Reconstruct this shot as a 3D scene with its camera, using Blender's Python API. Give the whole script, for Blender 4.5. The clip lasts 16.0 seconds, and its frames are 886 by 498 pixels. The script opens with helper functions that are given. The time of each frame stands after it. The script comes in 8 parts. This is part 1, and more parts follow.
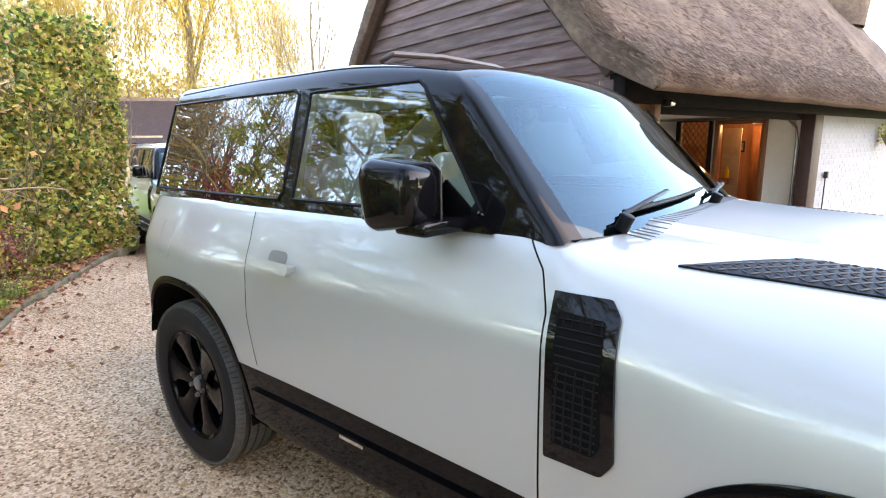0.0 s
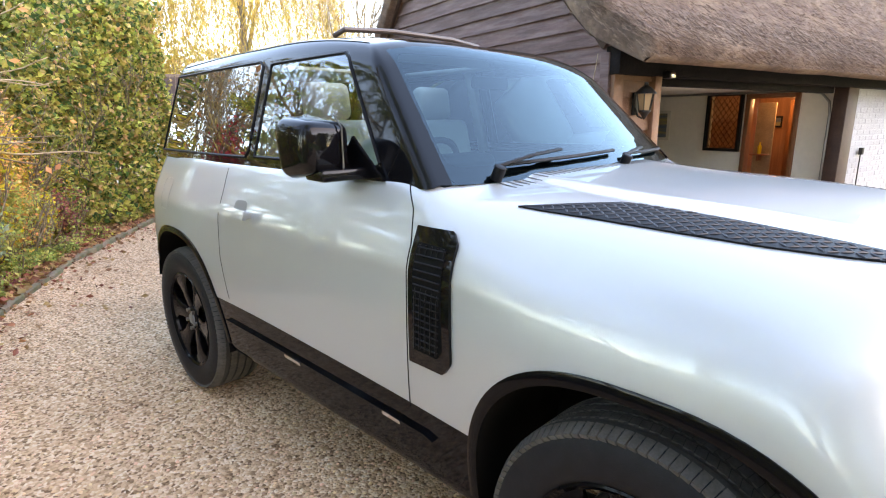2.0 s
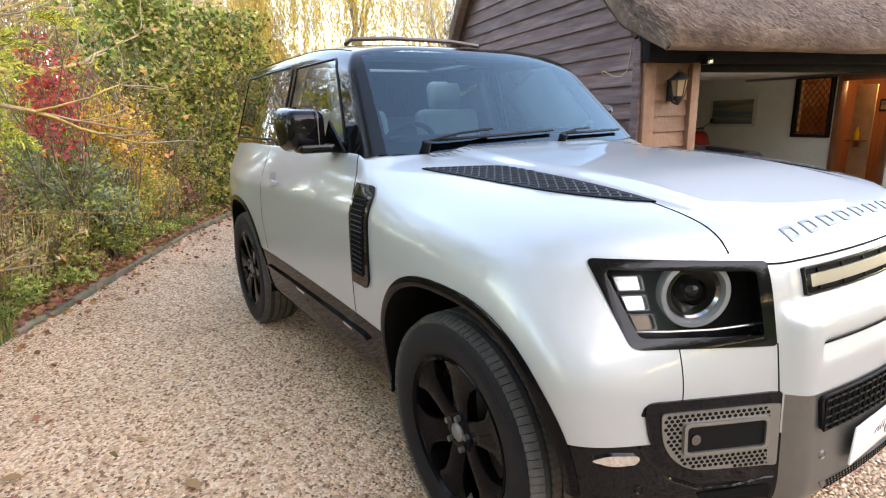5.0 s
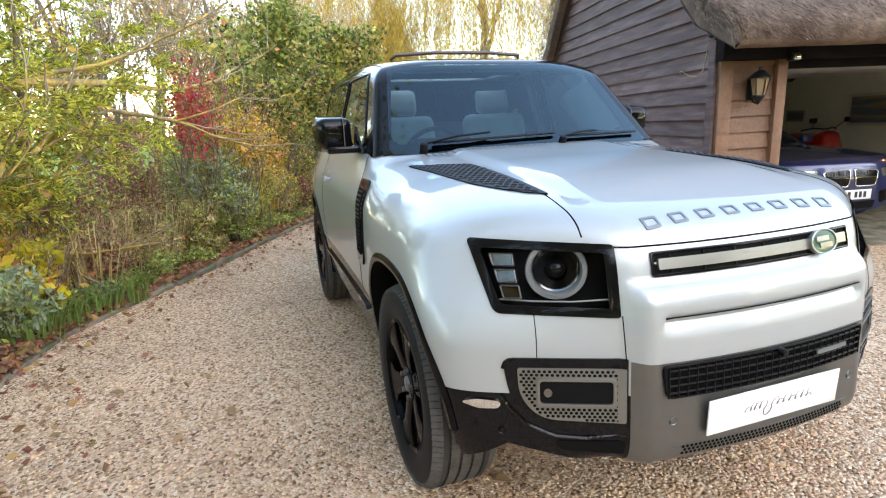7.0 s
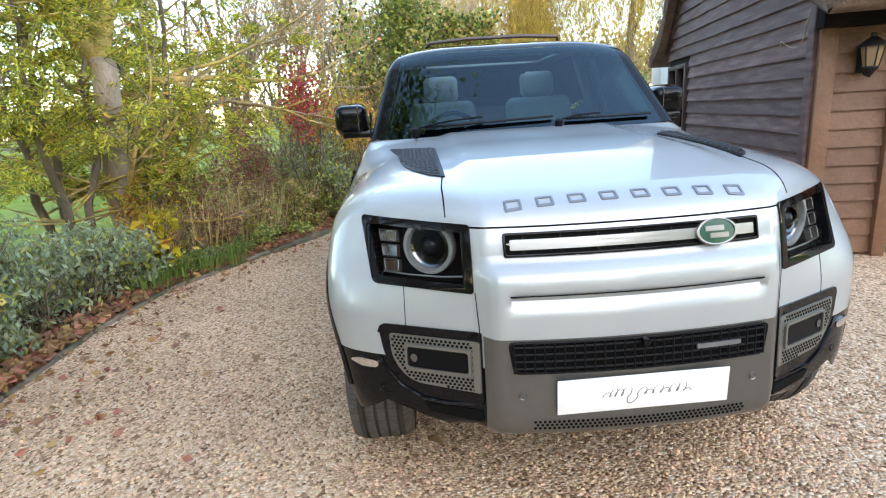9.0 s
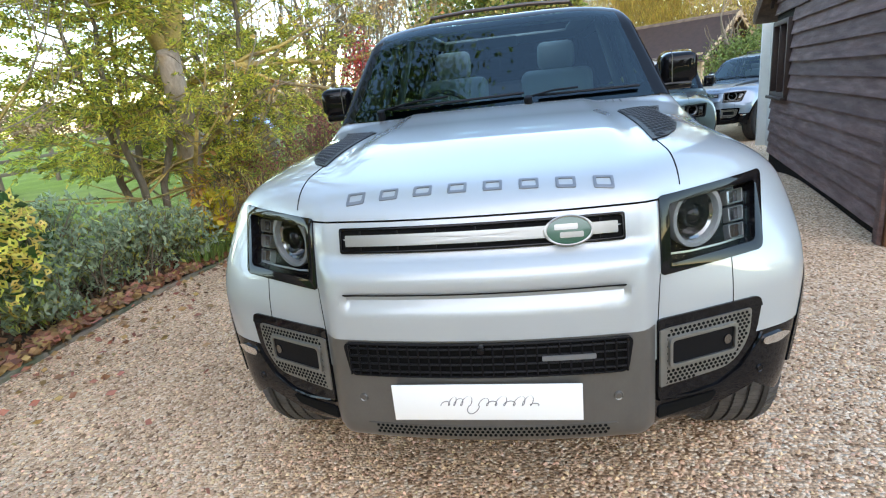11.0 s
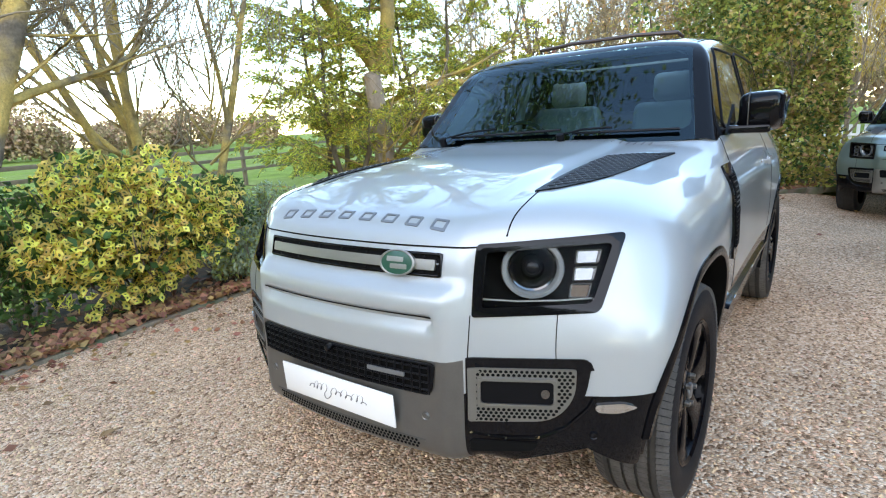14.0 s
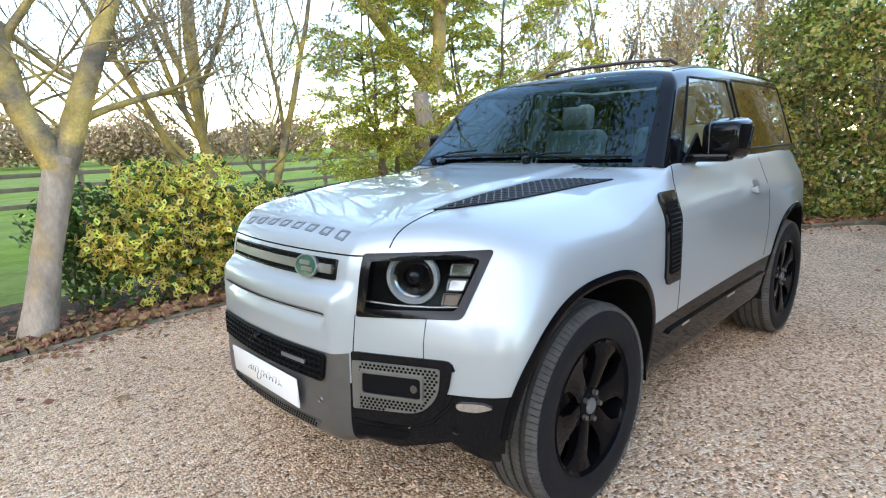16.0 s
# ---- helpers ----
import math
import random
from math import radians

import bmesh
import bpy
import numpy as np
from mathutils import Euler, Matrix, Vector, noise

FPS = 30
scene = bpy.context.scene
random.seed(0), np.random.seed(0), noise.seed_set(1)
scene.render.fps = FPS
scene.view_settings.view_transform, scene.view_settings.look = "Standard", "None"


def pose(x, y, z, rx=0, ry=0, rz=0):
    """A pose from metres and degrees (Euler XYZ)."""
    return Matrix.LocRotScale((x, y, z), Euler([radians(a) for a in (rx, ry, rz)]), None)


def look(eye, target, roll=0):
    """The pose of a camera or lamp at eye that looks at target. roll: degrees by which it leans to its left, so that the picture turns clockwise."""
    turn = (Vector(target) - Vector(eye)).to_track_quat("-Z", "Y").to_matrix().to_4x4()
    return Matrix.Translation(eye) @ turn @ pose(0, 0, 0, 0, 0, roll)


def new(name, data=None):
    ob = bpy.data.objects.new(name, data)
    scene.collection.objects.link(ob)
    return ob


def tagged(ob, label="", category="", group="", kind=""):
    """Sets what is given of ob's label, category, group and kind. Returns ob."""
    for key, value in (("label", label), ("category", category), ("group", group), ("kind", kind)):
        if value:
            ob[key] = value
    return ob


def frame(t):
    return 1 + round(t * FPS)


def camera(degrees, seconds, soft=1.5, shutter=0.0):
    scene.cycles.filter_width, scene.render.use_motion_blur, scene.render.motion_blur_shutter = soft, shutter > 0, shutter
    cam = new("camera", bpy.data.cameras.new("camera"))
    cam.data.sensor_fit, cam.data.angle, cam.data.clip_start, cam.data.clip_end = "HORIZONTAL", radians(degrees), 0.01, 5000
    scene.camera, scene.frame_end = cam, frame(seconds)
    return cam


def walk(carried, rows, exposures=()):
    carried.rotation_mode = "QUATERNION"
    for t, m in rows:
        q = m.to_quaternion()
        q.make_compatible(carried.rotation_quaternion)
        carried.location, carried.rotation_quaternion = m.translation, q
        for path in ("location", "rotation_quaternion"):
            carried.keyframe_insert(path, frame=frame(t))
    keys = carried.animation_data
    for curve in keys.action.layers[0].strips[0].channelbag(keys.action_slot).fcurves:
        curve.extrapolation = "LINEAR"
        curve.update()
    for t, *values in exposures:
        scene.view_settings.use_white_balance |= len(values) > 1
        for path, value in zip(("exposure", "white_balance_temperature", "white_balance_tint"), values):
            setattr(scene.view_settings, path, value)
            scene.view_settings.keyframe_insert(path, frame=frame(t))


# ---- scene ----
cam = camera(78.6, 16.0, soft=1.15)
PATH = [
    (0, (-0.122, -2.052, 1.521), (-1.372, -0.54, 1.137), -0.7),
    (0.5, (0.031, -2.113, 1.511), (-1.225, -0.611, 1.105), -0.3),
    (1, (0.133, -2.085, 1.504), (-1.158, -0.617, 1.083), -0.0),
    (1.5, (0.29, -2.003, 1.473), (-1.055, -0.59, 1.027), -0.2),
    (2, (0.434, -1.964, 1.469), (-0.942, -0.588, 1.006), -0.5),
    (2.5, (0.602, -2.007, 1.448), (-0.788, -0.649, 0.977), -0.5),
    (3, (0.756, -2.036, 1.442), (-0.672, -0.717, 0.972), -0.5),
    (3.5, (0.911, -1.978, 1.423), (-0.583, -0.735, 0.95), -0.9),
    (4, (1.065, -1.923, 1.424), (-0.475, -0.743, 0.936), -1.4),
    (4.2, (1.115, -1.913, 1.439), (-0.434, -0.75, 0.942), -1.5),
    (6.3, (1.726, -1.586, 1.41), (-0.058, -0.799, 0.967), -2.3),
    (6.5, (1.79, -1.535, 1.425), (-0.011, -0.795, 0.969), -2.6),
    (7, (1.956, -1.43, 1.42), (0.113, -0.797, 0.966), -2.5),
    (7.5, (2.014, -1.209, 1.405), (0.132, -0.697, 0.964), -2.5),
    (8, (2.063, -0.96, 1.407), (0.15, -0.591, 0.957), -2.8),
    (8.5, (2.192, -0.813, 1.393), (0.259, -0.593, 0.93), -3.4),
    (9, (2.299, -0.652, 1.397), (0.362, -0.551, 0.909), -3.6),
    (9.5, (2.272, -0.419, 1.378), (0.335, -0.421, 0.882), -4.0),
    (9.7, (2.244, -0.324, 1.378), (0.312, -0.372, 0.863), -4.3),
    (11.8, (2.174, 0.433, 1.377), (0.326, -0.111, 0.838), -6.4),
    (12, (2.185, 0.51, 1.376), (0.356, -0.093, 0.837), -6.5),
    (12.5, (2.128, 0.719, 1.383), (0.354, -0.04, 0.857), -6.0),
    (13, (1.977, 0.925, 1.366), (0.276, 0.012, 0.843), -5.4),
    (13.5, (1.975, 1.105, 1.368), (0.347, 0.053, 0.874), -4.8),
    (14, (1.976, 1.313, 1.404), (0.41, 0.151, 0.957), -3.4),
    (14.5, (1.854, 1.48, 1.373), (0.374, 0.204, 0.951), -2.6),
    (15, (1.753, 1.632, 1.381), (0.338, 0.279, 0.974), -2.4),
    (15.5, (1.755, 1.804, 1.385), (0.393, 0.396, 0.98), -2.5),
    (16, (1.736, 1.936, 1.416), (0.37, 0.528, 1.03), -2.0),
]
walk(cam, [(t, look(eye, target, roll)) for t, eye, target, roll in PATH], exposures=[(0.0, 3.95, 9800, 20), (4.0, 3.8, 10600, 21), (7.0, 3.45, 9600, 13), (9.5, 3.25, 9100, 11), (12.5, 3.05, 8600, 9), (16.0, 3.1, 8500, 10)])

# ---- light ----
SUN_AZ, SUN_EL = 20.0, 18.0          # degrees from +x towards +y; above the horizon
world = bpy.data.worlds.new("world")
scene.world = world
world.use_nodes = True
wn = world.node_tree.nodes
sky = wn.new("ShaderNodeTexSky")
sky.sky_type = "NISHITA"
sky.sun_disc = False
sky.sun_elevation = radians(SUN_EL)
sky.sun_rotation = radians(90 - SUN_AZ)
sky.air_density, sky.dust_density, sky.ozone_density = 0.9, 0.05, 3.0
wn["Background"].inputs["Strength"].default_value = 0.15
world.node_tree.links.new(sky.outputs["Color"], wn["Background"].inputs["Color"])
sun = new("sun", bpy.data.lights.new("sun", "SUN"))
sun.data.energy, sun.data.angle, sun.data.color = 0.34, radians(90), (1.0, 0.74, 0.45)
sun_to = Vector((math.cos(radians(SUN_AZ)) * math.cos(radians(SUN_EL)), math.sin(radians(SUN_AZ)) * math.cos(radians(SUN_EL)), math.sin(radians(SUN_EL))))
sun.matrix_world = look(sun_to * 50, (0, 0, 0))


# ---- materials ----
def material(name, color, rough=0.5, metal=0.0, coat=0.0, vary=0.0, scale=8.0, bump=0.0, bump_scale=60.0, island=0.0, hue=0.0,
             spec=0.5, stretch=(1, 1, 1), second=None, mix=0.5, mix_scale=3.0, random_object=0.0, coat_rough=0.03, glow=0.0, sheen=0.0):
    """A surface with its colour, broken up at two scales, and fine relief."""
    m = bpy.data.materials.new(name)
    m.use_nodes = True
    nt = m.node_tree
    n, l = nt.nodes, nt.links
    b = n["Principled BSDF"]
    b.inputs["Roughness"].default_value = rough
    b.inputs["Metallic"].default_value = metal
    b.inputs["Coat Weight"].default_value = coat
    b.inputs["Coat Roughness"].default_value = coat_rough
    b.inputs["Specular IOR Level"].default_value = spec
    b.inputs["Sheen Weight"].default_value = sheen
    b.inputs["Base Color"].default_value = (*color, 1)
    if glow:
        b.inputs["Emission Color"].default_value = (*color, 1)
        b.inputs["Emission Strength"].default_value = glow
    coord = n.new("ShaderNodeTexCoord")
    place = n.new("ShaderNodeMapping")
    place.inputs["Scale"].default_value = stretch
    l.new(coord.outputs["Object"], place.inputs["Vector"])
    out = None
    rgb = n.new("ShaderNodeRGB")
    rgb.outputs[0].default_value = (*color, 1)
    out = rgb.outputs[0]
    if second:
        tex = n.new("ShaderNodeTexNoise")
        tex.inputs["Scale"].default_value = mix_scale
        tex.inputs["Detail"].default_value = 6
        l.new(place.outputs[0], tex.inputs["Vector"])
        ramp = n.new("ShaderNodeMapRange")
        ramp.inputs["From Min"].default_value, ramp.inputs["From Max"].default_value = 0.62 - 0.4 * mix, 0.72 - 0.2 * mix
        l.new(tex.outputs["Fac"], ramp.inputs["Value"])
        mx = n.new("ShaderNodeMix")
        mx.data_type = "RGBA"
        mx.inputs["B"].default_value = (*second, 1)
        l.new(ramp.outputs[0], mx.inputs["Factor"])
        l.new(out, mx.inputs["A"])
        out = mx.outputs["Result"]
    if vary:
        for s, k in ((scale, 1.0), (scale * 7.3, 0.6)):
            tex = n.new("ShaderNodeTexNoise")
            tex.inputs["Scale"].default_value = s
            tex.inputs["Detail"].default_value = 5
            l.new(place.outputs[0], tex.inputs["Vector"])
            hv = n.new("ShaderNodeHueSaturation")
            mr = n.new("ShaderNodeMapRange")
            mr.inputs["From Min"].default_value, mr.inputs["From Max"].default_value = 0.25, 0.75
            mr.inputs["To Min"].default_value, mr.inputs["To Max"].default_value = 1 - vary * k, 1 + vary * k
            l.new(tex.outputs["Fac"], mr.inputs["Value"])
            l.new(mr.outputs[0], hv.inputs["Value"])
            l.new(out, hv.inputs["Color"])
            out = hv.outputs[0]
    if island or random_object:
        if island:
            src = n.new("ShaderNodeNewGeometry").outputs["Random Per Island"]
        else:
            src = n.new("ShaderNodeObjectInfo").outputs["Random"]
        k = island or random_object
        hv = n.new("ShaderNodeHueSaturation")
        mr = n.new("ShaderNodeMapRange")
        mr.inputs["To Min"].default_value, mr.inputs["To Max"].default_value = 1 - k, 1 + k
        l.new(src, mr.inputs["Value"])
        l.new(mr.outputs[0], hv.inputs["Value"])
        if hue:
            wr = n.new("ShaderNodeMath")
            wr.operation = "MULTIPLY"
            wr.inputs[1].default_value = 7.31
            l.new(src, wr.inputs[0])
            fr = n.new("ShaderNodeMath")
            fr.operation = "FRACT"
            l.new(wr.outputs[0], fr.inputs[0])
            hr = n.new("ShaderNodeMapRange")
            hr.inputs["To Min"].default_value, hr.inputs["To Max"].default_value = 0.5 - hue, 0.5 + hue
            l.new(fr.outputs[0], hr.inputs["Value"])
            l.new(hr.outputs[0], hv.inputs["Hue"])
        l.new(out, hv.inputs["Color"])
        out = hv.outputs[0]
    l.new(out, b.inputs["Base Color"])
    if bump:
        tex = n.new("ShaderNodeTexNoise")
        tex.inputs["Scale"].default_value = bump_scale
        tex.inputs["Detail"].default_value = 4
        l.new(place.outputs[0], tex.inputs["Vector"])
        bp = n.new("ShaderNodeBump")
        bp.inputs["Strength"].default_value = bump
        bp.inputs["Distance"].default_value = 0.6 / bump_scale
        l.new(tex.outputs["Fac"], bp.inputs["Height"])
        l.new(bp.outputs[0], b.inputs["Normal"])
    return m


def leaf_material(name, color, rim=None, **kw):
    """Thin leaves: part of the light goes through them."""
    m = material(name, color, rough=0.5, spec=0.35, **kw)
    n, l = m.node_tree.nodes, m.node_tree.links
    b = n["Principled BSDF"]
    tr = n.new("ShaderNodeBsdfTranslucent")
    mx = n.new("ShaderNodeMixShader")
    mx.inputs[0].default_value = 0.45
    for k in list(b.inputs["Base Color"].links):
        l.new(k.from_socket, tr.inputs["Color"])
    l.new(b.outputs[0], mx.inputs[1])
    l.new(tr.outputs[0], mx.inputs[2])
    l.new(mx.outputs[0], n["Material Output"].inputs["Surface"])
    return m


def glass_material(name, tint, gloss=1.5, shine=(1.0, 1.0, 1.0)):
    """A thin pane: tinted see-through with a clean reflection."""
    m = bpy.data.materials.new(name)
    m.use_nodes = True
    n, l = m.node_tree.nodes, m.node_tree.links
    n.remove(n["Principled BSDF"])
    t, g, f, mx = n.new("ShaderNodeBsdfTransparent"), n.new("ShaderNodeBsdfGlossy"), n.new("ShaderNodeFresnel"), n.new("ShaderNodeMixShader")
    t.inputs["Color"].default_value = (*tint, 1)
    g.inputs["Roughness"].default_value = 0.0
    g.inputs["Color"].default_value = (*shine, 1)
    f.inputs["IOR"].default_value = gloss
    l.new(f.outputs[0], mx.inputs[0])
    l.new(t.outputs[0], mx.inputs[1])
    l.new(g.outputs[0], mx.inputs[2])
    l.new(mx.outputs[0], n["Material Output"].inputs["Surface"])
    return m


def gravel_material():
    m = bpy.data.materials.new("gravel")
    m.use_nodes = True
    n, l = m.node_tree.nodes, m.node_tree.links
    b = n["Principled BSDF"]
    b.inputs["Roughness"].default_value = 0.9
    b.inputs["Specular IOR Level"].default_value = 0.12
    coord = n.new("ShaderNodeTexCoord")
    v = n.new("ShaderNodeTexVoronoi")
    v.inputs["Scale"].default_value = 72
    v2 = n.new("ShaderNodeTexVoronoi")
    v2.inputs["Scale"].default_value = 150
    big = n.new("ShaderNodeTexNoise")
    big.inputs["Scale"].default_value = 0.9
    big.inputs["Detail"].default_value = 6
    for t in (v, v2, big):
        l.new(coord.outputs["Object"], t.inputs["Vector"])
    sep = n.new("ShaderNodeSeparateColor")
    l.new(v.outputs["Color"], sep.inputs[0])
    ramp = n.new("ShaderNodeValToRGB")
    r = ramp.color_ramp
    r.elements[0].color, r.elements[1].color = (0.17, 0.095, 0.055, 1), (0.84, 0.67, 0.50, 1)
    for p, c in ((0.2, (0.44, 0.27, 0.165, 1)), (0.5, (0.65, 0.42, 0.265, 1)), (0.75, (0.75, 0.53, 0.365, 1))):
        r.elements.new(p).color = c
    l.new(sep.outputs[0], ramp.inputs[0])
    mr = n.new("ShaderNodeMapRange")
    mr.inputs["From Min"].default_value, mr.inputs["From Max"].default_value = 0.3, 0.7
    mr.inputs["To Min"].default_value, mr.inputs["To Max"].default_value = 0.82, 1.15
    l.new(big.outputs["Fac"], mr.inputs["Value"])
    hv = n.new("ShaderNodeHueSaturation")
    l.new(mr.outputs[0], hv.inputs["Value"])
    l.new(ramp.outputs[0], hv.inputs["Color"])
    l.new(hv.outputs[0], b.inputs["Base Color"])
    bp = n.new("ShaderNodeBump")
    bp.inputs["Strength"].default_value, bp.inputs["Distance"].default_value = 1.0, 0.012
    inv = n.new("ShaderNodeMath")
    inv.operation = "SUBTRACT"
    inv.inputs[0].default_value = 1.0
    l.new(v.outputs["Distance"], inv.inputs[1])
    l.new(inv.outputs[0], bp.inputs["Height"])
    l.new(bp.outputs[0], b.inputs["Normal"])
    return m


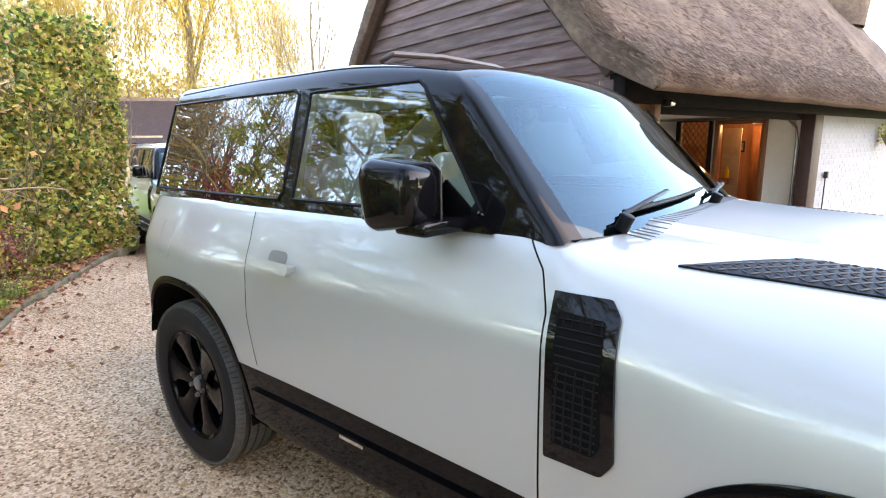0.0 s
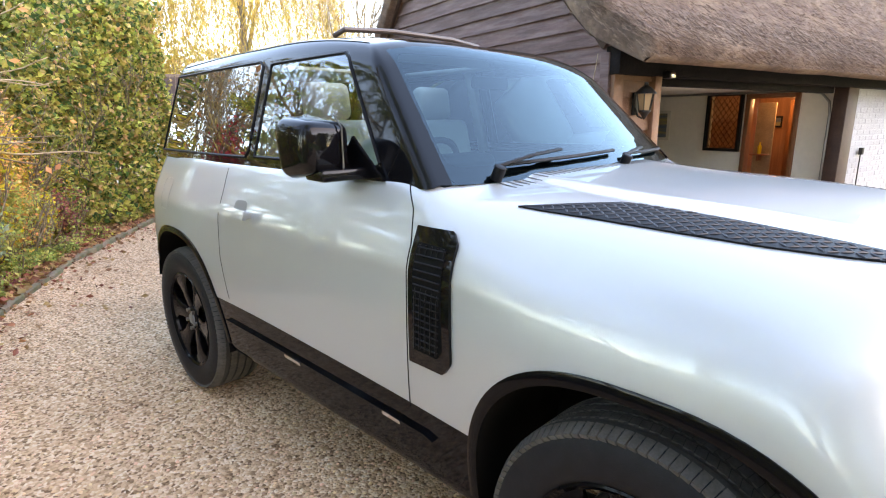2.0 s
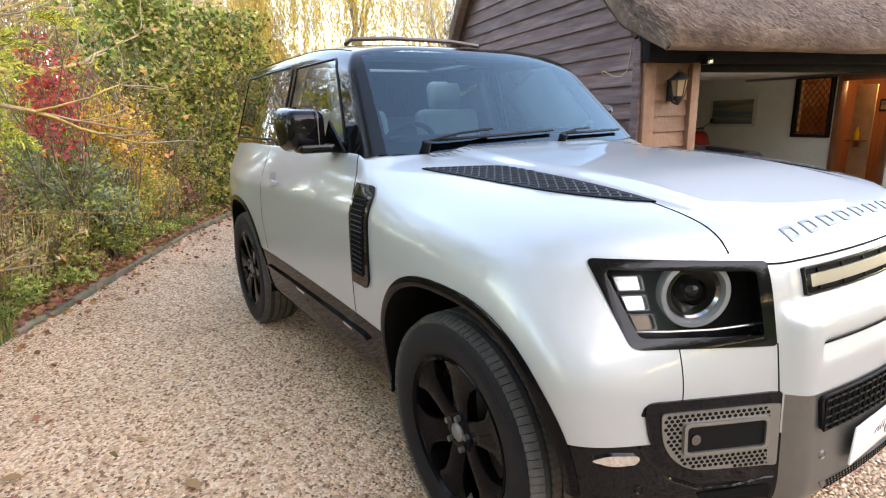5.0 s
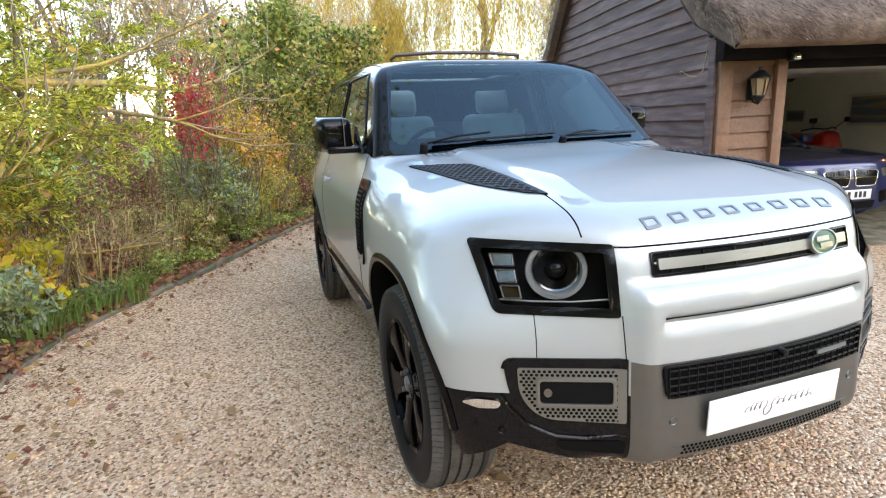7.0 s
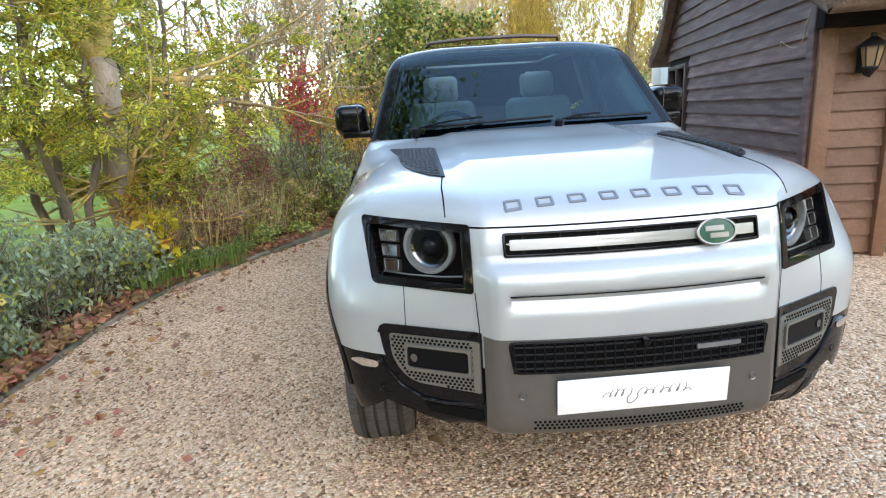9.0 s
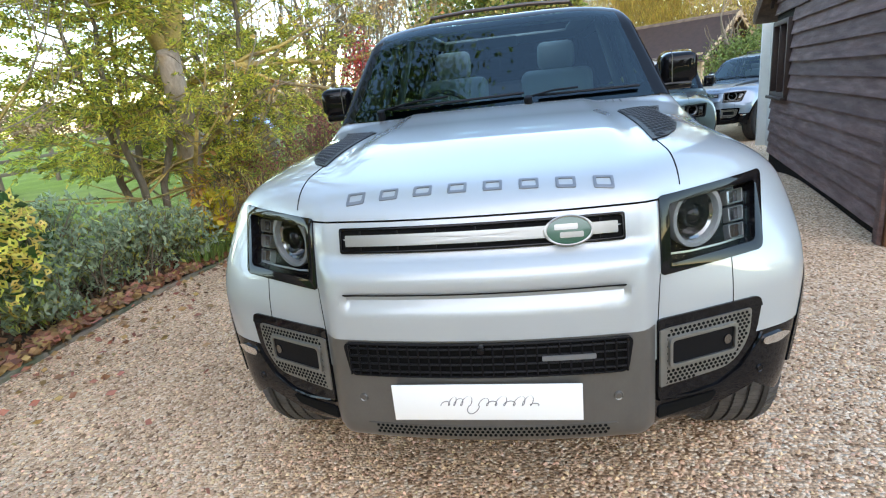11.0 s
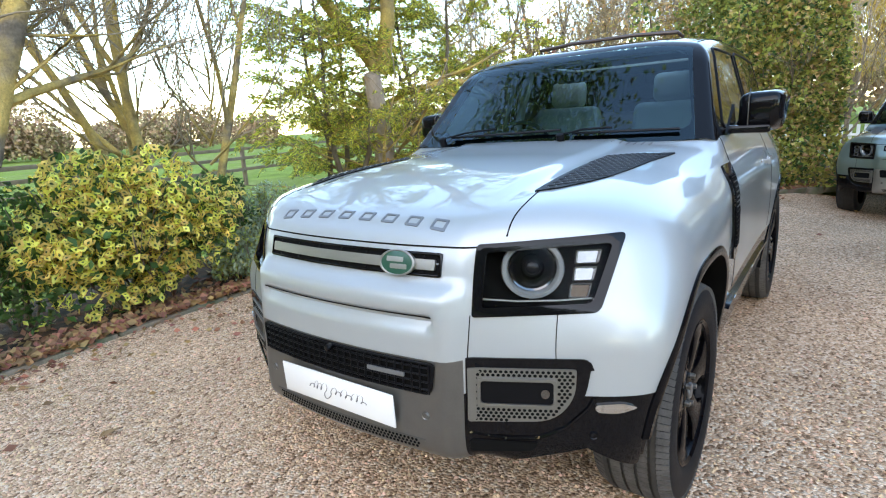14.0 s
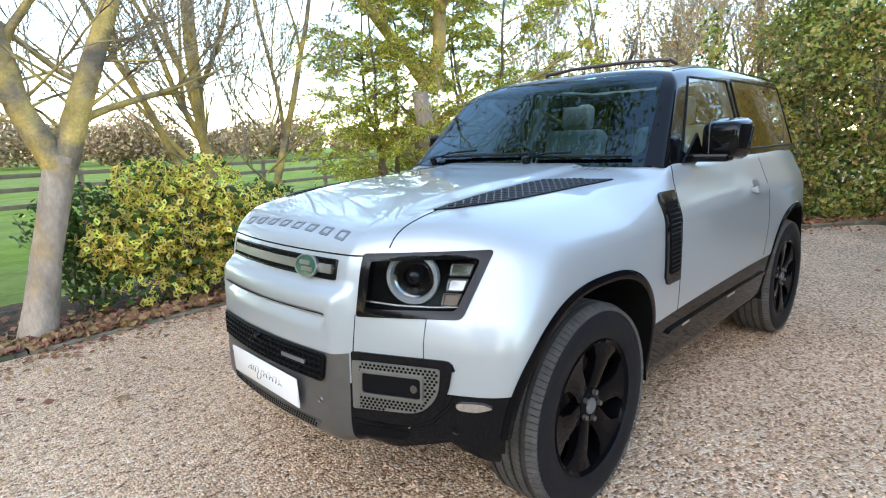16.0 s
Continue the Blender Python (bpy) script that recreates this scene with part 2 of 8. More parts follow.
M = {
    "paint": material("pearl_silver_paint", (0.415, 0.44, 0.445), rough=0.43, metal=0.4, coat=1.0, vary=0.02, scale=900),
    "paint_green": material("pale_green_paint", (0.17, 0.225, 0.205), rough=0.3, metal=0.5, coat=1.0),
    "paint_slate": material("slate_blue_paint", (0.19, 0.25, 0.31), rough=0.3, metal=0.5, coat=1.0),
    "paint_blue": material("deep_blue_paint", (0.008, 0.016, 0.085), rough=0.3, metal=0.3, coat=1.0),
    "white_roof": material("white_paint", (0.75, 0.77, 0.77), rough=0.3, coat=1.0),
    "gloss_black": material("gloss_black", (0.004, 0.004, 0.005), rough=0.04, spec=0.24),
    "rubber": material("tyre_rubber", (0.010, 0.010, 0.012), rough=0.6, spec=0.2, vary=0.25, scale=30, bump=0.3, bump_scale=300),
    "groove_rubber": material("tread_grooves", (0.045, 0.042, 0.039), rough=0.9, spec=0.2, vary=0.2, scale=25),
    "wheel_black": material("black_wheel_paint", (0.003, 0.003, 0.004), rough=0.06, spec=0.07),
    "dusty_rubber": material("dusty_tread", (0.085, 0.080, 0.075), rough=0.9, spec=0.2, vary=0.25, scale=25, bump=0.4, bump_scale=200),
    "cladding": material("black_cladding", (0.003, 0.003, 0.004), rough=0.06, spec=0.13),
    "plastic": material("black_plastic", (0.005, 0.005, 0.006), rough=0.4, spec=0.11, bump=0.2, bump_scale=500),
    "tread_plate": material("grey_tread_plate", (0.035, 0.036, 0.04), rough=0.3, spec=0.5),
    "deflector": material("brown_black_deflector", (0.07, 0.045, 0.035), rough=0.35),
    "gap": material("dark_gap", (0.004, 0.004, 0.004), rough=0.8, spec=0.1),
    "satin": material("satin_grey_trim", (0.165, 0.16, 0.15), rough=0.34, metal=0.75, vary=0.05, scale=20),
    "satin_mid": material("satin_grey_panel", (0.23, 0.225, 0.21), rough=0.36, metal=0.75, vary=0.04, scale=20),
    "satin_light": material("satin_silver_trim", (0.36, 0.35, 0.33), rough=0.32, metal=0.8),
    "letter": material("grey_lettering", (0.22, 0.23, 0.24), rough=0.35, metal=0.6),
    "chrome": material("chrome", (0.75, 0.75, 0.75), rough=0.08, metal=1.0),
    "lamp_ring": material("frosted_lamp_ring", (0.20, 0.21, 0.21), rough=0.22, spec=0.5),
    "reflector": material("lamp_reflector", (0.22, 0.22, 0.22), rough=0.10, metal=1.0),
    "amber": material("amber_lamp_cell", (0.05, 0.03, 0.014), rough=0.15, metal=0.5),
    "lamp_lens": glass_material("clear_lens", (0.95, 0.96, 0.96), 1.12),
    "badge_green": material("badge_green", (0.008, 0.075, 0.045), rough=0.3, coat=0.8),
    "plate_white": material("white_plate", (0.82, 0.82, 0.80), rough=0.25, coat=0.5),
    "ink": material("grey_ink", (0.16, 0.16, 0.17), rough=0.6),
    "black_ink": material("black_ink", (0.02, 0.02, 0.02), rough=0.6),
    "windscreen": glass_material("windscreen_glass", (0.22, 0.37, 0.42), 1.68, (0.64, 0.85, 0.93)),
    "glass": glass_material("side_glass", (0.52, 0.62, 0.58), 2.1, (0.9, 0.97, 1.0)),
    "privacy": glass_material("privacy_glass", (0.05, 0.05, 0.05), 2.5),
    "window_pane": glass_material("window_pane", (0.6, 0.62, 0.6), 1.6),
    "cream": material("cream_leather", (0.62, 0.57, 0.47), rough=0.5, bump=0.2, bump_scale=250, vary=0.06),
    "dash": material("dark_dashboard", (0.045, 0.047, 0.05), rough=0.6),
    "headliner": material("pale_headliner", (0.5, 0.48, 0.44), rough=0.9),
    "gravel": gravel_material(),
    "stone": material("gravel_stones", (0.64, 0.425, 0.275), rough=0.8, spec=0.15, island=0.36, hue=0.02),
    "grass": material("grass", (0.17, 0.235, 0.035), rough=0.95, spec=0.05, vary=0.3, scale=1.2, second=(0.20, 0.23, 0.06), mix_scale=0.15, bump=0.5, bump_scale=30),
    "soil": material("leaf_litter_soil", (0.055, 0.04, 0.028), rough=0.95, spec=0.1, vary=0.5, scale=14, second=(0.12, 0.06, 0.03), mix_scale=9, bump=1.0, bump_scale=40),
    "kerb": material("weathered_edging", (0.24, 0.19, 0.14), rough=0.9, vary=0.3, scale=9, second=(0.1, 0.11, 0.06), mix_scale=5, bump=0.6, bump_scale=60, random_object=0.2),
    "board": material("weathered_brown_board", (0.135, 0.075, 0.066), rough=0.75, vary=0.35, scale=2.2, stretch=(1, 6, 9), bump=0.6, bump_scale=30, random_object=0.22, second=(0.18, 0.115, 0.105), mix=0.45, mix_scale=2.5),
    "board_warm": material("brown_stained_board", (0.175, 0.083, 0.044), rough=0.6, vary=0.2, scale=3, bump=0.4, bump_scale=40, random_object=0.12),
    "beam": material("dark_beam", (0.010, 0.008, 0.008), rough=0.75, spec=0.1, vary=0.3, scale=6, bump=0.4, bump_scale=40),
    "post_dark": material("dark_brown_post", (0.045, 0.022, 0.016), rough=0.6, vary=0.3, scale=6),
    "oak": material("pale_oak", (0.42, 0.30, 0.19), rough=0.7, vary=0.2, scale=5, bump=0.4, bump_scale=40),
    "thatch": material("weathered_thatch", (0.125, 0.077, 0.056), rough=0.95, vary=0.35, scale=8, stretch=(2.2, 1.4, 2.2), bump=1.0, bump_scale=110, second=(0.185, 0.12, 0.082), mix_scale=1.4),
    "straw": material("thatch_straw", (0.22, 0.14, 0.10), rough=0.95, island=0.6),
    "white_brick": material("white_painted_brick", (0.37, 0.38, 0.395), rough=0.7, vary=0.06, scale=10, bump=0.5, bump_scale=50, random_object=0.05),
    "white_wall": material("white_plaster", (0.80, 0.77, 0.70), rough=0.85, vary=0.05, scale=2),
    "door_wood": material("red_brown_wood", (0.24, 0.09, 0.04), rough=0.45, vary=0.25, scale=4, stretch=(6, 6, 1), coat=0.2),
    "iron": material("black_iron", (0.015, 0.014, 0.013), rough=0.5, metal=0.5),
    "lantern_glass": material("amber_lantern_glass", (0.30, 0.19, 0.10), rough=0.2, spec=0.6),
    "tile": material("clay_roof_tile", (0.16, 0.095, 0.07), rough=0.85, vary=0.3, scale=5, island=0.3, hue=0.015, bump=0.4, bump_scale=50),
    "bark_pale": material("pale_bark", (0.43, 0.33, 0.25), rough=0.9, vary=0.3, scale=5, bump=0.8, bump_scale=40, second=(0.42, 0.24, 0.05), mix=0.35, mix_scale=2.2, stretch=(1, 1, 0.5)),
    "bark_lichen": material("lichen_bark", (0.56, 0.38, 0.12), rough=0.9, vary=0.35, scale=7, bump=0.8, bump_scale=45, second=(0.22, 0.17, 0.12), mix=0.4, mix_scale=3),
    "bark": material("brown_bark", (0.21, 0.16, 0.11), rough=0.95, vary=0.35, scale=7, bump=1.0, bump_scale=35, stretch=(1, 1, 0.3)),
    "twig": material("fine_twigs", (0.38, 0.29, 0.19), rough=0.9, island=0.3),
    "far_trees": material("far_autumn_trees", (0.36, 0.245, 0.14), rough=0.95, island=0.45, hue=0.03),
    "dry_leaf": material("fallen_leaf", (0.30, 0.15, 0.075), rough=0.8, island=0.45, hue=0.04),
    "tarp": material("blue_tarpaulin", (0.02, 0.16, 0.62), rough=0.4, bump=0.4, bump_scale=9),
    "wood_plain": material("weathered_fence_wood", (0.22, 0.16, 0.11), rough=0.9, vary=0.2, scale=6),
    "painting": material("landscape_picture", (0.11, 0.14, 0.19), rough=0.5, second=(0.34, 0.29, 0.12), mix=0.35, mix_scale=2.2, stretch=(0.5, 1, 5)),
    "mount": material("pale_picture_mount", (0.6, 0.58, 0.52), rough=0.7),
    "red_gloss": material("red_gloss", (0.45, 0.02, 0.015), rough=0.2, coat=0.8),
    "yellow": material("yellow_plastic", (0.65, 0.45, 0.02), rough=0.4),
    "lamp_globe": material("warm_lamp_globe", (1.0, 0.75, 0.45), rough=0.4, glow=1.5),
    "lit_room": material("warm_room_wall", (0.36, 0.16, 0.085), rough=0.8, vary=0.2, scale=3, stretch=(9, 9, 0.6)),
}
LEAF = {
    "holly": leaf_material("variegated_holly_leaf", (0.92, 0.78, 0.20), island=0.4, hue=0.04),
    "holly_dark": leaf_material("dark_holly_leaf", (0.07, 0.13, 0.035), island=0.5, hue=0.03),
    "ivy": leaf_material("autumn_hedge_leaf", (0.38, 0.36, 0.085), island=0.6, hue=0.045),
    "conifer": leaf_material("yellow_green_conifer", (0.66, 0.60, 0.11), island=0.5, hue=0.03),
    "conifer_dark": leaf_material("dark_conifer", (0.20, 0.25, 0.07), island=0.5, hue=0.03),
    "willow": leaf_material("yellow_willow_leaf", (0.52, 0.355, 0.085), island=0.45, hue=0.02),
    "red": leaf_material("scarlet_leaf", (0.70, 0.11, 0.09), island=0.5, hue=0.02),
    "maroon": leaf_material("maroon_leaf", (0.40, 0.13, 0.12), island=0.5, hue=0.03),
    "orange": leaf_material("orange_leaf", (0.78, 0.42, 0.14), island=0.5, hue=0.03),
    "yellow": leaf_material("yellow_leaf", (0.66, 0.50, 0.05), island=0.4, hue=0.03),
    "green": leaf_material("green_shrub_leaf", (0.47, 0.49, 0.14), island=0.55, hue=0.05),
    "sage": leaf_material("grey_green_leaf", (0.36, 0.43, 0.28), island=0.4, hue=0.03),
    "fresh": leaf_material("fresh_green_blade", (0.22, 0.32, 0.09), island=0.4, hue=0.03),
    "dry": leaf_material("dry_seed_head", (0.62, 0.46, 0.24), island=0.5, hue=0.03),
    "bronze": leaf_material("bronze_autumn_leaf", (0.62, 0.42, 0.19), island=0.5, hue=0.03),
}


# ---- mesh helpers ----
def mesh_of(name, verts, faces, mat, smooth=False):
    me = bpy.data.meshes.new(name)
    me.from_pydata([tuple(map(float, v)) for v in verts], [], [tuple(map(int, f)) for f in faces])
    me.materials.append(mat)
    if smooth:
        me.polygons.foreach_set("use_smooth", [True] * len(me.polygons))
    me.update()
    return me


def put(name, me, parent=None, label="", category="", group="", kind="", at=None):
    ob = new(name, me)
    if parent is not None:
        ob.parent = parent
    if at is not None:
        ob.matrix_basis = at
    return tagged(ob, label, category, group, kind)


def part(name, bm, mat, parent, label="", smooth=True, angle=35, kind=""):
    """One bmesh as one mesh object under a thing or a part."""
    me = bpy.data.meshes.new(name)
    bm.normal_update()
    if smooth:
        lim = radians(angle)
        for f in bm.faces:
            f.smooth = True
        for e in bm.edges:
            if len(e.link_faces) == 2 and e.calc_face_angle(0) > lim:
                e.smooth = False
    bm.to_mesh(me)
    bm.free()
    me.materials.append(mat)
    return put(name, me, parent, label, kind=kind)


def thing(name, label, category, at=None, group="", kind=""):
    e = new(name)
    e.empty_display_size = 0.2
    if at is not None:
        e.matrix_basis = at
    return tagged(e, label, category, group, kind)


def box(sx, sy, sz, bevel=0.0, at=(0, 0, 0), rot=(0, 0, 0), bm=None, seg=2):
    """A box of that size round `at`, its edges bevelled; added to bm if given."""
    own = bmesh.new()
    bmesh.ops.create_cube(own, size=1)
    bmesh.ops.scale(own, vec=(sx, sy, sz), verts=own.verts)
    if bevel:
        bmesh.ops.bevel(own, geom=own.edges[:], offset=bevel, segments=seg, affect="EDGES", profile=0.5)
    bmesh.ops.transform(own, matrix=pose(*at, *rot), verts=own.verts)
    return join(own, bm)


def join(own, bm):
    if bm is None:
        return own
    me = bpy.data.meshes.new("tmp")
    own.to_mesh(me)
    own.free()
    bm.from_mesh(me)
    bpy.data.meshes.remove(me)
    return bm


def cyl(r, h, seg=24, at=(0, 0, 0), rot=(0, 0, 0), r2=None, bm=None, bevel=0.0):
    own = bmesh.new()
    bmesh.ops.create_cone(own, cap_ends=True, segments=seg, radius1=r, radius2=r if r2 is None else r2, depth=h)
    if bevel:
        rim = [e for e in own.edges if abs(e.verts[0].co.z - e.verts[1].co.z) < 1e-5]
        bmesh.ops.bevel(own, geom=rim, offset=bevel, segments=2, affect="EDGES", profile=0.5)
    bmesh.ops.transform(own, matrix=pose(*at, *rot), verts=own.verts)
    return join(own, bm)


def lathe(profile, seg=48, axis="z", bm=None, at=(0, 0, 0)):
    """Turn a profile of (radius, along) round an axis."""
    own = bmesh.new()
    rings = []
    for r, h in profile:
        ring = []
        for k in range(seg):
            a = 2 * math.pi * k / seg
            c, s = r * math.cos(a), r * math.sin(a)
            ring.append(own.verts.new(((c, s, h) if axis == "z" else (c, h, s) if axis == "y" else (h, c, s))))
        rings.append(ring)
    for a, b in zip(rings, rings[1:]):
        for k in range(seg):
            own.faces.new((a[k], a[(k + 1) % seg], b[(k + 1) % seg], b[k]))
    bmesh.ops.remove_doubles(own, verts=own.verts, dist=1e-5)
    bmesh.ops.recalc_face_normals(own, faces=own.faces)
    bmesh.ops.translate(own, vec=at, verts=own.verts)
    return join(own, bm)


def tube(points, radius, seg=8, bm=None, closed=False, flat=1.0):
    """A tube along points; radius a number or one for each point."""
    own = bmesh.new()
    pts = [Vector(p) for p in points]
    n = len(pts)
    rad = [radius] * n if isinstance(radius, (int, float)) else list(radius)
    up = Vector((0.13, 0.21, 0.97)).normalized()
    rings = []
    for i, p in enumerate(pts):
        if closed:
            d = pts[(i + 1) % n] - pts[i - 1]
        else:
            d = pts[min(i + 1, n - 1)] - pts[max(i - 1, 0)]
        d.normalize()
        u = d.cross(up)
        if u.length < 1e-3:
            u = d.cross(Vector((1, 0, 0)))
        u.normalize()
        v = u.cross(d).normalized()
        rings.append([own.verts.new(p + rad[i] * (math.cos(2 * math.pi * k / seg) * u + flat * math.sin(2 * math.pi * k / seg) * v)) for k in range(seg)])
    for i in range(n if closed else n - 1):
        a, b = rings[i], rings[(i + 1) % n]
        for k in range(seg):
            own.faces.new((a[k], a[(k + 1) % seg], b[(k + 1) % seg], b[k]))
    if not closed:
        own.faces.new(rings[0])
        own.faces.new(rings[-1])
    bmesh.ops.recalc_face_normals(own, faces=own.faces)
    return join(own, bm)


def prism(outline, depth, at=None, bm=None, bevel=0.0):
    """A flat outline of (x, y), given a depth along z."""
    own = bmesh.new()
    f = own.faces.new([own.verts.new((x, y, 0)) for x, y in outline])
    top = bmesh.ops.extrude_face_region(own, geom=[f])
    bmesh.ops.translate(own, vec=(0, 0, depth), verts=[v for v in top["geom"] if isinstance(v, bmesh.types.BMVert)])
    bmesh.ops.recalc_face_normals(own, faces=own.faces)
    if bevel:
        bmesh.ops.bevel(own, geom=own.edges[:], offset=bevel, segments=1, affect="EDGES")
    if at is not None:
        bmesh.ops.transform(own, matrix=at, verts=own.verts)
    return join(own, bm)


def rounded(corners, r, n=5, step=0.03):
    """An outline with its corners rounded by r, as an array of points."""
    out = []
    c = [np.array(p, float) for p in corners]
    k = len(c)
    rr = [r] * k if isinstance(r, (int, float)) else r
    for i in range(k):
        a, p, b = c[i - 1], c[i], c[(i + 1) % k]
        da, db = (a - p) / np.linalg.norm(a - p), (b - p) / np.linalg.norm(b - p)
        s, e = p + da * rr[i], p + db * rr[i]
        if out:
            m = max(1, int(np.linalg.norm(s - out[-1]) / step))
            out += [out[-1] + (s - out[-1]) * j / m for j in range(1, m)]
        for j in range(n + 1):
            t = j / n
            out.append((1 - t) ** 2 * s + 2 * t * (1 - t) * p + t * t * e)
    m = max(1, int(np.linalg.norm(out[0] - out[-1]) / step))
    last = out[-1]
    out += [last + (out[0] - last) * j / m for j in range(1, m)]
    return np.array(out)


# ---- the off-road car: its form as a rounded solid ----
def S(t):
    t = np.clip(t, 0, 1)
    return t * t * (3 - 2 * t)


def round_meet(u, v, r):
    return np.minimum(np.maximum(u, v) + r, 0) + np.hypot(np.maximum(u + r, 0), np.maximum(v + r, 0)) - r


def soft_meet(u, v, k):
    """As round_meet, with a curvature that changes gradually."""
    h = np.maximum(k - np.abs(u - v), 0) / k
    return np.maximum(u, v) + h ** 3 * k / 6


WHEELBASE, HUB, TYRE = 2.587, 0.40, 0.405


def body(x, y, z):
    """Below nought inside the lower body: wings, doors, bonnet and nose."""
    ay = np.abs(y)
    q = np.maximum(0, z - 1.03)
    w = 0.953 - 0.56 * q * q / (q + 0.12) - 0.25 * np.maximum(0, 0.7 - z) ** 2
    for xc in (0.0, -WHEELBASE):
        ahead = np.where(xc == 0.0, np.minimum(x - xc, 0.0), x - xc)
        w = w + 0.034 * np.exp(-np.abs(ahead / 0.62) ** 2.6) * S((z - 0.40) / 0.4) * S((1.22 - z) / 0.40)
    w = w - 0.055 * S((-2.35 - x) / 0.95)
    o = np.maximum(0, ay - 0.44)
    f = 0.797 - 0.04 * (np.minimum(ay, 0.46) / 0.46) ** 2 - np.maximum(0.15 * (z - 0.86), 0.04 * (z - 0.86))
    f = f - (0.5 + 0.25 * S((z - 0.75) / 0.3)) * o * o / (o + 0.03)
    f = f + 0.045 * S((0.492 - ay) / 0.075) * S((0.962 - z) / 0.05)
    f = f - 1.6 * np.maximum(0, 0.5 - z) ** 2
    f = f - 0.020 * S((0.392 - ay) / 0.012) * S((0.862 - z) / 0.006) * S((z - 0.80) / 0.05)
    u = np.clip((x + 0.8) / 1.55, 0, 1.2)
    t = 1.262 - 0.05 * u - 0.10 * u ** 4 - (0.5 - 0.4 * S((-0.2 - x) / 0.7)) * np.maximum(0, ay - 0.5) ** 2 + 0.024 * S((-0.2 - x) / 0.65)
    t = t + 0.016 * S((0.50 - ay) / 0.09) * S((0.62 - x) / 0.4) - 0.006 * (ay / 0.5) ** 2
    back = S((-0.62 - x) / 0.24)
    t = t * (1 - back) + 1.298 * back
    zb = 0.335 + (0.055 - 0.045 * S((ay - 0.48) / 0.25)) * S((x - 0.25) / 0.3) + 0.09 * S((-2.9 - x) / 0.3)
    d = soft_meet(ay - w, x - f, 0.21)
    d = round_meet(d, -3.29 - x, 0.30)
    d = soft_meet(d, z - t, 0.19 - 0.12 * S((-0.25 - x) / 0.6))
    return round_meet(d, zb - z, 0.05)


def cabin(x, y, z):
    """Below nought inside the upper body: windows, pillars and roof."""
    ay = np.abs(y)
    w = 0.846 - 0.30 * (z - 1.30) - 0.035 * S((-2.2 - x) / 1.0)
    f = -0.635 - 0.085 * (ay / 0.76) ** 2 - 1.02 * (z - 1.285)
    r = 1.845 - 0.045 * (ay / 0.68) ** 4 - 0.055 * np.maximum(0, x + 1.9) ** 2 / 0.4
    d = round_meet(ay - w, x - f, 0.03)
    d = round_meet(d, -3.22 + 0.10 * (z - 1.3) - x, 0.16)
    return round_meet(d, z - r, 0.06)


def solve(fn, start, way, far):
    """How far along `way` from `start` the solid's face lies, by halving."""
    lo, hi = np.zeros(len(start)), np.full(len(start), far)
    for _ in range(26):
        mid = (lo + hi) / 2
        p = start + way * mid[:, None]
        inside = fn(p[:, 0], p[:, 1], p[:, 2]) < 0
        lo, hi = np.where(inside, mid, lo), np.where(inside, hi, mid)
    return start + way * lo[:, None]


def normal_at(fn, p):
    e = 0.004
    g = [fn(p[:, 0] + e * (k == 0), p[:, 1] + e * (k == 1), p[:, 2] + e * (k == 2)) - fn(p[:, 0] - e * (k == 0), p[:, 1] - e * (k == 1), p[:, 2] - e * (k == 2)) for k in range(3)]
    g = np.stack(g, 1)
    return g / (np.linalg.norm(g, axis=1)[:, None] + 1e-9)


def face_map(fn, side, lift=0.0):
    """A map from flat places to the solid's face. side: front (y, z), right or left (x, z), top (x, y)."""
    def go(ab, off=0.0):
        ab = np.asarray(ab, float)
        n = len(ab)
        st, wy = np.zeros((n, 3)), np.zeros((n, 3))
        if side == "front":
            st[:, 0], st[:, 1], st[:, 2], wy[:, 0] = -1.6 if fn is cabin else 0.0, ab[:, 0], ab[:, 1], 1
            far = 1.4
        elif side == "top":
            st[:, 0], st[:, 1], st[:, 2], wy[:, 2] = ab[:, 0], ab[:, 1], 1.0 if fn is body else 1.5, 1
            far = 0.6
        else:
            s = 1 if side == "left" else -1
            st[:, 0], st[:, 1], st[:, 2], wy[:, 1] = ab[:, 0], 0.45 * s, ab[:, 1], s
            far = 0.8
        p = solve(fn, st, wy, far)
        return p + normal_at(fn, p) * (off + lift)
    return go


def sheet(outline, to, off=0.004, thick=0.012, inner=0.0, rings=5, bm=None):
    """A panel of that outline laid on a face, `off` proud of it, with edges `thick` deep. inner: the share of it left open in the middle."""
    own = bmesh.new()
    o = np.asarray(outline, float)
    c = (o.min(0) + o.max(0)) / 2
    n = len(o)
    lo = inner if inner else 0.02
    levels = [lo + (1 - lo) * k / rings for k in range(rings + 1)]
    loops = []
    for s in levels:
        p = to(c + (o - c) * s, off)
        loops.append([own.verts.new(q) for q in p])
    back = [own.verts.new(q) for q in to(o, off - thick)]
    loops.append(back)
    for a, b in zip(loops, loops[1:]):
        for k in range(n):
            own.faces.new((a[k], a[(k + 1) % n], b[(k + 1) % n], b[k]))
    if inner:
        low = [own.verts.new(q) for q in to(c + (o - c) * lo, off - thick)]
        for k in range(n):
            own.faces.new((low[k], low[(k + 1) % n], loops[0][(k + 1) % n], loops[0][k]))
    else:
        own.faces.new(loops[0])
    outward(own, to)
    return join(own, bm)


def outward(own, to):
    bmesh.ops.recalc_face_normals(own, faces=own.faces)
    own.normal_update()
    mid = Vector((-1.4, 0, 0.9))
    if sum((f.calc_center_median() - mid).normalized().dot(f.normal) * f.calc_area() for f in own.faces) < 0:
        bmesh.ops.reverse_faces(own, faces=own.faces)


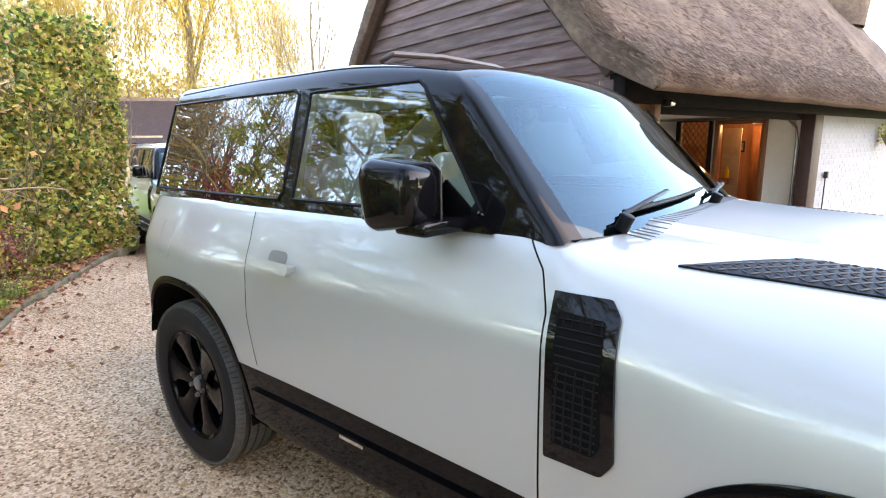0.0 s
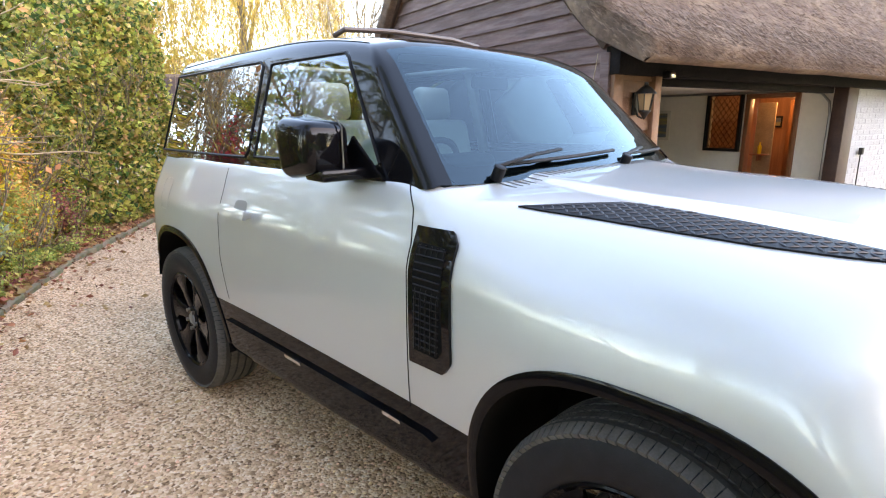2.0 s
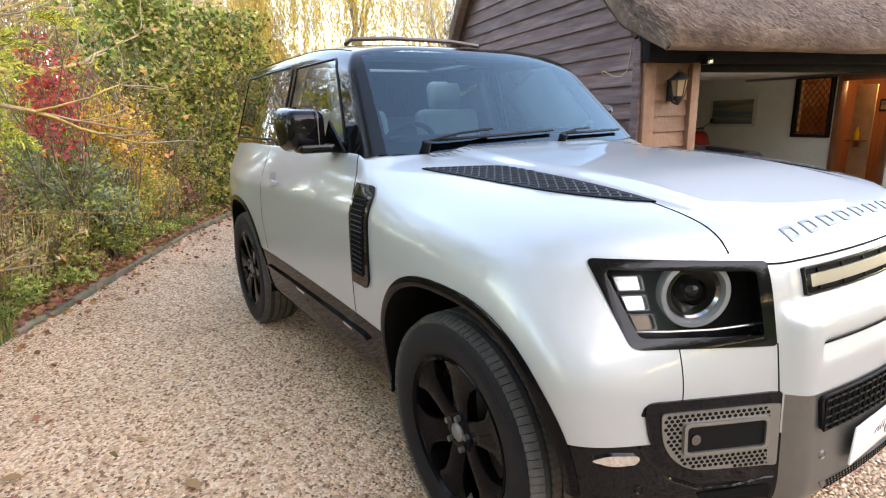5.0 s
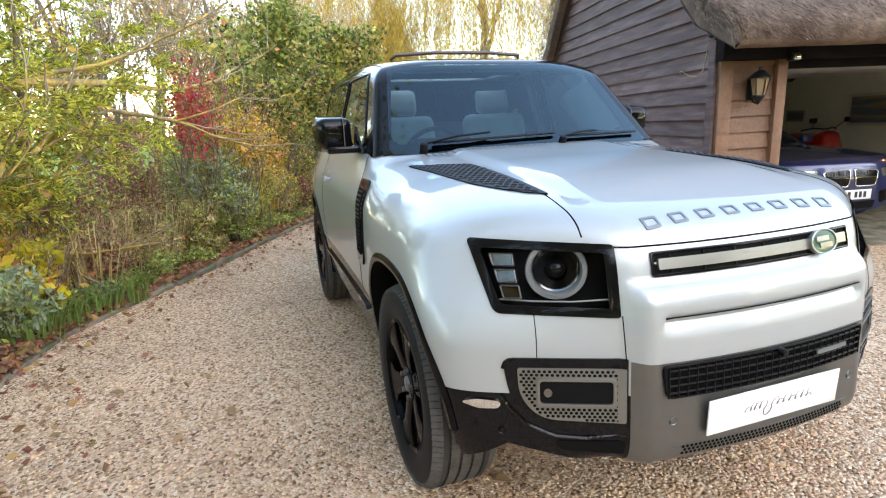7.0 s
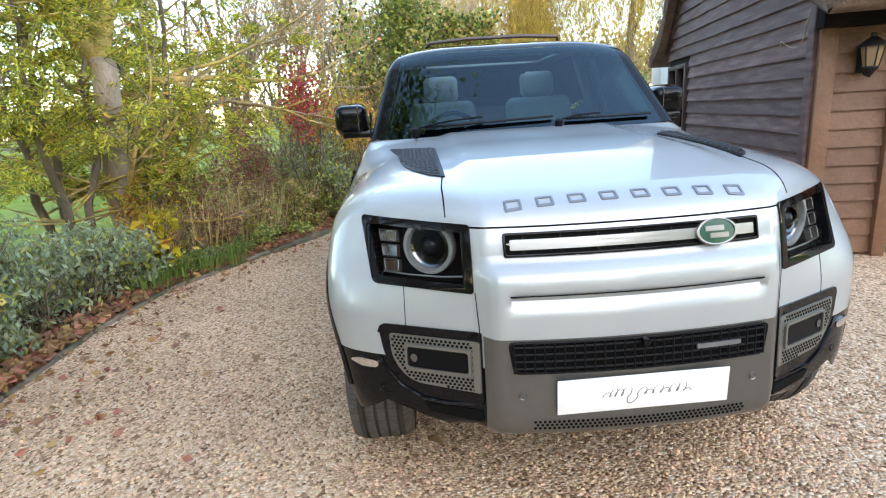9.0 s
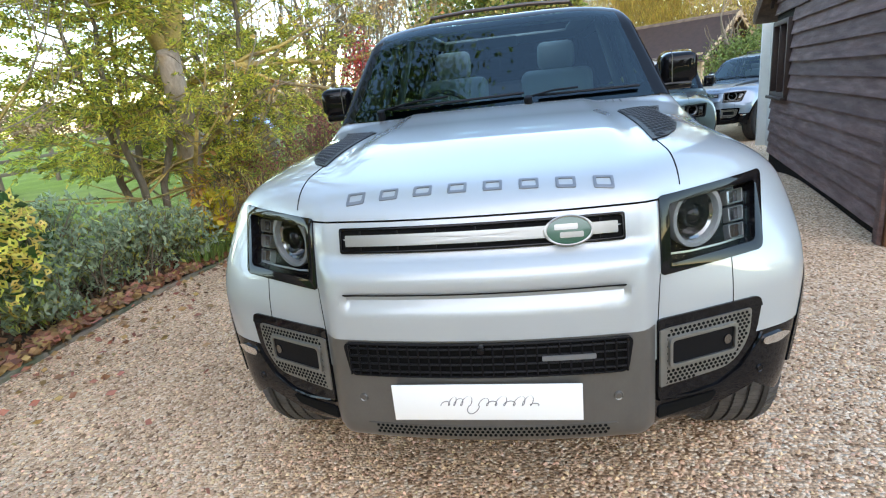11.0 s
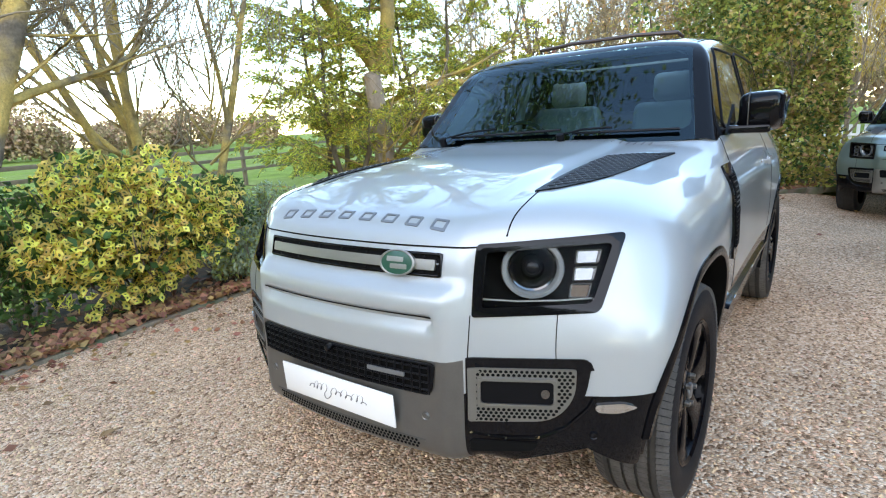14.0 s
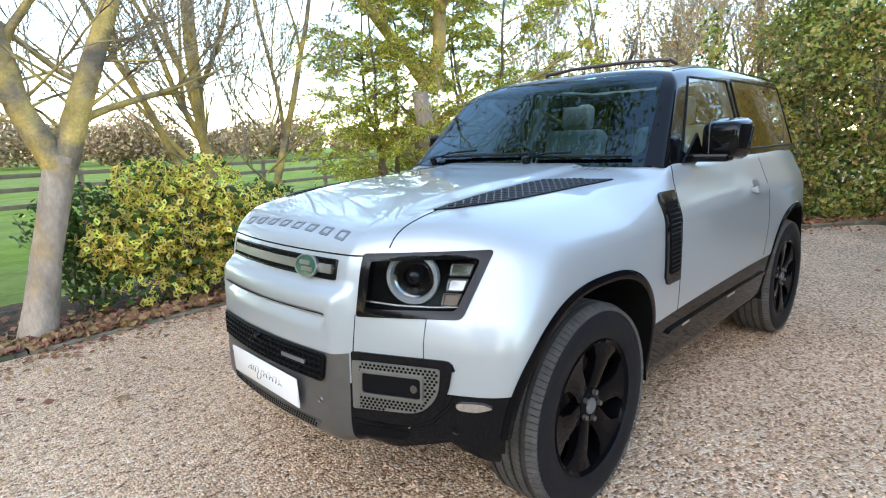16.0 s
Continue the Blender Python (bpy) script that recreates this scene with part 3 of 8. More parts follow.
def ring_sheet(outer, hole, to, off=0.004, thick=0.012, bm=None):
    """A frame between two outlines of equally many points."""
    own = bmesh.new()
    n = len(outer)
    loops = []
    for pts, of in ((hole, off - thick), (hole, off), ((np.asarray(hole) + np.asarray(outer)) / 2, off + 0.001), (outer, off), (outer, off - thick)):
        loops.append([own.verts.new(q) for q in to(pts, of)])
    for a, b in zip(loops, loops[1:]):
        for k in range(n):
            own.faces.new((a[k], a[(k + 1) % n], b[(k + 1) % n], b[k]))
    bmesh.ops.recalc_face_normals(own, faces=own.faces)
    return join(own, bm)


def resample(pts, n, closed=True):
    p = np.asarray(pts, float)
    if closed:
        p = np.vstack([p, p[:1]])
    d = np.r_[0, np.cumsum(np.linalg.norm(np.diff(p, axis=0), axis=1))]
    t = np.linspace(0, d[-1], n + 1)[:-1] if closed else np.linspace(0, d[-1], n)
    return np.stack([np.interp(t, d, p[:, k]) for k in range(p.shape[1])], 1)


def line_on(pts, to, width=0.005, off=0.0012, step=0.02, bm=None):
    """A thin dark line that follows a face: the gap between two panels."""
    p = resample(pts, max(3, int(sum(np.linalg.norm(np.diff(np.asarray(pts, float), axis=0), axis=1)) / step)), False)
    return tube(to(p, off - width * 0.35), width / 2, 6, bm)


def shell(fn, x0, x1, hw, z0, z1, core, cell):
    """A grid over a box, drawn onto the solid's face from a core box within."""
    (cx0, cx1), cy, (cz0, cz1) = core
    nx, ny, nz = int((x1 - x0) / cell), int(2 * hw / cell), int((z1 - z0) / cell)
    xs, ys, zs = np.linspace(x0, x1, nx + 1), np.linspace(-hw, hw, ny + 1), np.linspace(z0, z1, nz + 1)
    verts, faces = [], []
    base = 0
    for a, b, mk in ((xs, zs, lambda a, b: (a, -hw + 0 * a, b)), (xs, zs, lambda a, b: (a, hw + 0 * a, b)), (ys, zs, lambda a, b: (x1 + 0 * a, a, b)), (ys, zs, lambda a, b: (x0 + 0 * a, a, b)), (xs, ys, lambda a, b: (a, b, z1 + 0 * a))):
        A, B = np.meshgrid(a, b, indexing="ij")
        p = np.stack(mk(A.ravel(), B.ravel()), 1)
        s = np.stack([np.clip(p[:, 0], cx0, cx1), np.clip(p[:, 1], -cy, cy), np.clip(p[:, 2], cz0, cz1)], 1)
        w = p - s
        L = np.linalg.norm(w, axis=1)
        p = solve(fn, s, w / L[:, None], 1.6)
        verts.append(p)
        n, m = len(a), len(b)
        i, j = np.meshgrid(np.arange(n - 1), np.arange(m - 1), indexing="ij")
        k = (base + i * m + j).ravel()
        faces.append(np.stack([k, k + m, k + m + 1, k + 1], 1))
        base += n * m
    me = bpy.data.meshes.new("shell")
    me.from_pydata(np.vstack(verts).tolist(), [], np.vstack(faces).tolist())
    bm = bmesh.new()
    bm.from_mesh(me)
    bpy.data.meshes.remove(me)
    bmesh.ops.remove_doubles(bm, verts=bm.verts, dist=1e-4)
    bmesh.ops.recalc_face_normals(bm, faces=bm.faces)
    return bm


def cut(bm, point, normal, only=None):
    """Cut the mesh along a plane, where `only` holds for a face's middle."""
    fs = [f for f in bm.faces if only is None or only(f.calc_center_median())]
    es = {e for f in fs for e in f.edges}
    vs = {v for f in fs for v in f.verts}
    bmesh.ops.bisect_plane(bm, geom=fs + list(es) + list(vs), plane_co=point, plane_no=normal, dist=1e-5)


def cut_outline(bm, pts, axis, only=None):
    """Cut along each edge of a flat outline, seen along an axis."""
    n = len(pts)
    for k in range(n):
        (a0, b0), (a1, b1) = pts[k], pts[(k + 1) % n]
        na, nb = b1 - b0, a0 - a1
        if axis == "y":
            cut(bm, (a0, 0, b0), (na, 0, nb), only)
        elif axis == "x":
            cut(bm, (0, a0, b0), (0, na, nb), only)
        else:
            cut(bm, (a0, b0, 0), (na, nb, 0), only)


def inside(pts, a, b):
    ok = False
    n = len(pts)
    for k in range(n):
        (x0, y0), (x1, y1) = pts[k], pts[(k + 1) % n]
        if (y0 > b) != (y1 > b) and a < (x1 - x0) * (b - y0) / (y1 - y0) + x0:
            ok = not ok
    return ok


def take(bm, which):
    """A new bmesh of the faces for which `which` holds, taken out of bm."""
    picked = [f for f in bm.faces if which(f.calc_center_median())]
    out = bmesh.new()
    seen = {}
    for f in picked:
        vs = []
        for v in f.verts:
            if v not in seen:
                seen[v] = out.verts.new(v.co)
            vs.append(seen[v])
        out.faces.new(vs)
    bmesh.ops.delete(bm, geom=picked, context="FACES")
    return out


def arch(xc, wide, high, n=2.6, low=0.36, count=40):
    """The outline of a wheel opening: (x, z) from its front foot over the top to the back foot."""
    out = []
    for k in range(count + 1):
        a = math.pi * k / count
        c, s = math.cos(a), math.sin(a)
        ahead = 1.05 if c > 0 and xc == 0 else 1.0
        out.append((xc + ahead * wide * math.copysign(abs(c) ** (2 / n), c), HUB + high * abs(s) ** (2 / n)))
    return np.array([(out[0][0], low)] + out + [(xc - wide, low)])


HEADLAMP = [(0.492, 1.056), (0.492, 0.862), (0.795, 0.868), (0.822, 1.066)]
DOOR_GLASS = [(-1.86, 1.320), (-0.975, 1.320), (-1.30, 1.715), (-1.86, 1.715)]
REAR_GLASS = [(-3.09, 1.315), (-1.925, 1.315), (-1.935, 1.73), (-3.06, 1.73)]


def wheel_meshes(fine=True):
    """Tyre, tread blocks, rim, spokes, nuts, cap and brake disc, with the axle along y and the outside towards -y."""
    W = 0.128
    R = TYRE
    near = [(0.262, -0.108), (0.272, -0.119), (0.30, -0.127), (0.335, -0.13), (0.366, -0.124), (0.385, -0.115), (R - 0.006, -0.098)]
    prof = near[-1:]
    for g in (-0.066, -0.022, 0.022, 0.066):
        prof += [(R - 0.001, g - 0.006), (R - 0.009, g - 0.005), (R - 0.009, g + 0.005), (R - 0.001, g + 0.006)]
    prof += [(R - 0.006, 0.098)]
    walls = lathe(near, 72 if fine else 36, "y")
    lathe([(R - 0.006, 0.098), (0.385, 0.115), (0.34, 0.13), (0.27, 0.12)], 72 if fine else 36, "y", walls)
    out = {"tyre": walls, "tread_band": lathe(prof, 72 if fine else 36, "y")}
    if fine:
        bm = bmesh.new()
        for k in range(104):
            a = 2 * math.pi * k / 104
            for s in (-1, 1):
                own = bmesh.new()
                bmesh.ops.create_cube(own, size=1)
                bmesh.ops.scale(own, vec=(0.0205, 0.040, 0.013), verts=own.verts)
                bmesh.ops.transform(own, matrix=Matrix.Rotation(-a, 4, "Y") @ pose(0, s * 0.104, R - 0.0155, s * -24, 0, s * 7), verts=own.verts)
                join(own, bm)
            for g in (-0.044, 0.0, 0.044):
                own = bmesh.new()
                bmesh.ops.create_cube(own, size=1)
                bmesh.ops.scale(own, vec=(0.0222, 0.033, 0.003), verts=own.verts)
                bmesh.ops.transform(own, matrix=Matrix.Rotation(-a - g, 4, "Y") @ pose(0, g, R - 0.0022, 0, 0, 9 if g else -9), verts=own.verts)
                join(own, bm)
        out["tread"] = bm
        txt = bmesh.new()
        for k in range(9):
            a = radians(62 - 4.2 * k)
            own = bmesh.new()
            bmesh.ops.create_cube(own, size=1)
            bmesh.ops.scale(own, vec=(0.012 if k % 3 else 0.018, 0.003, 0.018), verts=own.verts)
            bmesh.ops.transform(own, matrix=Matrix.Rotation(-a + math.pi / 2, 4, "Y") @ pose(0, -0.1285, 0.335), verts=own.verts)
            join(own, txt)
        out["raised_marking"] = txt
    out["rim"] = lathe([(0.262, -0.112), (0.268, -0.118), (0.262, -0.121), (0.250, -0.112), (0.243, -0.085), (0.24, 0.0), (0.245, 0.10), (0.26, 0.11)], 64 if fine else 32, "y")
    own = bmesh.new()
    rows = []
    for r, h, hw, th in ((0.045, -0.088, 0.036, 0.045), (0.085, -0.098, 0.040, 0.05), (0.14, -0.104, 0.042, 0.045), (0.19, -0.107, 0.054, 0.04), (0.222, -0.109, 0.085, 0.035), (0.249, -0.110, 0.126, 0.03)):
        rows.append([own.verts.new((x, y, r)) for x, y in ((-hw, h + 0.004), (-hw * 0.8, h), (hw * 0.8, h), (hw, h + 0.004), (hw * 0.8, h + th), (-hw * 0.8, h + th))])
    for p, q in zip(rows, rows[1:]):
        for j in range(6):
            own.faces.new((p[j], p[(j + 1) % 6], q[(j + 1) % 6], q[j]))
    bmesh.ops.recalc_face_normals(own, faces=own.faces)
    out["spoke"] = own
    out["hub"] = cyl(0.074, 0.05, 36, (0, -0.072, 0), (90, 0, 0), 0.068, None, 0.004)
    out["wheel_nut"] = cyl(0.0115, 0.03, 10, (0, -0.098, 0.055), (90, 0, 0), 0.010)
    cap = lathe([(0.0005, -0.108), (0.026, -0.107), (0.031, -0.103), (0.032, -0.09)], 32, "y")
    out["centre_cap"] = cap
    out["brake_disc"] = cyl(0.19, 0.03, 40, (0, 0.02, 0), (90, 0, 0))
    box(0.09, 0.07, 0.2, 0.02, (-0.15, 0.0, 0.03), (0, 0, 0), out["brake_disc"])
    return out


WHEEL_MATS = {"tyre": "rubber", "tread_band": "groove_rubber", "tread": "dusty_rubber", "raised_marking": "rubber", "rim": "wheel_black", "spoke": "wheel_black", "hub": "wheel_black", "wheel_nut": "satin", "centre_cap": "letter", "brake_disc": "satin"}


def off_road_car(name, label, at, paint, roof, fine=True, lower="satin", group="parked cars"):
    """A boxy two-door off-road car, its front axle over the origin, facing +x."""
    car = thing(name, label, "car", at, group)
    P, B, G = M[paint], M["gloss_black"], M["gap"]
    cell = 0.0165 if fine else 0.045
    front, top = face_map(body, "front"), face_map(body, "top")
    flank = {-1: face_map(body, "right"), 1: face_map(body, "left")}
    side_name = {-1: "right", 1: "left"}

    # lower body, cut into its panels
    bm = shell(body, -3.27, 0.80, 0.96, 0.33, 1.24, ((-2.85, 0.22), 0.42, (0.72, 0.98)), cell)
    fr = lambda c: c.x > 0.25
    for s in (-1, 1):
        cut_outline(bm, [(s * y, z) for y, z in HEADLAMP], "x", lambda c: c.x > 0.3 and c.y * s > 0.3)
    cut(bm, (0, 0, 0.622), (0, 0, 1), lambda c: c.x > -0.2)
    cut(bm, (0, 0, 0.60), (0.02, 0, 1), lambda c: c.x <= -0.2)
    for x in (-0.725, -2.03):
        cut(bm, (x, 0, 0), (1, 0, 0))
    for y in (-0.553, 0.553):
        cut(bm, (0, y, 0), (0, 1, 0), lambda c: c.x > -0.7 and c.z > 1.0)
    for y in (-0.466, 0.466):
        cut(bm, (0, y, 0), (0, 1, 0), lambda c: c.x > 0.3)
    cut(bm, (0, 0, 0.728), (0, 0, 1), lambda c: c.x > 0.3 and abs(c.y) < 0.466)
    cut(bm, (-0.70, 0, 0), (1, 0, 0), lambda c: c.z > 1.15)
    cut(bm, (0, 0, 1.052), (0, 0, 1), lambda c: c.x > 0.4)
    lamp = lambda c: c.x > 0.3 and inside(HEADLAMP, abs(c.y), c.z)
    take(bm, lamp).free()
    for xc in (0.0, -WHEELBASE):
        a = arch(xc, 0.474, 0.510)
        take(bm, lambda c: abs(c.x - xc) < 0.6 and c.z < 1.0 and abs(c.y) > 0.5 and inside(a, c.x, c.z)).free()
    take(bm, lambda c: c.z > 1.2 and c.x < -0.72 and abs(c.y) < 0.80).free()
    part("bonnet", take(bm, lambda c: c.x > -0.70 and abs(c.y) < 0.553 and c.z > 1.052), P, car)
    part("scuttle_panel", take(bm, lambda c: -0.745 <= c.x <= -0.70 and c.z > 1.15 and abs(c.y) < 0.80), P, car)
    black = lambda c: c.z < (0.622 if c.x > -0.2 else 0.60 - 0.02 * c.x)
    part("bumper", take(bm, lambda c: c.z < 0.728 and c.x > 0.30 and abs(c.y) < 0.466), M[lower], car, "satin grey lower bumper")
    for s in (-1, 1):
        part("bumper_corner", take(bm, lambda c: black(c) and c.x > -0.2 and c.y * s > 0), B, car, "gloss black bumper corner")
        part("sill_cladding", take(bm, lambda c: black(c) and c.x > -2.9 and c.y * s > 0), M["cladding"], car, "black sill cladding")
    part("nose_panel", take(bm, lambda c: c.x > 0.3 and abs(c.y) < 0.466), P, car)
    for s in (-1, 1):
        part("front_wing", take(bm, lambda c: c.x > -0.725 and c.y * s > 0), P, car)
        part("door", take(bm, lambda c: c.x > -2.03 and c.y * s > 0), P, car)
        part("rear_quarter", take(bm, lambda c: c.y * s > 0), P, car)
    if len(bm.faces):
        part("tail_panel", bm, P, car)
    else:
        bm.free()

    # upper body and glass
    bm = shell(cabin, -3.22, -0.62, 0.87, 1.262, 1.85, ((-2.85, -1.55), 0.40, (1.40, 1.58)), cell * 1.35)
    bm2 = lambda s: (lambda c: c.y * s > 0.5 and c.x < -0.8)
    for s in (-1, 1):
        cut_outline(bm, DOOR_GLASS, "y", bm2(s))
        cut_outline(bm, REAR_GLASS, "y", bm2(s))
        cut(bm, (0, s * 0.770, 1.285), (0, 1, s * 0.27), lambda c: c.x > -1.35)
    cut(bm, (-1.153, 0, 1.752), (0.25, 0, 1), lambda c: c.x > -1.45)
    cut(bm, (0, 0, 1.742), (0, 0, 1), lambda c: abs(c.y) > 0.6)
    is_front = lambda c: c.x > -1.45 and c.x > -0.735 - 0.085 * (abs(c.y) / 0.76) ** 2 - 1.02 * (c.z - 1.285) + 0.08
    screen = lambda c: is_front(c) and abs(c.y) < 0.770 - 0.27 * (c.z - 1.285) and c.z + 0.25 * (c.x + 1.153) < 1.752
    part("windscreen", take(bm, screen), M["windscreen"], car, "tinted windscreen glass")
    edge = resample(rounded([(-0.77, 1.275), (0.77, 1.275), (0.645, 1.745), (-0.645, 1.745)], 0.02, 4, 0.03), 120)
    clear = resample(rounded([(-0.748, 1.325), (0.748, 1.325), (0.635, 1.712), (-0.635, 1.712)], 0.05, 6, 0.03), 120)
    part("windscreen_band", ring_sheet(edge, clear, face_map(cabin, "front"), -0.004, 0.002), M["gap"], car, "black printed band round the windscreen")
    for s in (-1, 1):
        part("door_window", take(bm, lambda c: c.y * s > 0.5 and inside(DOOR_GLASS, c.x, c.z)), M["glass"], car)
        part("rear_side_window", take(bm, lambda c: c.y * s > 0.5 and inside(REAR_GLASS, c.x, c.z)), M["privacy"], car, "dark privacy glass")
    for x in (-1.72, -2.27):
        cut(bm, (x, 0, 0), (1, 0, 0), lambda c: c.z > 1.75)
    for y in (-0.45, 0.45):
        cut(bm, (0, y, 0), (0, 1, 0), lambda c: c.z > 1.75)
    take(bm, lambda c: c.z > 1.75 and -2.27 < c.x < -1.72 and abs(c.y) < 0.45).free()
    part("roof", take(bm, lambda c: (c.z > 1.752 and abs(c.y) < 0.735) or c.z > 1.77), M[roof], car)
    part("window_frame", bm, B, car, "gloss black window pillars")
    cs = {-1: face_map(cabin, "right"), 1: face_map(cabin, "left")}
    for s in (-1, 1):
        g = bmesh.new()
        for pts in (DOOR_GLASS, REAR_GLASS):
            tube(cs[s](resample(pts, 60), 0.0), 0.007, 6, g, True)
        part("window_seal", g, M["plastic"], car)

    # gaps between panels
    g = bmesh.new()
    for s in (-1, 1):
        line_on([(-0.815, 1.275), (-0.76, 1.21), (-0.728, 1.12), (-0.725, 0.60)], flank[s], 0.006, bm=g)
        line_on([(-2.07, 1.26), (-2.04, 1.15), (-2.03, 1.03), (-2.03, 0.86), (-1.99, 0.66)], flank[s], 0.0026, bm=g)
        line_on([(0.64, s * 0.553), (0.52, s * 0.552), (0.40, s * 0.540), (-0.26, s * 0.528)], top, 0.006, bm=g)
        line_on([(s * 0.70, 0.862), (s * 0.703, 0.735)], front, 0.003, bm=g)
        line_on([(s * 0.482, 0.862), (s * 0.474, 0.72)], front, 0.004, bm=g)
    line_on([(-0.49, 1.054), (-0.25, 1.052), (0, 1.052), (0.25, 1.052), (0.49, 1.054)], front, 0.007, bm=g)
    part("panel_gap", g, G, car, kind="stuff")
    cowl = bmesh.new()
    for k in range(36):
        y = -0.60 + 1.20 * k / 35
        p = top([(-0.675, y), (-0.60, y)], -0.001)
        tube(p, 0.0030, 5, cowl)
    part("cowl_grille", cowl, M["satin"], car, kind="stuff")

    # wheel openings
    for s in (-1, 1):
        for xc, nm in ((0.0, "front"), (-WHEELBASE, "rear")):
            a, b = arch(xc, 0.458, 0.494)[1:-1], arch(xc, 0.490, 0.528)[1:-1]
            keep = slice(1, None) if xc == 0 else slice(None, -4)
            a, b = a[keep], b[keep]
            own = bmesh.new()
            pa, pb = flank[s](a, 0.004), flank[s](b, 0.004)
            pm = flank[s]((a + b) / 2, 0.009)
            pc = flank[s](b, -0.01)
            pi = pa.copy()
            pi[:, 1] -= s * 0.30
            liner = bmesh.new()
            for target, rows_ in ((own, (pa, pm, pb, pc)), (liner, (pi, pa))):
                loops = [[target.verts.new(q) for q in L] for L in rows_]
                for A, C in zip(loops, loops[1:]):
                    for k in range(len(A) - 1):
                        target.faces.new((A[k], A[k + 1], C[k + 1], C[k]))
                bmesh.ops.recalc_face_normals(target, faces=target.faces)
            part("wheel_arch_trim", own, M["cladding"], car, "black wheel arch moulding")
            part("wheel_arch_liner", liner, M["gap"], car)
            own = bmesh.new()
            w = arch(xc, 0.470, 0.506, low=0.34)
            w = w[4:] if xc == 0 else w[:-4]
            r1 = [own.verts.new((x, s * 0.935, z)) for x, z in w]
            r2 = [own.verts.new((x, s * 0.52, z)) for x, z in w]
            for k in range(len(w) - 1):
                own.faces.new((r1[k], r1[k + 1], r2[k + 1], r2[k]))
            own.faces.new(r2)
            part("wheel_housing", own, M["gap"], car, smooth=False)
    part("underbody", box(3.5, 1.0, 0.26, 0.05, (-1.45, 0, 0.50)), M["gap"], car)

    # wheels
    wm = wheel_meshes(fine)
    made = []
    for key, w in wm.items():
        me = bpy.data.meshes.new(key)
        for f in w.faces:
            f.smooth = True
        for e in w.edges:
            if len(e.link_faces) == 2 and e.calc_face_angle(0) > radians(38):
                e.smooth = False
        w.to_mesh(me)
        w.free()
        me.materials.append(M[WHEEL_MATS[key]])
        made.append((key, me))
    for s in (-1, 1):
        for xc in (0.0, -WHEELBASE):
            hub = new("wheel")
            hub.parent = car
            steer = 0
            hub.matrix_basis = pose(xc, s * 0.835, HUB, 0, 31 * (xc < 0) + 8 * s, steer + (0 if s < 0 else 180))
            for key, me in made:
                many = {"spoke": 6, "wheel_nut": 5}.get(key, 1)
                for k in range(many):
                    put(key, me, hub, kind="stuff" if key in ("tread", "raised_marking") else "", at=pose(0, 0, 0, 0, 360 * k / many + 15, 0) if many > 1 else None)

    nose_details(car, front, fine)
    side_details(car, flank, cs, top, fine, paint)
    cabin_inside(car, fine)
    return car


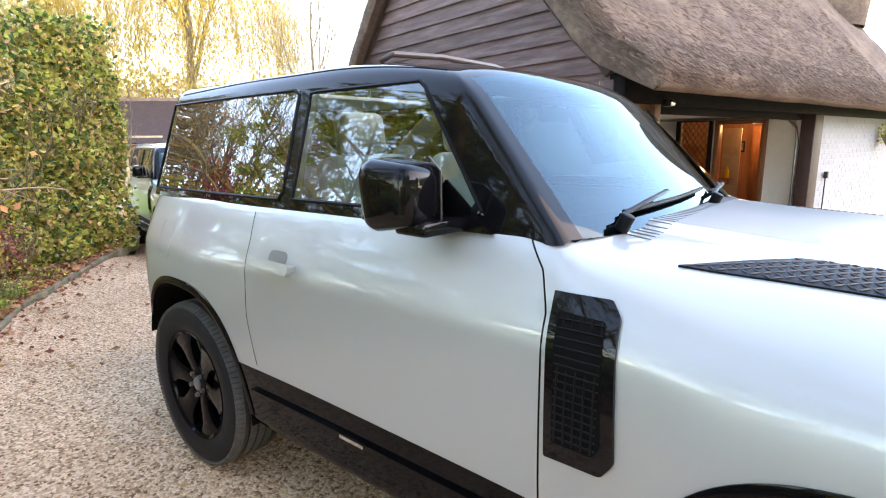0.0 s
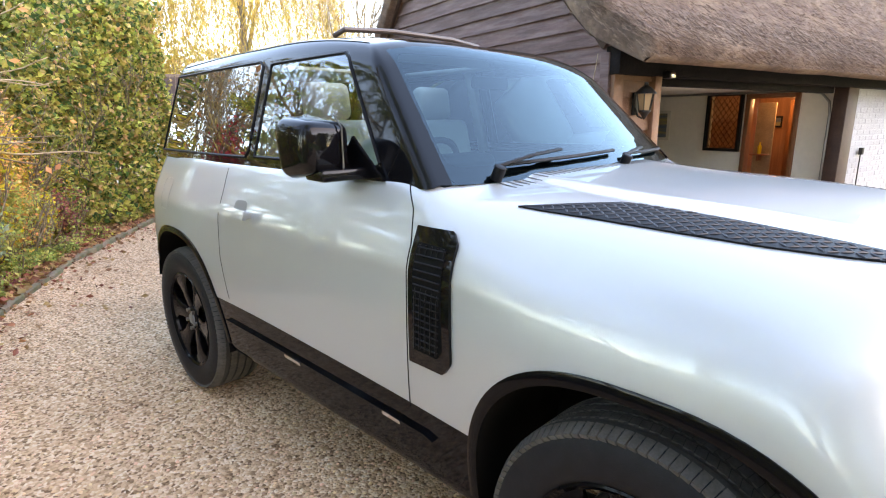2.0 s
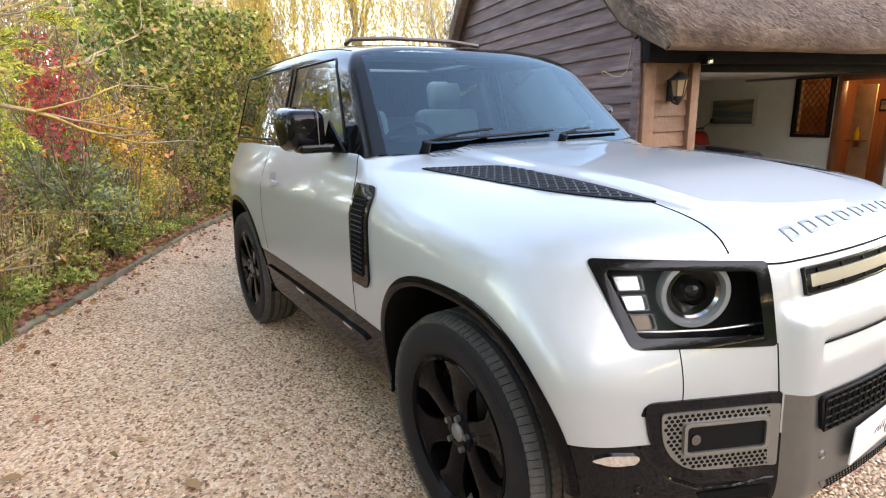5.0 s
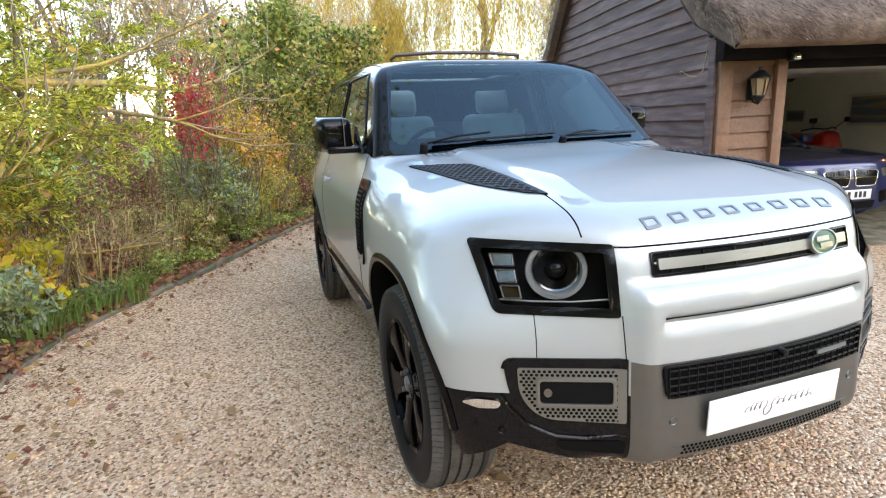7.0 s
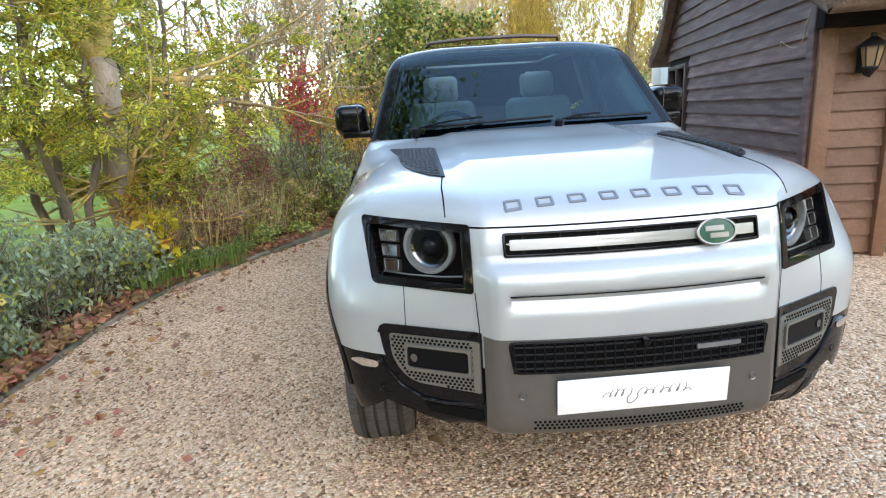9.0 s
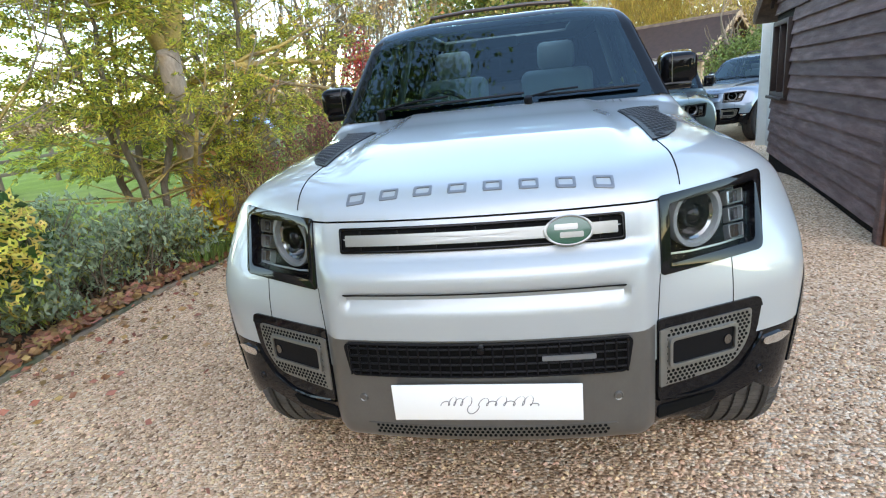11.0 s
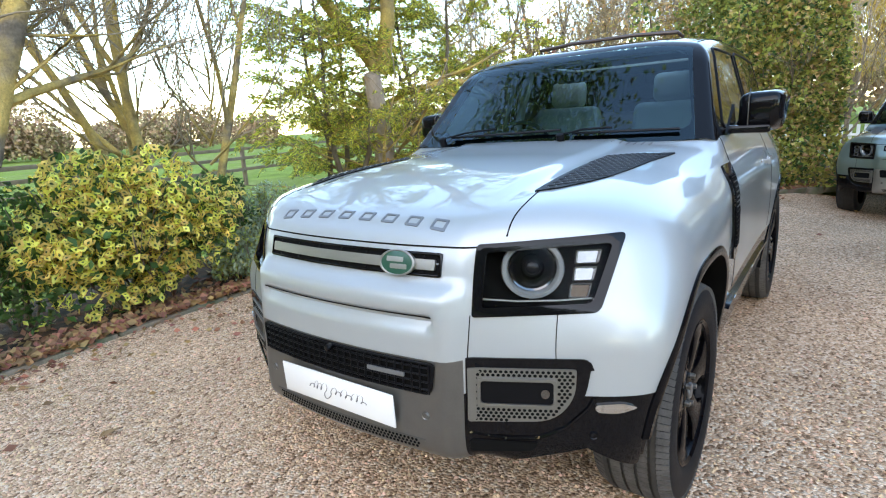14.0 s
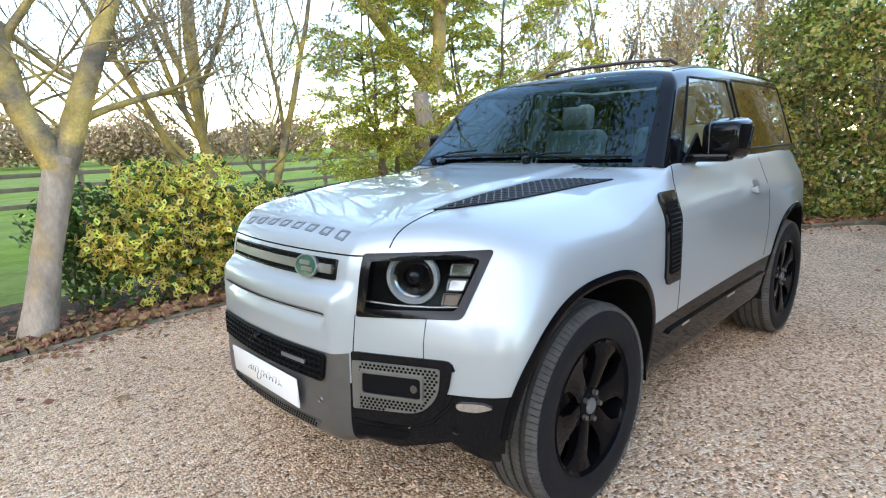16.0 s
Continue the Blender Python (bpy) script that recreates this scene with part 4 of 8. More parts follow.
def nose_details(car, front, fine):
    B = M["gloss_black"]
    # headlamps
    for s in (-1, 1):
        out = rounded([(s * y, z) for y, z in HEADLAMP], [0.010, 0.010, 0.020, 0.018], 6, 0.02)
        c = (out.min(0) + out.max(0)) / 2
        big = c + (out - c) * np.array([1.045, 1.06])
        hole = c + (out - c) * np.array([0.88, 0.80])
        lampo = new("headlamp")
        lampo.parent = car
        tagged(lampo, "square black-framed headlamp with round ring")
        part("frame", ring_sheet(big, hole, front, 0.005, 0.05), B, lampo)
        part("housing", sheet(c + (out - c) * 0.99, front, -0.075, 0.004), M["gap"], lampo)
        part("housing_wall", ring_sheet(out, c + (out - c) * 0.985, front, -0.004, 0.08), M["gap"], lampo)
        mid = np.array([[s * 0.628, 0.986]])
        p = front(mid, -0.030)[0]
        nrm = Vector((0.86, s * 0.5, 0)).normalized()
        turn = nrm.to_track_quat("Z", "Y").to_matrix().to_4x4()
        at = Matrix.Translation(p) @ turn
        ring = lathe([(0.088, -0.03), (0.092, 0.0), (0.089, 0.006), (0.077, 0.006), (0.073, 0.0), (0.070, -0.03)], 48)
        bmesh.ops.transform(ring, matrix=at, verts=ring.verts)
        part("light_ring", ring, M["lamp_ring"], lampo)
        bowl = lathe([(0.0695, -0.008), (0.060, -0.016), (0.058, -0.010), (0.050, -0.03), (0.034, -0.042)], 40)
        lathe([(0.034, -0.006), (0.036, -0.012), (0.034, -0.04)], 40, bm=bowl)
        bmesh.ops.transform(bowl, matrix=at, verts=bowl.verts)
        part("reflector", bowl, M["reflector"], lampo)
        lens = lathe([(0.0005, 0.002), (0.012, 0.0), (0.022, -0.006), (0.030, -0.02), (0.032, -0.035)], 32)
        bmesh.ops.transform(lens, matrix=at, verts=lens.verts)
        part("projector_lens", lens, B, lampo, "dark glassy projector lens")
        for z, look_ in ((1.014, "reflector"), (0.968, "reflector"), (0.924, "amber")):
            y0, y1 = 0.728 - 0.004 * (z < 0.95), 0.783 - 0.35 * (1.014 - z) * 0.4
            sq = rounded([(s * y0, z + 0.019), (s * y0, z - 0.019), (s * y1, z - 0.019), (s * (y1 + 0.004), z + 0.019)], 0.005, 3, 0.02)
            m = (sq.min(0) + sq.max(0)) / 2
            cell = new("daytime_light")
            cell.parent = lampo
            part("rim", ring_sheet(sq, m + (sq - m) * np.array([0.89, 0.84]), front, -0.024, 0.02), M["satin"], cell)
            part("reflector", sheet(m + (sq - m) * 0.9, front, -0.038, 0.004, rings=2), M[look_], cell)
        bar = tube(front([(s * 0.51, 0.903), (s * 0.6, 0.897), (s * 0.7, 0.899), (s * 0.78, 0.905)], -0.035), 0.003, 6)
        part("chrome_line", bar, M["satin_light"], lampo)
        part("lens", sheet(hole, front, -0.008, 0.001), M["lamp_lens"], lampo)
    # upper grille with bar and badge
    gr = new("grille")
    gr.parent = car
    o = rounded([(-0.392, 1.036), (-0.392, 0.966), (0.392, 0.966), (0.392, 1.036)], 0.008, 3, 0.03)
    c = (o.min(0) + o.max(0)) / 2
    part("surround", ring_sheet(o, c + (o - c) * np.array([0.982, 0.8]), front, 0.007, 0.02), B, gr)
    part("backing", sheet(o, front, 0.001, 0.02), M["gap"], gr)
    o2 = rounded([(-0.372, 1.016), (-0.372, 0.986), (0.372, 0.986), (0.372, 1.016)], 0.003, 2, 0.03)
    part("bar", sheet(o2, front, 0.010, 0.012), M["satin_light"], gr)
    for k in range(7):
        y = -0.33 + 0.11 * k
        tick = rounded([(y - 0.003, 1.027), (y - 0.003, 0.975), (y + 0.003, 0.975), (y + 0.003, 1.027)], 0.001, 1, 0.03)
        part("clip", sheet(tick, front, 0.006, 0.006, rings=1), M["plastic"], gr)
    th = np.linspace(0, 2 * math.pi, 41)[:-1]
    oval = np.stack([0.245 + 0.062 * np.cos(th), 1.0 + 0.036 * np.sin(th)], 1)
    bd = part("badge", sheet(oval, front, 0.018, 0.02), M["badge_green"], gr, "green oval badge")
    part("rim", ring_sheet(0.245 * np.array([1, 0]) + np.array([0, 1.0]) + (oval - (0.245, 1.0)) * 1.04, (0.245, 1.0) + (oval - (0.245, 1.0)) * 0.92, front, 0.021, 0.012), M["satin_light"], bd)
    for y, z, w in ((0.238, 1.010, 0.030), (0.252, 0.990, 0.030)):
        r = rounded([(y - w, z + 0.007), (y - w, z - 0.007), (y + w, z - 0.007), (y + w, z + 0.007)], 0.003, 2, 0.03)
        part("bar_mark", sheet(r, front, 0.0205, 0.003, rings=2), M["satin_light"], bd)
    # slot under the bar
    sl = rounded([(-0.386, 0.861), (-0.386, 0.853), (0.386, 0.853), (0.386, 0.861)], 0.002, 2, 0.03)
    part("air_slot", sheet(sl, front, 0.002, 0.004, rings=2), M["gap"], car)
    # lower grille: backing, bars
    lg = new("lower_grille")
    lg.parent = car
    tagged(lg, "black square-mesh lower grille")
    o = rounded([(-0.40, 0.722), (-0.385, 0.622), (0.385, 0.622), (0.40, 0.722)], 0.02, 4, 0.03)
    part("backing", sheet(o, front, 0.003, 0.01), M["gap"], lg)
    part("surround", ring_sheet(o + np.array([[0, 0]]), (0, 0.672) + (o - (0, 0.672)) * np.array([0.975, 0.9]), front, 0.010, 0.012), M["plastic"], lg)
    mesh = bmesh.new()
    for k in range(4):
        z = 0.640 + 0.0225 * k
        tube(front(np.stack([np.linspace(-0.385, 0.385, 24), np.full(24, z)], 1), 0.010), 0.0035, 5, mesh)
    for k in range(27):
        y = -0.382 + 0.764 * k / 26
        tube(front([(y, 0.626), (y, 0.672), (y, 0.716)], 0.011), 0.0033, 5, mesh)
    part("mesh", mesh, M["plastic"], lg, kind="stuff")
    mk = rounded([(0.16, 0.684), (0.16, 0.670), (0.30, 0.670), (0.30, 0.684)], 0.003, 2, 0.03)
    part("trim_mark", sheet(mk, front, 0.017, 0.006, rings=2), M["letter"], lg)
    cm = front([(0.0, 0.712)], 0.018)[0]
    part("parking_camera", cyl(0.011, 0.03, 16, tuple(cm), (0, 90, 0), bevel=0.003), M["gloss_black"], car)
    # side mesh strips under the headlamps
    for s in (-1, 1):
        st = rounded([(s * 0.47, 0.727), (s * 0.47, 0.70), (s * 0.80, 0.70), (s * 0.79, 0.727)], 0.006, 3, 0.03)
        part("mesh_strip", sheet(st, front, 0.003, 0.01, rings=2), M["plastic"], car)
        # fog lamp pocket: black frame, perforated silver panel, slot and lamp
        fp = new("fog_lamp_panel")
        fp.parent = car
        tagged(fp, "perforated silver fog lamp panel in gloss black frame")
        o = rounded([(s * 0.470, 0.735), (s * 0.470, 0.495), (s * 0.60, 0.495), (s * 0.775, 0.60), (s * 0.795, 0.735)], [0.004, 0.02, 0.05, 0.05, 0.03], 5, 0.02)
        part("frame", sheet(o, front, 0.006, 0.014), B, fp)
        o = rounded([(s * 0.472, 0.706), (s * 0.472, 0.535), (s * 0.70, 0.545), (s * 0.752, 0.62), (s * 0.755, 0.706)], [0.004, 0.01, 0.05, 0.04, 0.01], 5, 0.02)
        panel = part("panel", sheet(o, front, 0.011, 0.012), M["satin_mid"], fp)
        holes = bmesh.new()
        slot = [(s * 0.505, 0.672), (s * 0.505, 0.595), (s * 0.70, 0.595), (s * 0.70, 0.672)]
        sl2 = rounded(slot, 0.012, 4, 0.02)
        c = (sl2.min(0) + sl2.max(0)) / 2
        keep = c + (sl2 - c) * np.array([1.07, 1.2])
        hx = np.array([(math.cos(radians(60 * q + 30)), math.sin(radians(60 * q + 30))) for q in range(6)])
        row = 0
        z = 0.545
        while z < 0.702:
            y = 0.480 + (0.0068 if row % 2 else 0.0)
            while y < 0.75:
                if inside(o * (1, 1), s * (y + 0.006), z - 0.005) and inside(o, s * (y + 0.006), z + 0.005) and not inside(keep, s * y, z):
                    sheet(np.array([(s * y, z)]) + hx * 0.0050, front, 0.0118, 0.001, rings=1, bm=holes)
                y += 0.0136
            z += 0.0108
            row += 1
        part("perforation", holes, M["gap"], fp, smooth=False, kind="stuff")
        part("slot_frame", ring_sheet(c + (sl2 - c) * np.array([1.05, 1.16]), c + (sl2 - c) * np.array([0.97, 0.92]), front, 0.019, 0.012), M["satin_mid"], fp)
        part("slot", sheet(sl2, front, 0.0125, 0.002), M["plastic"], fp)
        fl = np.stack([s * (0.676 + 0.011 * np.cos(th)), 0.632 + 0.014 * np.sin(th)], 1)
        part("fog_lamp", sheet(fl, front, 0.017, 0.01, rings=2), M["reflector"], fp)
        # crease, black scoop and marker on the bumper corner
        crease = resample([(s * 0.475, 0.498), (s * 0.58, 0.482), (s * 0.66, 0.488), (s * 0.73, 0.522), (s * 0.785, 0.585), (s * 0.80, 0.618)], 24, False)
        part("crease", tube(front(crease, 0.002), 0.006, 6), B, car)
        o = rounded([(s * 0.475, 0.472), (s * 0.475, 0.43), (s * 0.64, 0.44), (s * 0.66, 0.47)], 0.012, 4, 0.02)
        part("bumper_scoop", sheet(o, front, 0.004, 0.004, rings=2), M["gap"], car)
        o = rounded([(s * 0.80, 0.598), (s * 0.805, 0.575), (s * 0.86, 0.572), (s * 0.905, 0.588), (s * 0.87, 0.603)], 0.014, 4, 0.02)
        part("side_marker_lamp", sheet(o, front, 0.008, 0.012, rings=3), M["chrome"], car, "clear side marker lamp")
        for y, z in ((0.36, 0.548), (0.80, 0.50)):
            pt = front([(s * y, z)], 0.0)[0]
            nn = Vector(normal_at(body, np.array([pt]))[0])
            own = lathe([(0.0005, 0.003), (0.008, 0.003), (0.0095, 0.001), (0.012, 0.003), (0.0135, 0.0)], 20)
            bmesh.ops.transform(own, matrix=Matrix.Translation(pt) @ nn.to_track_quat("Z", "Y").to_matrix().to_4x4(), verts=own.verts)
            part("parking_sensor", own, M["satin"] if y < 0.5 else B, car)
    # lower mesh strip and the white plate
    o = rounded([(-0.36, 0.468), (-0.33, 0.432), (0.33, 0.432), (0.36, 0.468)], 0.008, 3, 0.02)
    lo = part("lower_mesh", sheet(o, front, 0.003, 0.004), M["satin"], car)
    holes = bmesh.new()
    hx = np.array([(math.cos(radians(60 * q + 30)), math.sin(radians(60 * q + 30))) for q in range(6)])
    for r in range(3):
        for k in range(46):
            y = -0.325 + 0.0144 * k + 0.0072 * (r % 2)
            sheet(np.array([(y, 0.439 + 0.011 * r)]) + hx * 0.005, front, 0.0042, 0.001, rings=1, bm=holes)
    part("perforation", holes, M["gap"], lo, smooth=False, kind="stuff")


def side_details(car, flank, cs, top, fine, paint):
    B = M["gloss_black"]
    for s in (-1, 1):
        to = flank[s]
        # side vent
        v = new("side_vent")
        v.parent = car
        tagged(v, "gloss black wing vent with square mesh")
        o = rounded([(-0.712, 1.170), (-0.706, 0.766), (-0.556, 0.770), (-0.528, 0.81), (-0.545, 1.135), (-0.572, 1.166)], [0.004, 0.006, 0.012, 0.010, 0.010, 0.008], 3, 0.03)
        part("frame", sheet(o, to, 0.010, 0.02), B, v)
        o = rounded([(-0.690, 1.128), (-0.684, 0.812), (-0.578, 0.812), (-0.560, 0.84), (-0.574, 1.122)], 0.008, 3, 0.03)
        part("recess", sheet(o, to, 0.0115, 0.002), M["gap"], v)
        g = bmesh.new()
        for k in range(15):
            z = 0.830 + 0.0202 * k
            tube(to([(-0.682, z), (-0.572, z)], 0.0135), 0.0030, 5, g)
        for k in range(5):
            x = -0.674 + 0.0235 * k
            tube(to([(x, 0.82), (x, 0.97), (x, 1.12)], 0.0145), 0.0032, 5, g)
        part("mesh", g, M["plastic"], v, kind="stuff")
        # handle
        h = new("door_handle")
        h.parent = car
        o = rounded([(-1.965, 1.102), (-1.965, 1.070), (-1.715, 1.062), (-1.715, 1.097)], 0.010, 4, 0.02)
        part("grip", sheet(o, to, 0.040, 0.016), M[paint], h)
        # no hollow here: the recess's shade is put into a flat grey patch
        o = rounded([(-1.895, 1.138), (-1.885, 1.058), (-1.785, 1.058), (-1.775, 1.138)], 0.034, 5, 0.02)
        part("cup", sheet(o, to, 0.0015, 0.003), M["letter"], h, "shaded grip recess")
        for x in (-1.945, -1.735):
            p = to([(x, 1.083)], 0.012)[0]
            part("mount", box(0.022, 0.036, 0.026, 0.004, tuple(p)), M[paint], h)
        if s < 0:
            o = rounded([(-2.86, 1.165), (-2.84, 1.005), (-2.70, 1.01), (-2.715, 1.17)], 0.035, 5, 0.02)
            part("fuel_flap", tube(to(resample(o, 50), 0.0), 0.0012, 5, None, True), M["letter"], car)
        # sill step
        o = rounded([(-2.05, 0.545), (-2.05, 0.525), (-0.66, 0.517), (-0.62, 0.523), (-0.66, 0.535)], 0.004, 3, 0.05)
        part("sill_ridge", sheet(o, to, 0.014, 0.016, rings=2), M["cladding"], car)
        for x0, x1 in ((-0.86, -0.77), (-1.50, -1.38)):
            o = rounded([(x0, 0.537), (x0, 0.524), (x1, 0.522), (x1, 0.535)], 0.004, 2, 0.03)
            part("sill_insert", sheet(o, to, 0.0165, 0.006, rings=2), M["chrome"], car, "small bright insert in the sill")
        # mirror
        mr = new("door_mirror")
        mr.parent = car
        tagged(mr, "gloss black door mirror")
        head = box(0.185, 0.205, 0.20, 0.05, (0, 0, 0), (0, 0, 0), None, 4)
        for vv in head.verts:
            if vv.co.x > 0:
                vv.co.z *= 0.86
                vv.co.y *= 0.92
            if vv.co.z < -0.05:
                vv.co.y += s * -0.012
        bmesh.ops.transform(head, matrix=pose(-1.145, s * 0.985, 1.385, 0, 0, s * -6), verts=head.verts)
        part("housing", head, B, mr)
        band = bmesh.new()
        tube([(-1.09, s * 0.935, 1.487), (-1.05, s * 0.935, 1.45), (-1.05, s * 0.935, 1.31)], 0.003, 5, band)
        part("seam", band, M["satin"], mr)
        part("mirror_glass", box(0.006, 0.150, 0.135, 0.002, (-1.2355, s * 0.985, 1.385), (0, 0, s * -6)), M["chrome"], mr)
        arm = box(0.12, 0.25, 0.040, 0.012, (-1.075, s * 0.905, 1.300), (0, 0, s * 4))
        part("arm", arm, B, mr)
        tri = prism([(-0.93, 1.278), (-1.13, 1.278), (-1.16, 1.33), (-1.09, 1.42)], 0.012, Matrix(((1, 0, 0, 0), (0, 0, 1, s * 0.862 - 0.006), (0, 1, 0, 0), (0, 0, 0, 1))))
        part("sail_panel", tri, B, mr)
        # chequer plate on the bonnet edge
        o = rounded([(0.415, s * 0.530), (0.20, s * 0.531), (-0.26, s * 0.528), (-0.49, s * 0.742), (-0.28, s * 0.700), (-0.05, s * 0.690), (0.12, s * 0.672), (0.25, s * 0.637), (0.36, s * 0.585)], [0.006, 0.02, 0.02, 0.006, 0.05, 0.05, 0.05, 0.05, 0.02], 4, 0.03)
        cp = part("chequer_plate", sheet(o, top, 0.005, 0.006), M["plastic"], car, "dark chequer-plate bonnet insert")
        studs = bmesh.new()
        if fine:
            for i in range(43):
                for j in range(13):
                    x, y = -0.49 + 0.022 * i, 0.520 + 0.0175 * j
                    lean = 0.75 if (i + j) % 2 else -0.75
                    pts = np.array([(x, s * y)]) + np.array([(-0.012 * math.cos(lean), -0.012 * math.sin(lean)), (0, 0), (0.012 * math.cos(lean), 0.012 * math.sin(lean))])
                    if all(inside(o, a, b) for a, b in pts):
                        tube(top(pts, 0.0055), [0.0012, 0.0034, 0.0012], 5, studs)
            part("tread_pattern", studs, M["tread_plate"], cp, kind="stuff")
        else:
            studs.free()
    # raised bars in place of the lettering
    for k in range(8):
        y = -0.348 + 0.0994 * k
        o = np.array(rounded([(0.664, y + 0.027), (0.664, y - 0.027), (0.702, y - 0.027), (0.702, y + 0.027)], 0.005, 2, 0.02))
        i = np.array([0.683, y]) + (o - (0.683, y)) * np.array([0.58, 0.70])
        part("bonnet_mark", ring_sheet(o, i, top, 0.003, 0.004), M["letter"], car)
    # roof: tilted glass panel of the sunroof, and its edges
    rt = face_map(cabin, "top")
    part("sunroof_panel", sheet(rounded([(-2.28, 0.47), (-3.0, 0.47), (-3.0, -0.47), (-2.28, -0.47)], 0.03, 4, 0.04), rt, 0.007, 0.006), B, car, "slid-back dark glass sunroof panel")
    part("wind_deflector", tube([(-1.74, -0.47, 1.842), (-1.69, -0.45, 1.866), (-1.65, -0.2, 1.877), (-1.65, 0.2, 1.877), (-1.69, 0.45, 1.866), (-1.74, 0.47, 1.842)], 0.012, 8), M["deflector"], car)
    for s in (-1, 1):
        part("roof_gutter", line_on([(-1.25, s * 0.655), (-2.0, s * 0.668), (-3.0, s * 0.66)], rt, 0.010), M["gap"], car)
    # wipers
    scr = face_map(cabin, "front")
    for foot, tip, mid in (((-0.60, 1.300), (0.14, 1.330), (-0.24, 1.340)), ((0.16, 1.300), (0.70, 1.312), (0.40, 1.322))):
        w = new("wiper")
        w.parent = car
        p = np.vstack([scr([foot], 0.03), scr([((foot[0] + mid[0]) / 2, (foot[1] + mid[1]) / 2)], 0.045), scr([mid], 0.032)])
        part("wiper_arm", tube(resample(p, 12, False), 0.009, 6, flat=0.6), M["plastic"], w)
        q = scr(np.stack([np.linspace(foot[0] + 0.05, tip[0], 14), np.linspace(foot[1] + 0.012, tip[1], 14)], 1), 0.018)
        part("blade", tube(q, 0.009, 6, flat=0.7), M["rubber"], w)
        part("pivot", cyl(0.02, 0.05, 16, tuple(p[0] + (0.01, 0, -0.02)), (0, 25, 0), bevel=0.005), M["plastic"], w)


def cabin_inside(car, fine):
    part("dashboard", box(0.42, 1.42, 0.16, 0.06, (-0.99, 0, 1.205), seg=3), M["dash"], car)
    part("instrument_hood", box(0.16, 0.36, 0.07, 0.03, (-1.10, -0.36, 1.30), seg=3), M["dash"], car)
    part("cabin_floor", box(2.0, 1.5, 0.04, 0, (-2.0, 0, 0.62)), M["dash"], car)
    part("headlining", box(0.75, 1.22, 0.02, 0.008, (-2.70, 0, 1.755)), M["headliner"], car)
    part("headlining", box(0.30, 1.16, 0.02, 0.008, (-1.55, 0, 1.760)), M["headliner"], car)
    for s in (-1, 1):
        part("headlining", box(0.62, 0.15, 0.02, 0.008, (-2.01, s * 0.535, 1.757)), M["headliner"], car)
    for s in (-1, 1):
        part("pillar_trim", box(0.07, 0.05, 0.56, 0.015, (-1.94, s * 0.735, 1.50), (s * 17, 0, 0)), M["cream"], car)
        part("door_card", box(1.15, 0.04, 0.55, 0.015, (-1.4, s * 0.80, 1.0)), M["dash"], car)
    for y in (-0.37, 0.37):
        st = new("seat")
        st.parent = car
        tagged(st, "cream leather front seat")
        part("cushion", box(0.5, 0.5, 0.16, 0.06, (-1.62, y, 0.86), (0, -6, 0), seg=3), M["cream"], st)
        part("backrest", box(0.14, 0.50, 0.62, 0.06, (-1.90, y, 1.17), (0, -14, 0), seg=3), M["cream"], st)
        part("headrest", box(0.10, 0.26, 0.19, 0.045, (-1.985, y, 1.565), (0, -8, 0), seg=3), M["cream"], st)
        for d in (-0.05, 0.05):
            part("headrest_post", cyl(0.007, 0.12, 8, (-1.965, y + d, 1.46), (0, -12, 0)), M["chrome"], st)
    part("rear_bench", box(0.16, 1.25, 0.62, 0.06, (-2.62, 0, 1.12), (0, -12, 0), seg=3), M["dash"], car)
    wheel = lathe([(0.175 + 0.014 * math.cos(radians(40 * k)), 0.014 * math.sin(radians(40 * k))) for k in range(10)], 40)
    box(0.10, 0.13, 0.04, 0.02, (0, 0, -0.01), (0, 0, 0), wheel)
    box(0.34, 0.03, 0.015, 0.005, (0, 0, 0), (0, 0, 90), wheel)
    bmesh.ops.transform(wheel, matrix=pose(-1.27, -0.36, 1.235, 0, -62, 0), verts=wheel.verts)
    part("steering_wheel", wheel, M["dash"], car)
    part("rear_view_mirror", box(0.03, 0.24, 0.06, 0.015, (-1.22, 0, 1.63)), M["dash"], car)
    part("sensor_cover", box(0.06, 0.30, 0.03, 0.012, (-1.10, 0, 1.705), (0, 40, 0)), M["dash"], car)


main_car = off_road_car("off_road_car", "pearl silver two-door off-road car with black roof on gravel", None, "paint", "gloss_black")
# the loose dealer plate on the nose, its script as a plain stroke
pl_front = face_map(body, "front")
px = float(pl_front([(0.0, 0.55)], 0.006)[0][0]) + 0.002
plate = new("show_plate")
plate.parent = main_car
tagged(plate, "white show plate with a thin grey script stroke")
part("plate", box(0.006, 0.526, 0.113, 0.002, (px, 0, 0.549), (0, 2, 0)), M["plate_white"], plate)
stroke = []
pen = -0.125
for tall, wide in ((1.0, 0.020), (2.1, 0.016), (1.7, 0.020), (2.2, 0.024), (-1.8, 0.026), (1.7, 0.022), (1.0, 0.024), (2.2, 0.024), (1.0, 0.026), (2.1, 0.024), (2.2, 0.022), (0.5, 0.020)):
    for k in range(24):
        a = 2 * math.pi * k / 24
        h = 0.014 * tall * (1 - math.cos(a)) / 2
        y = pen + wide * k / 24 + 0.42 * h - 0.30 * wide * math.sin(a)
        stroke.append((px + 0.0034 - 0.035 * (h - 0.006), y, 0.540 + h))
    pen += wide
part("script_stroke", tube(stroke, 0.0014, 4), M["ink"], plate)


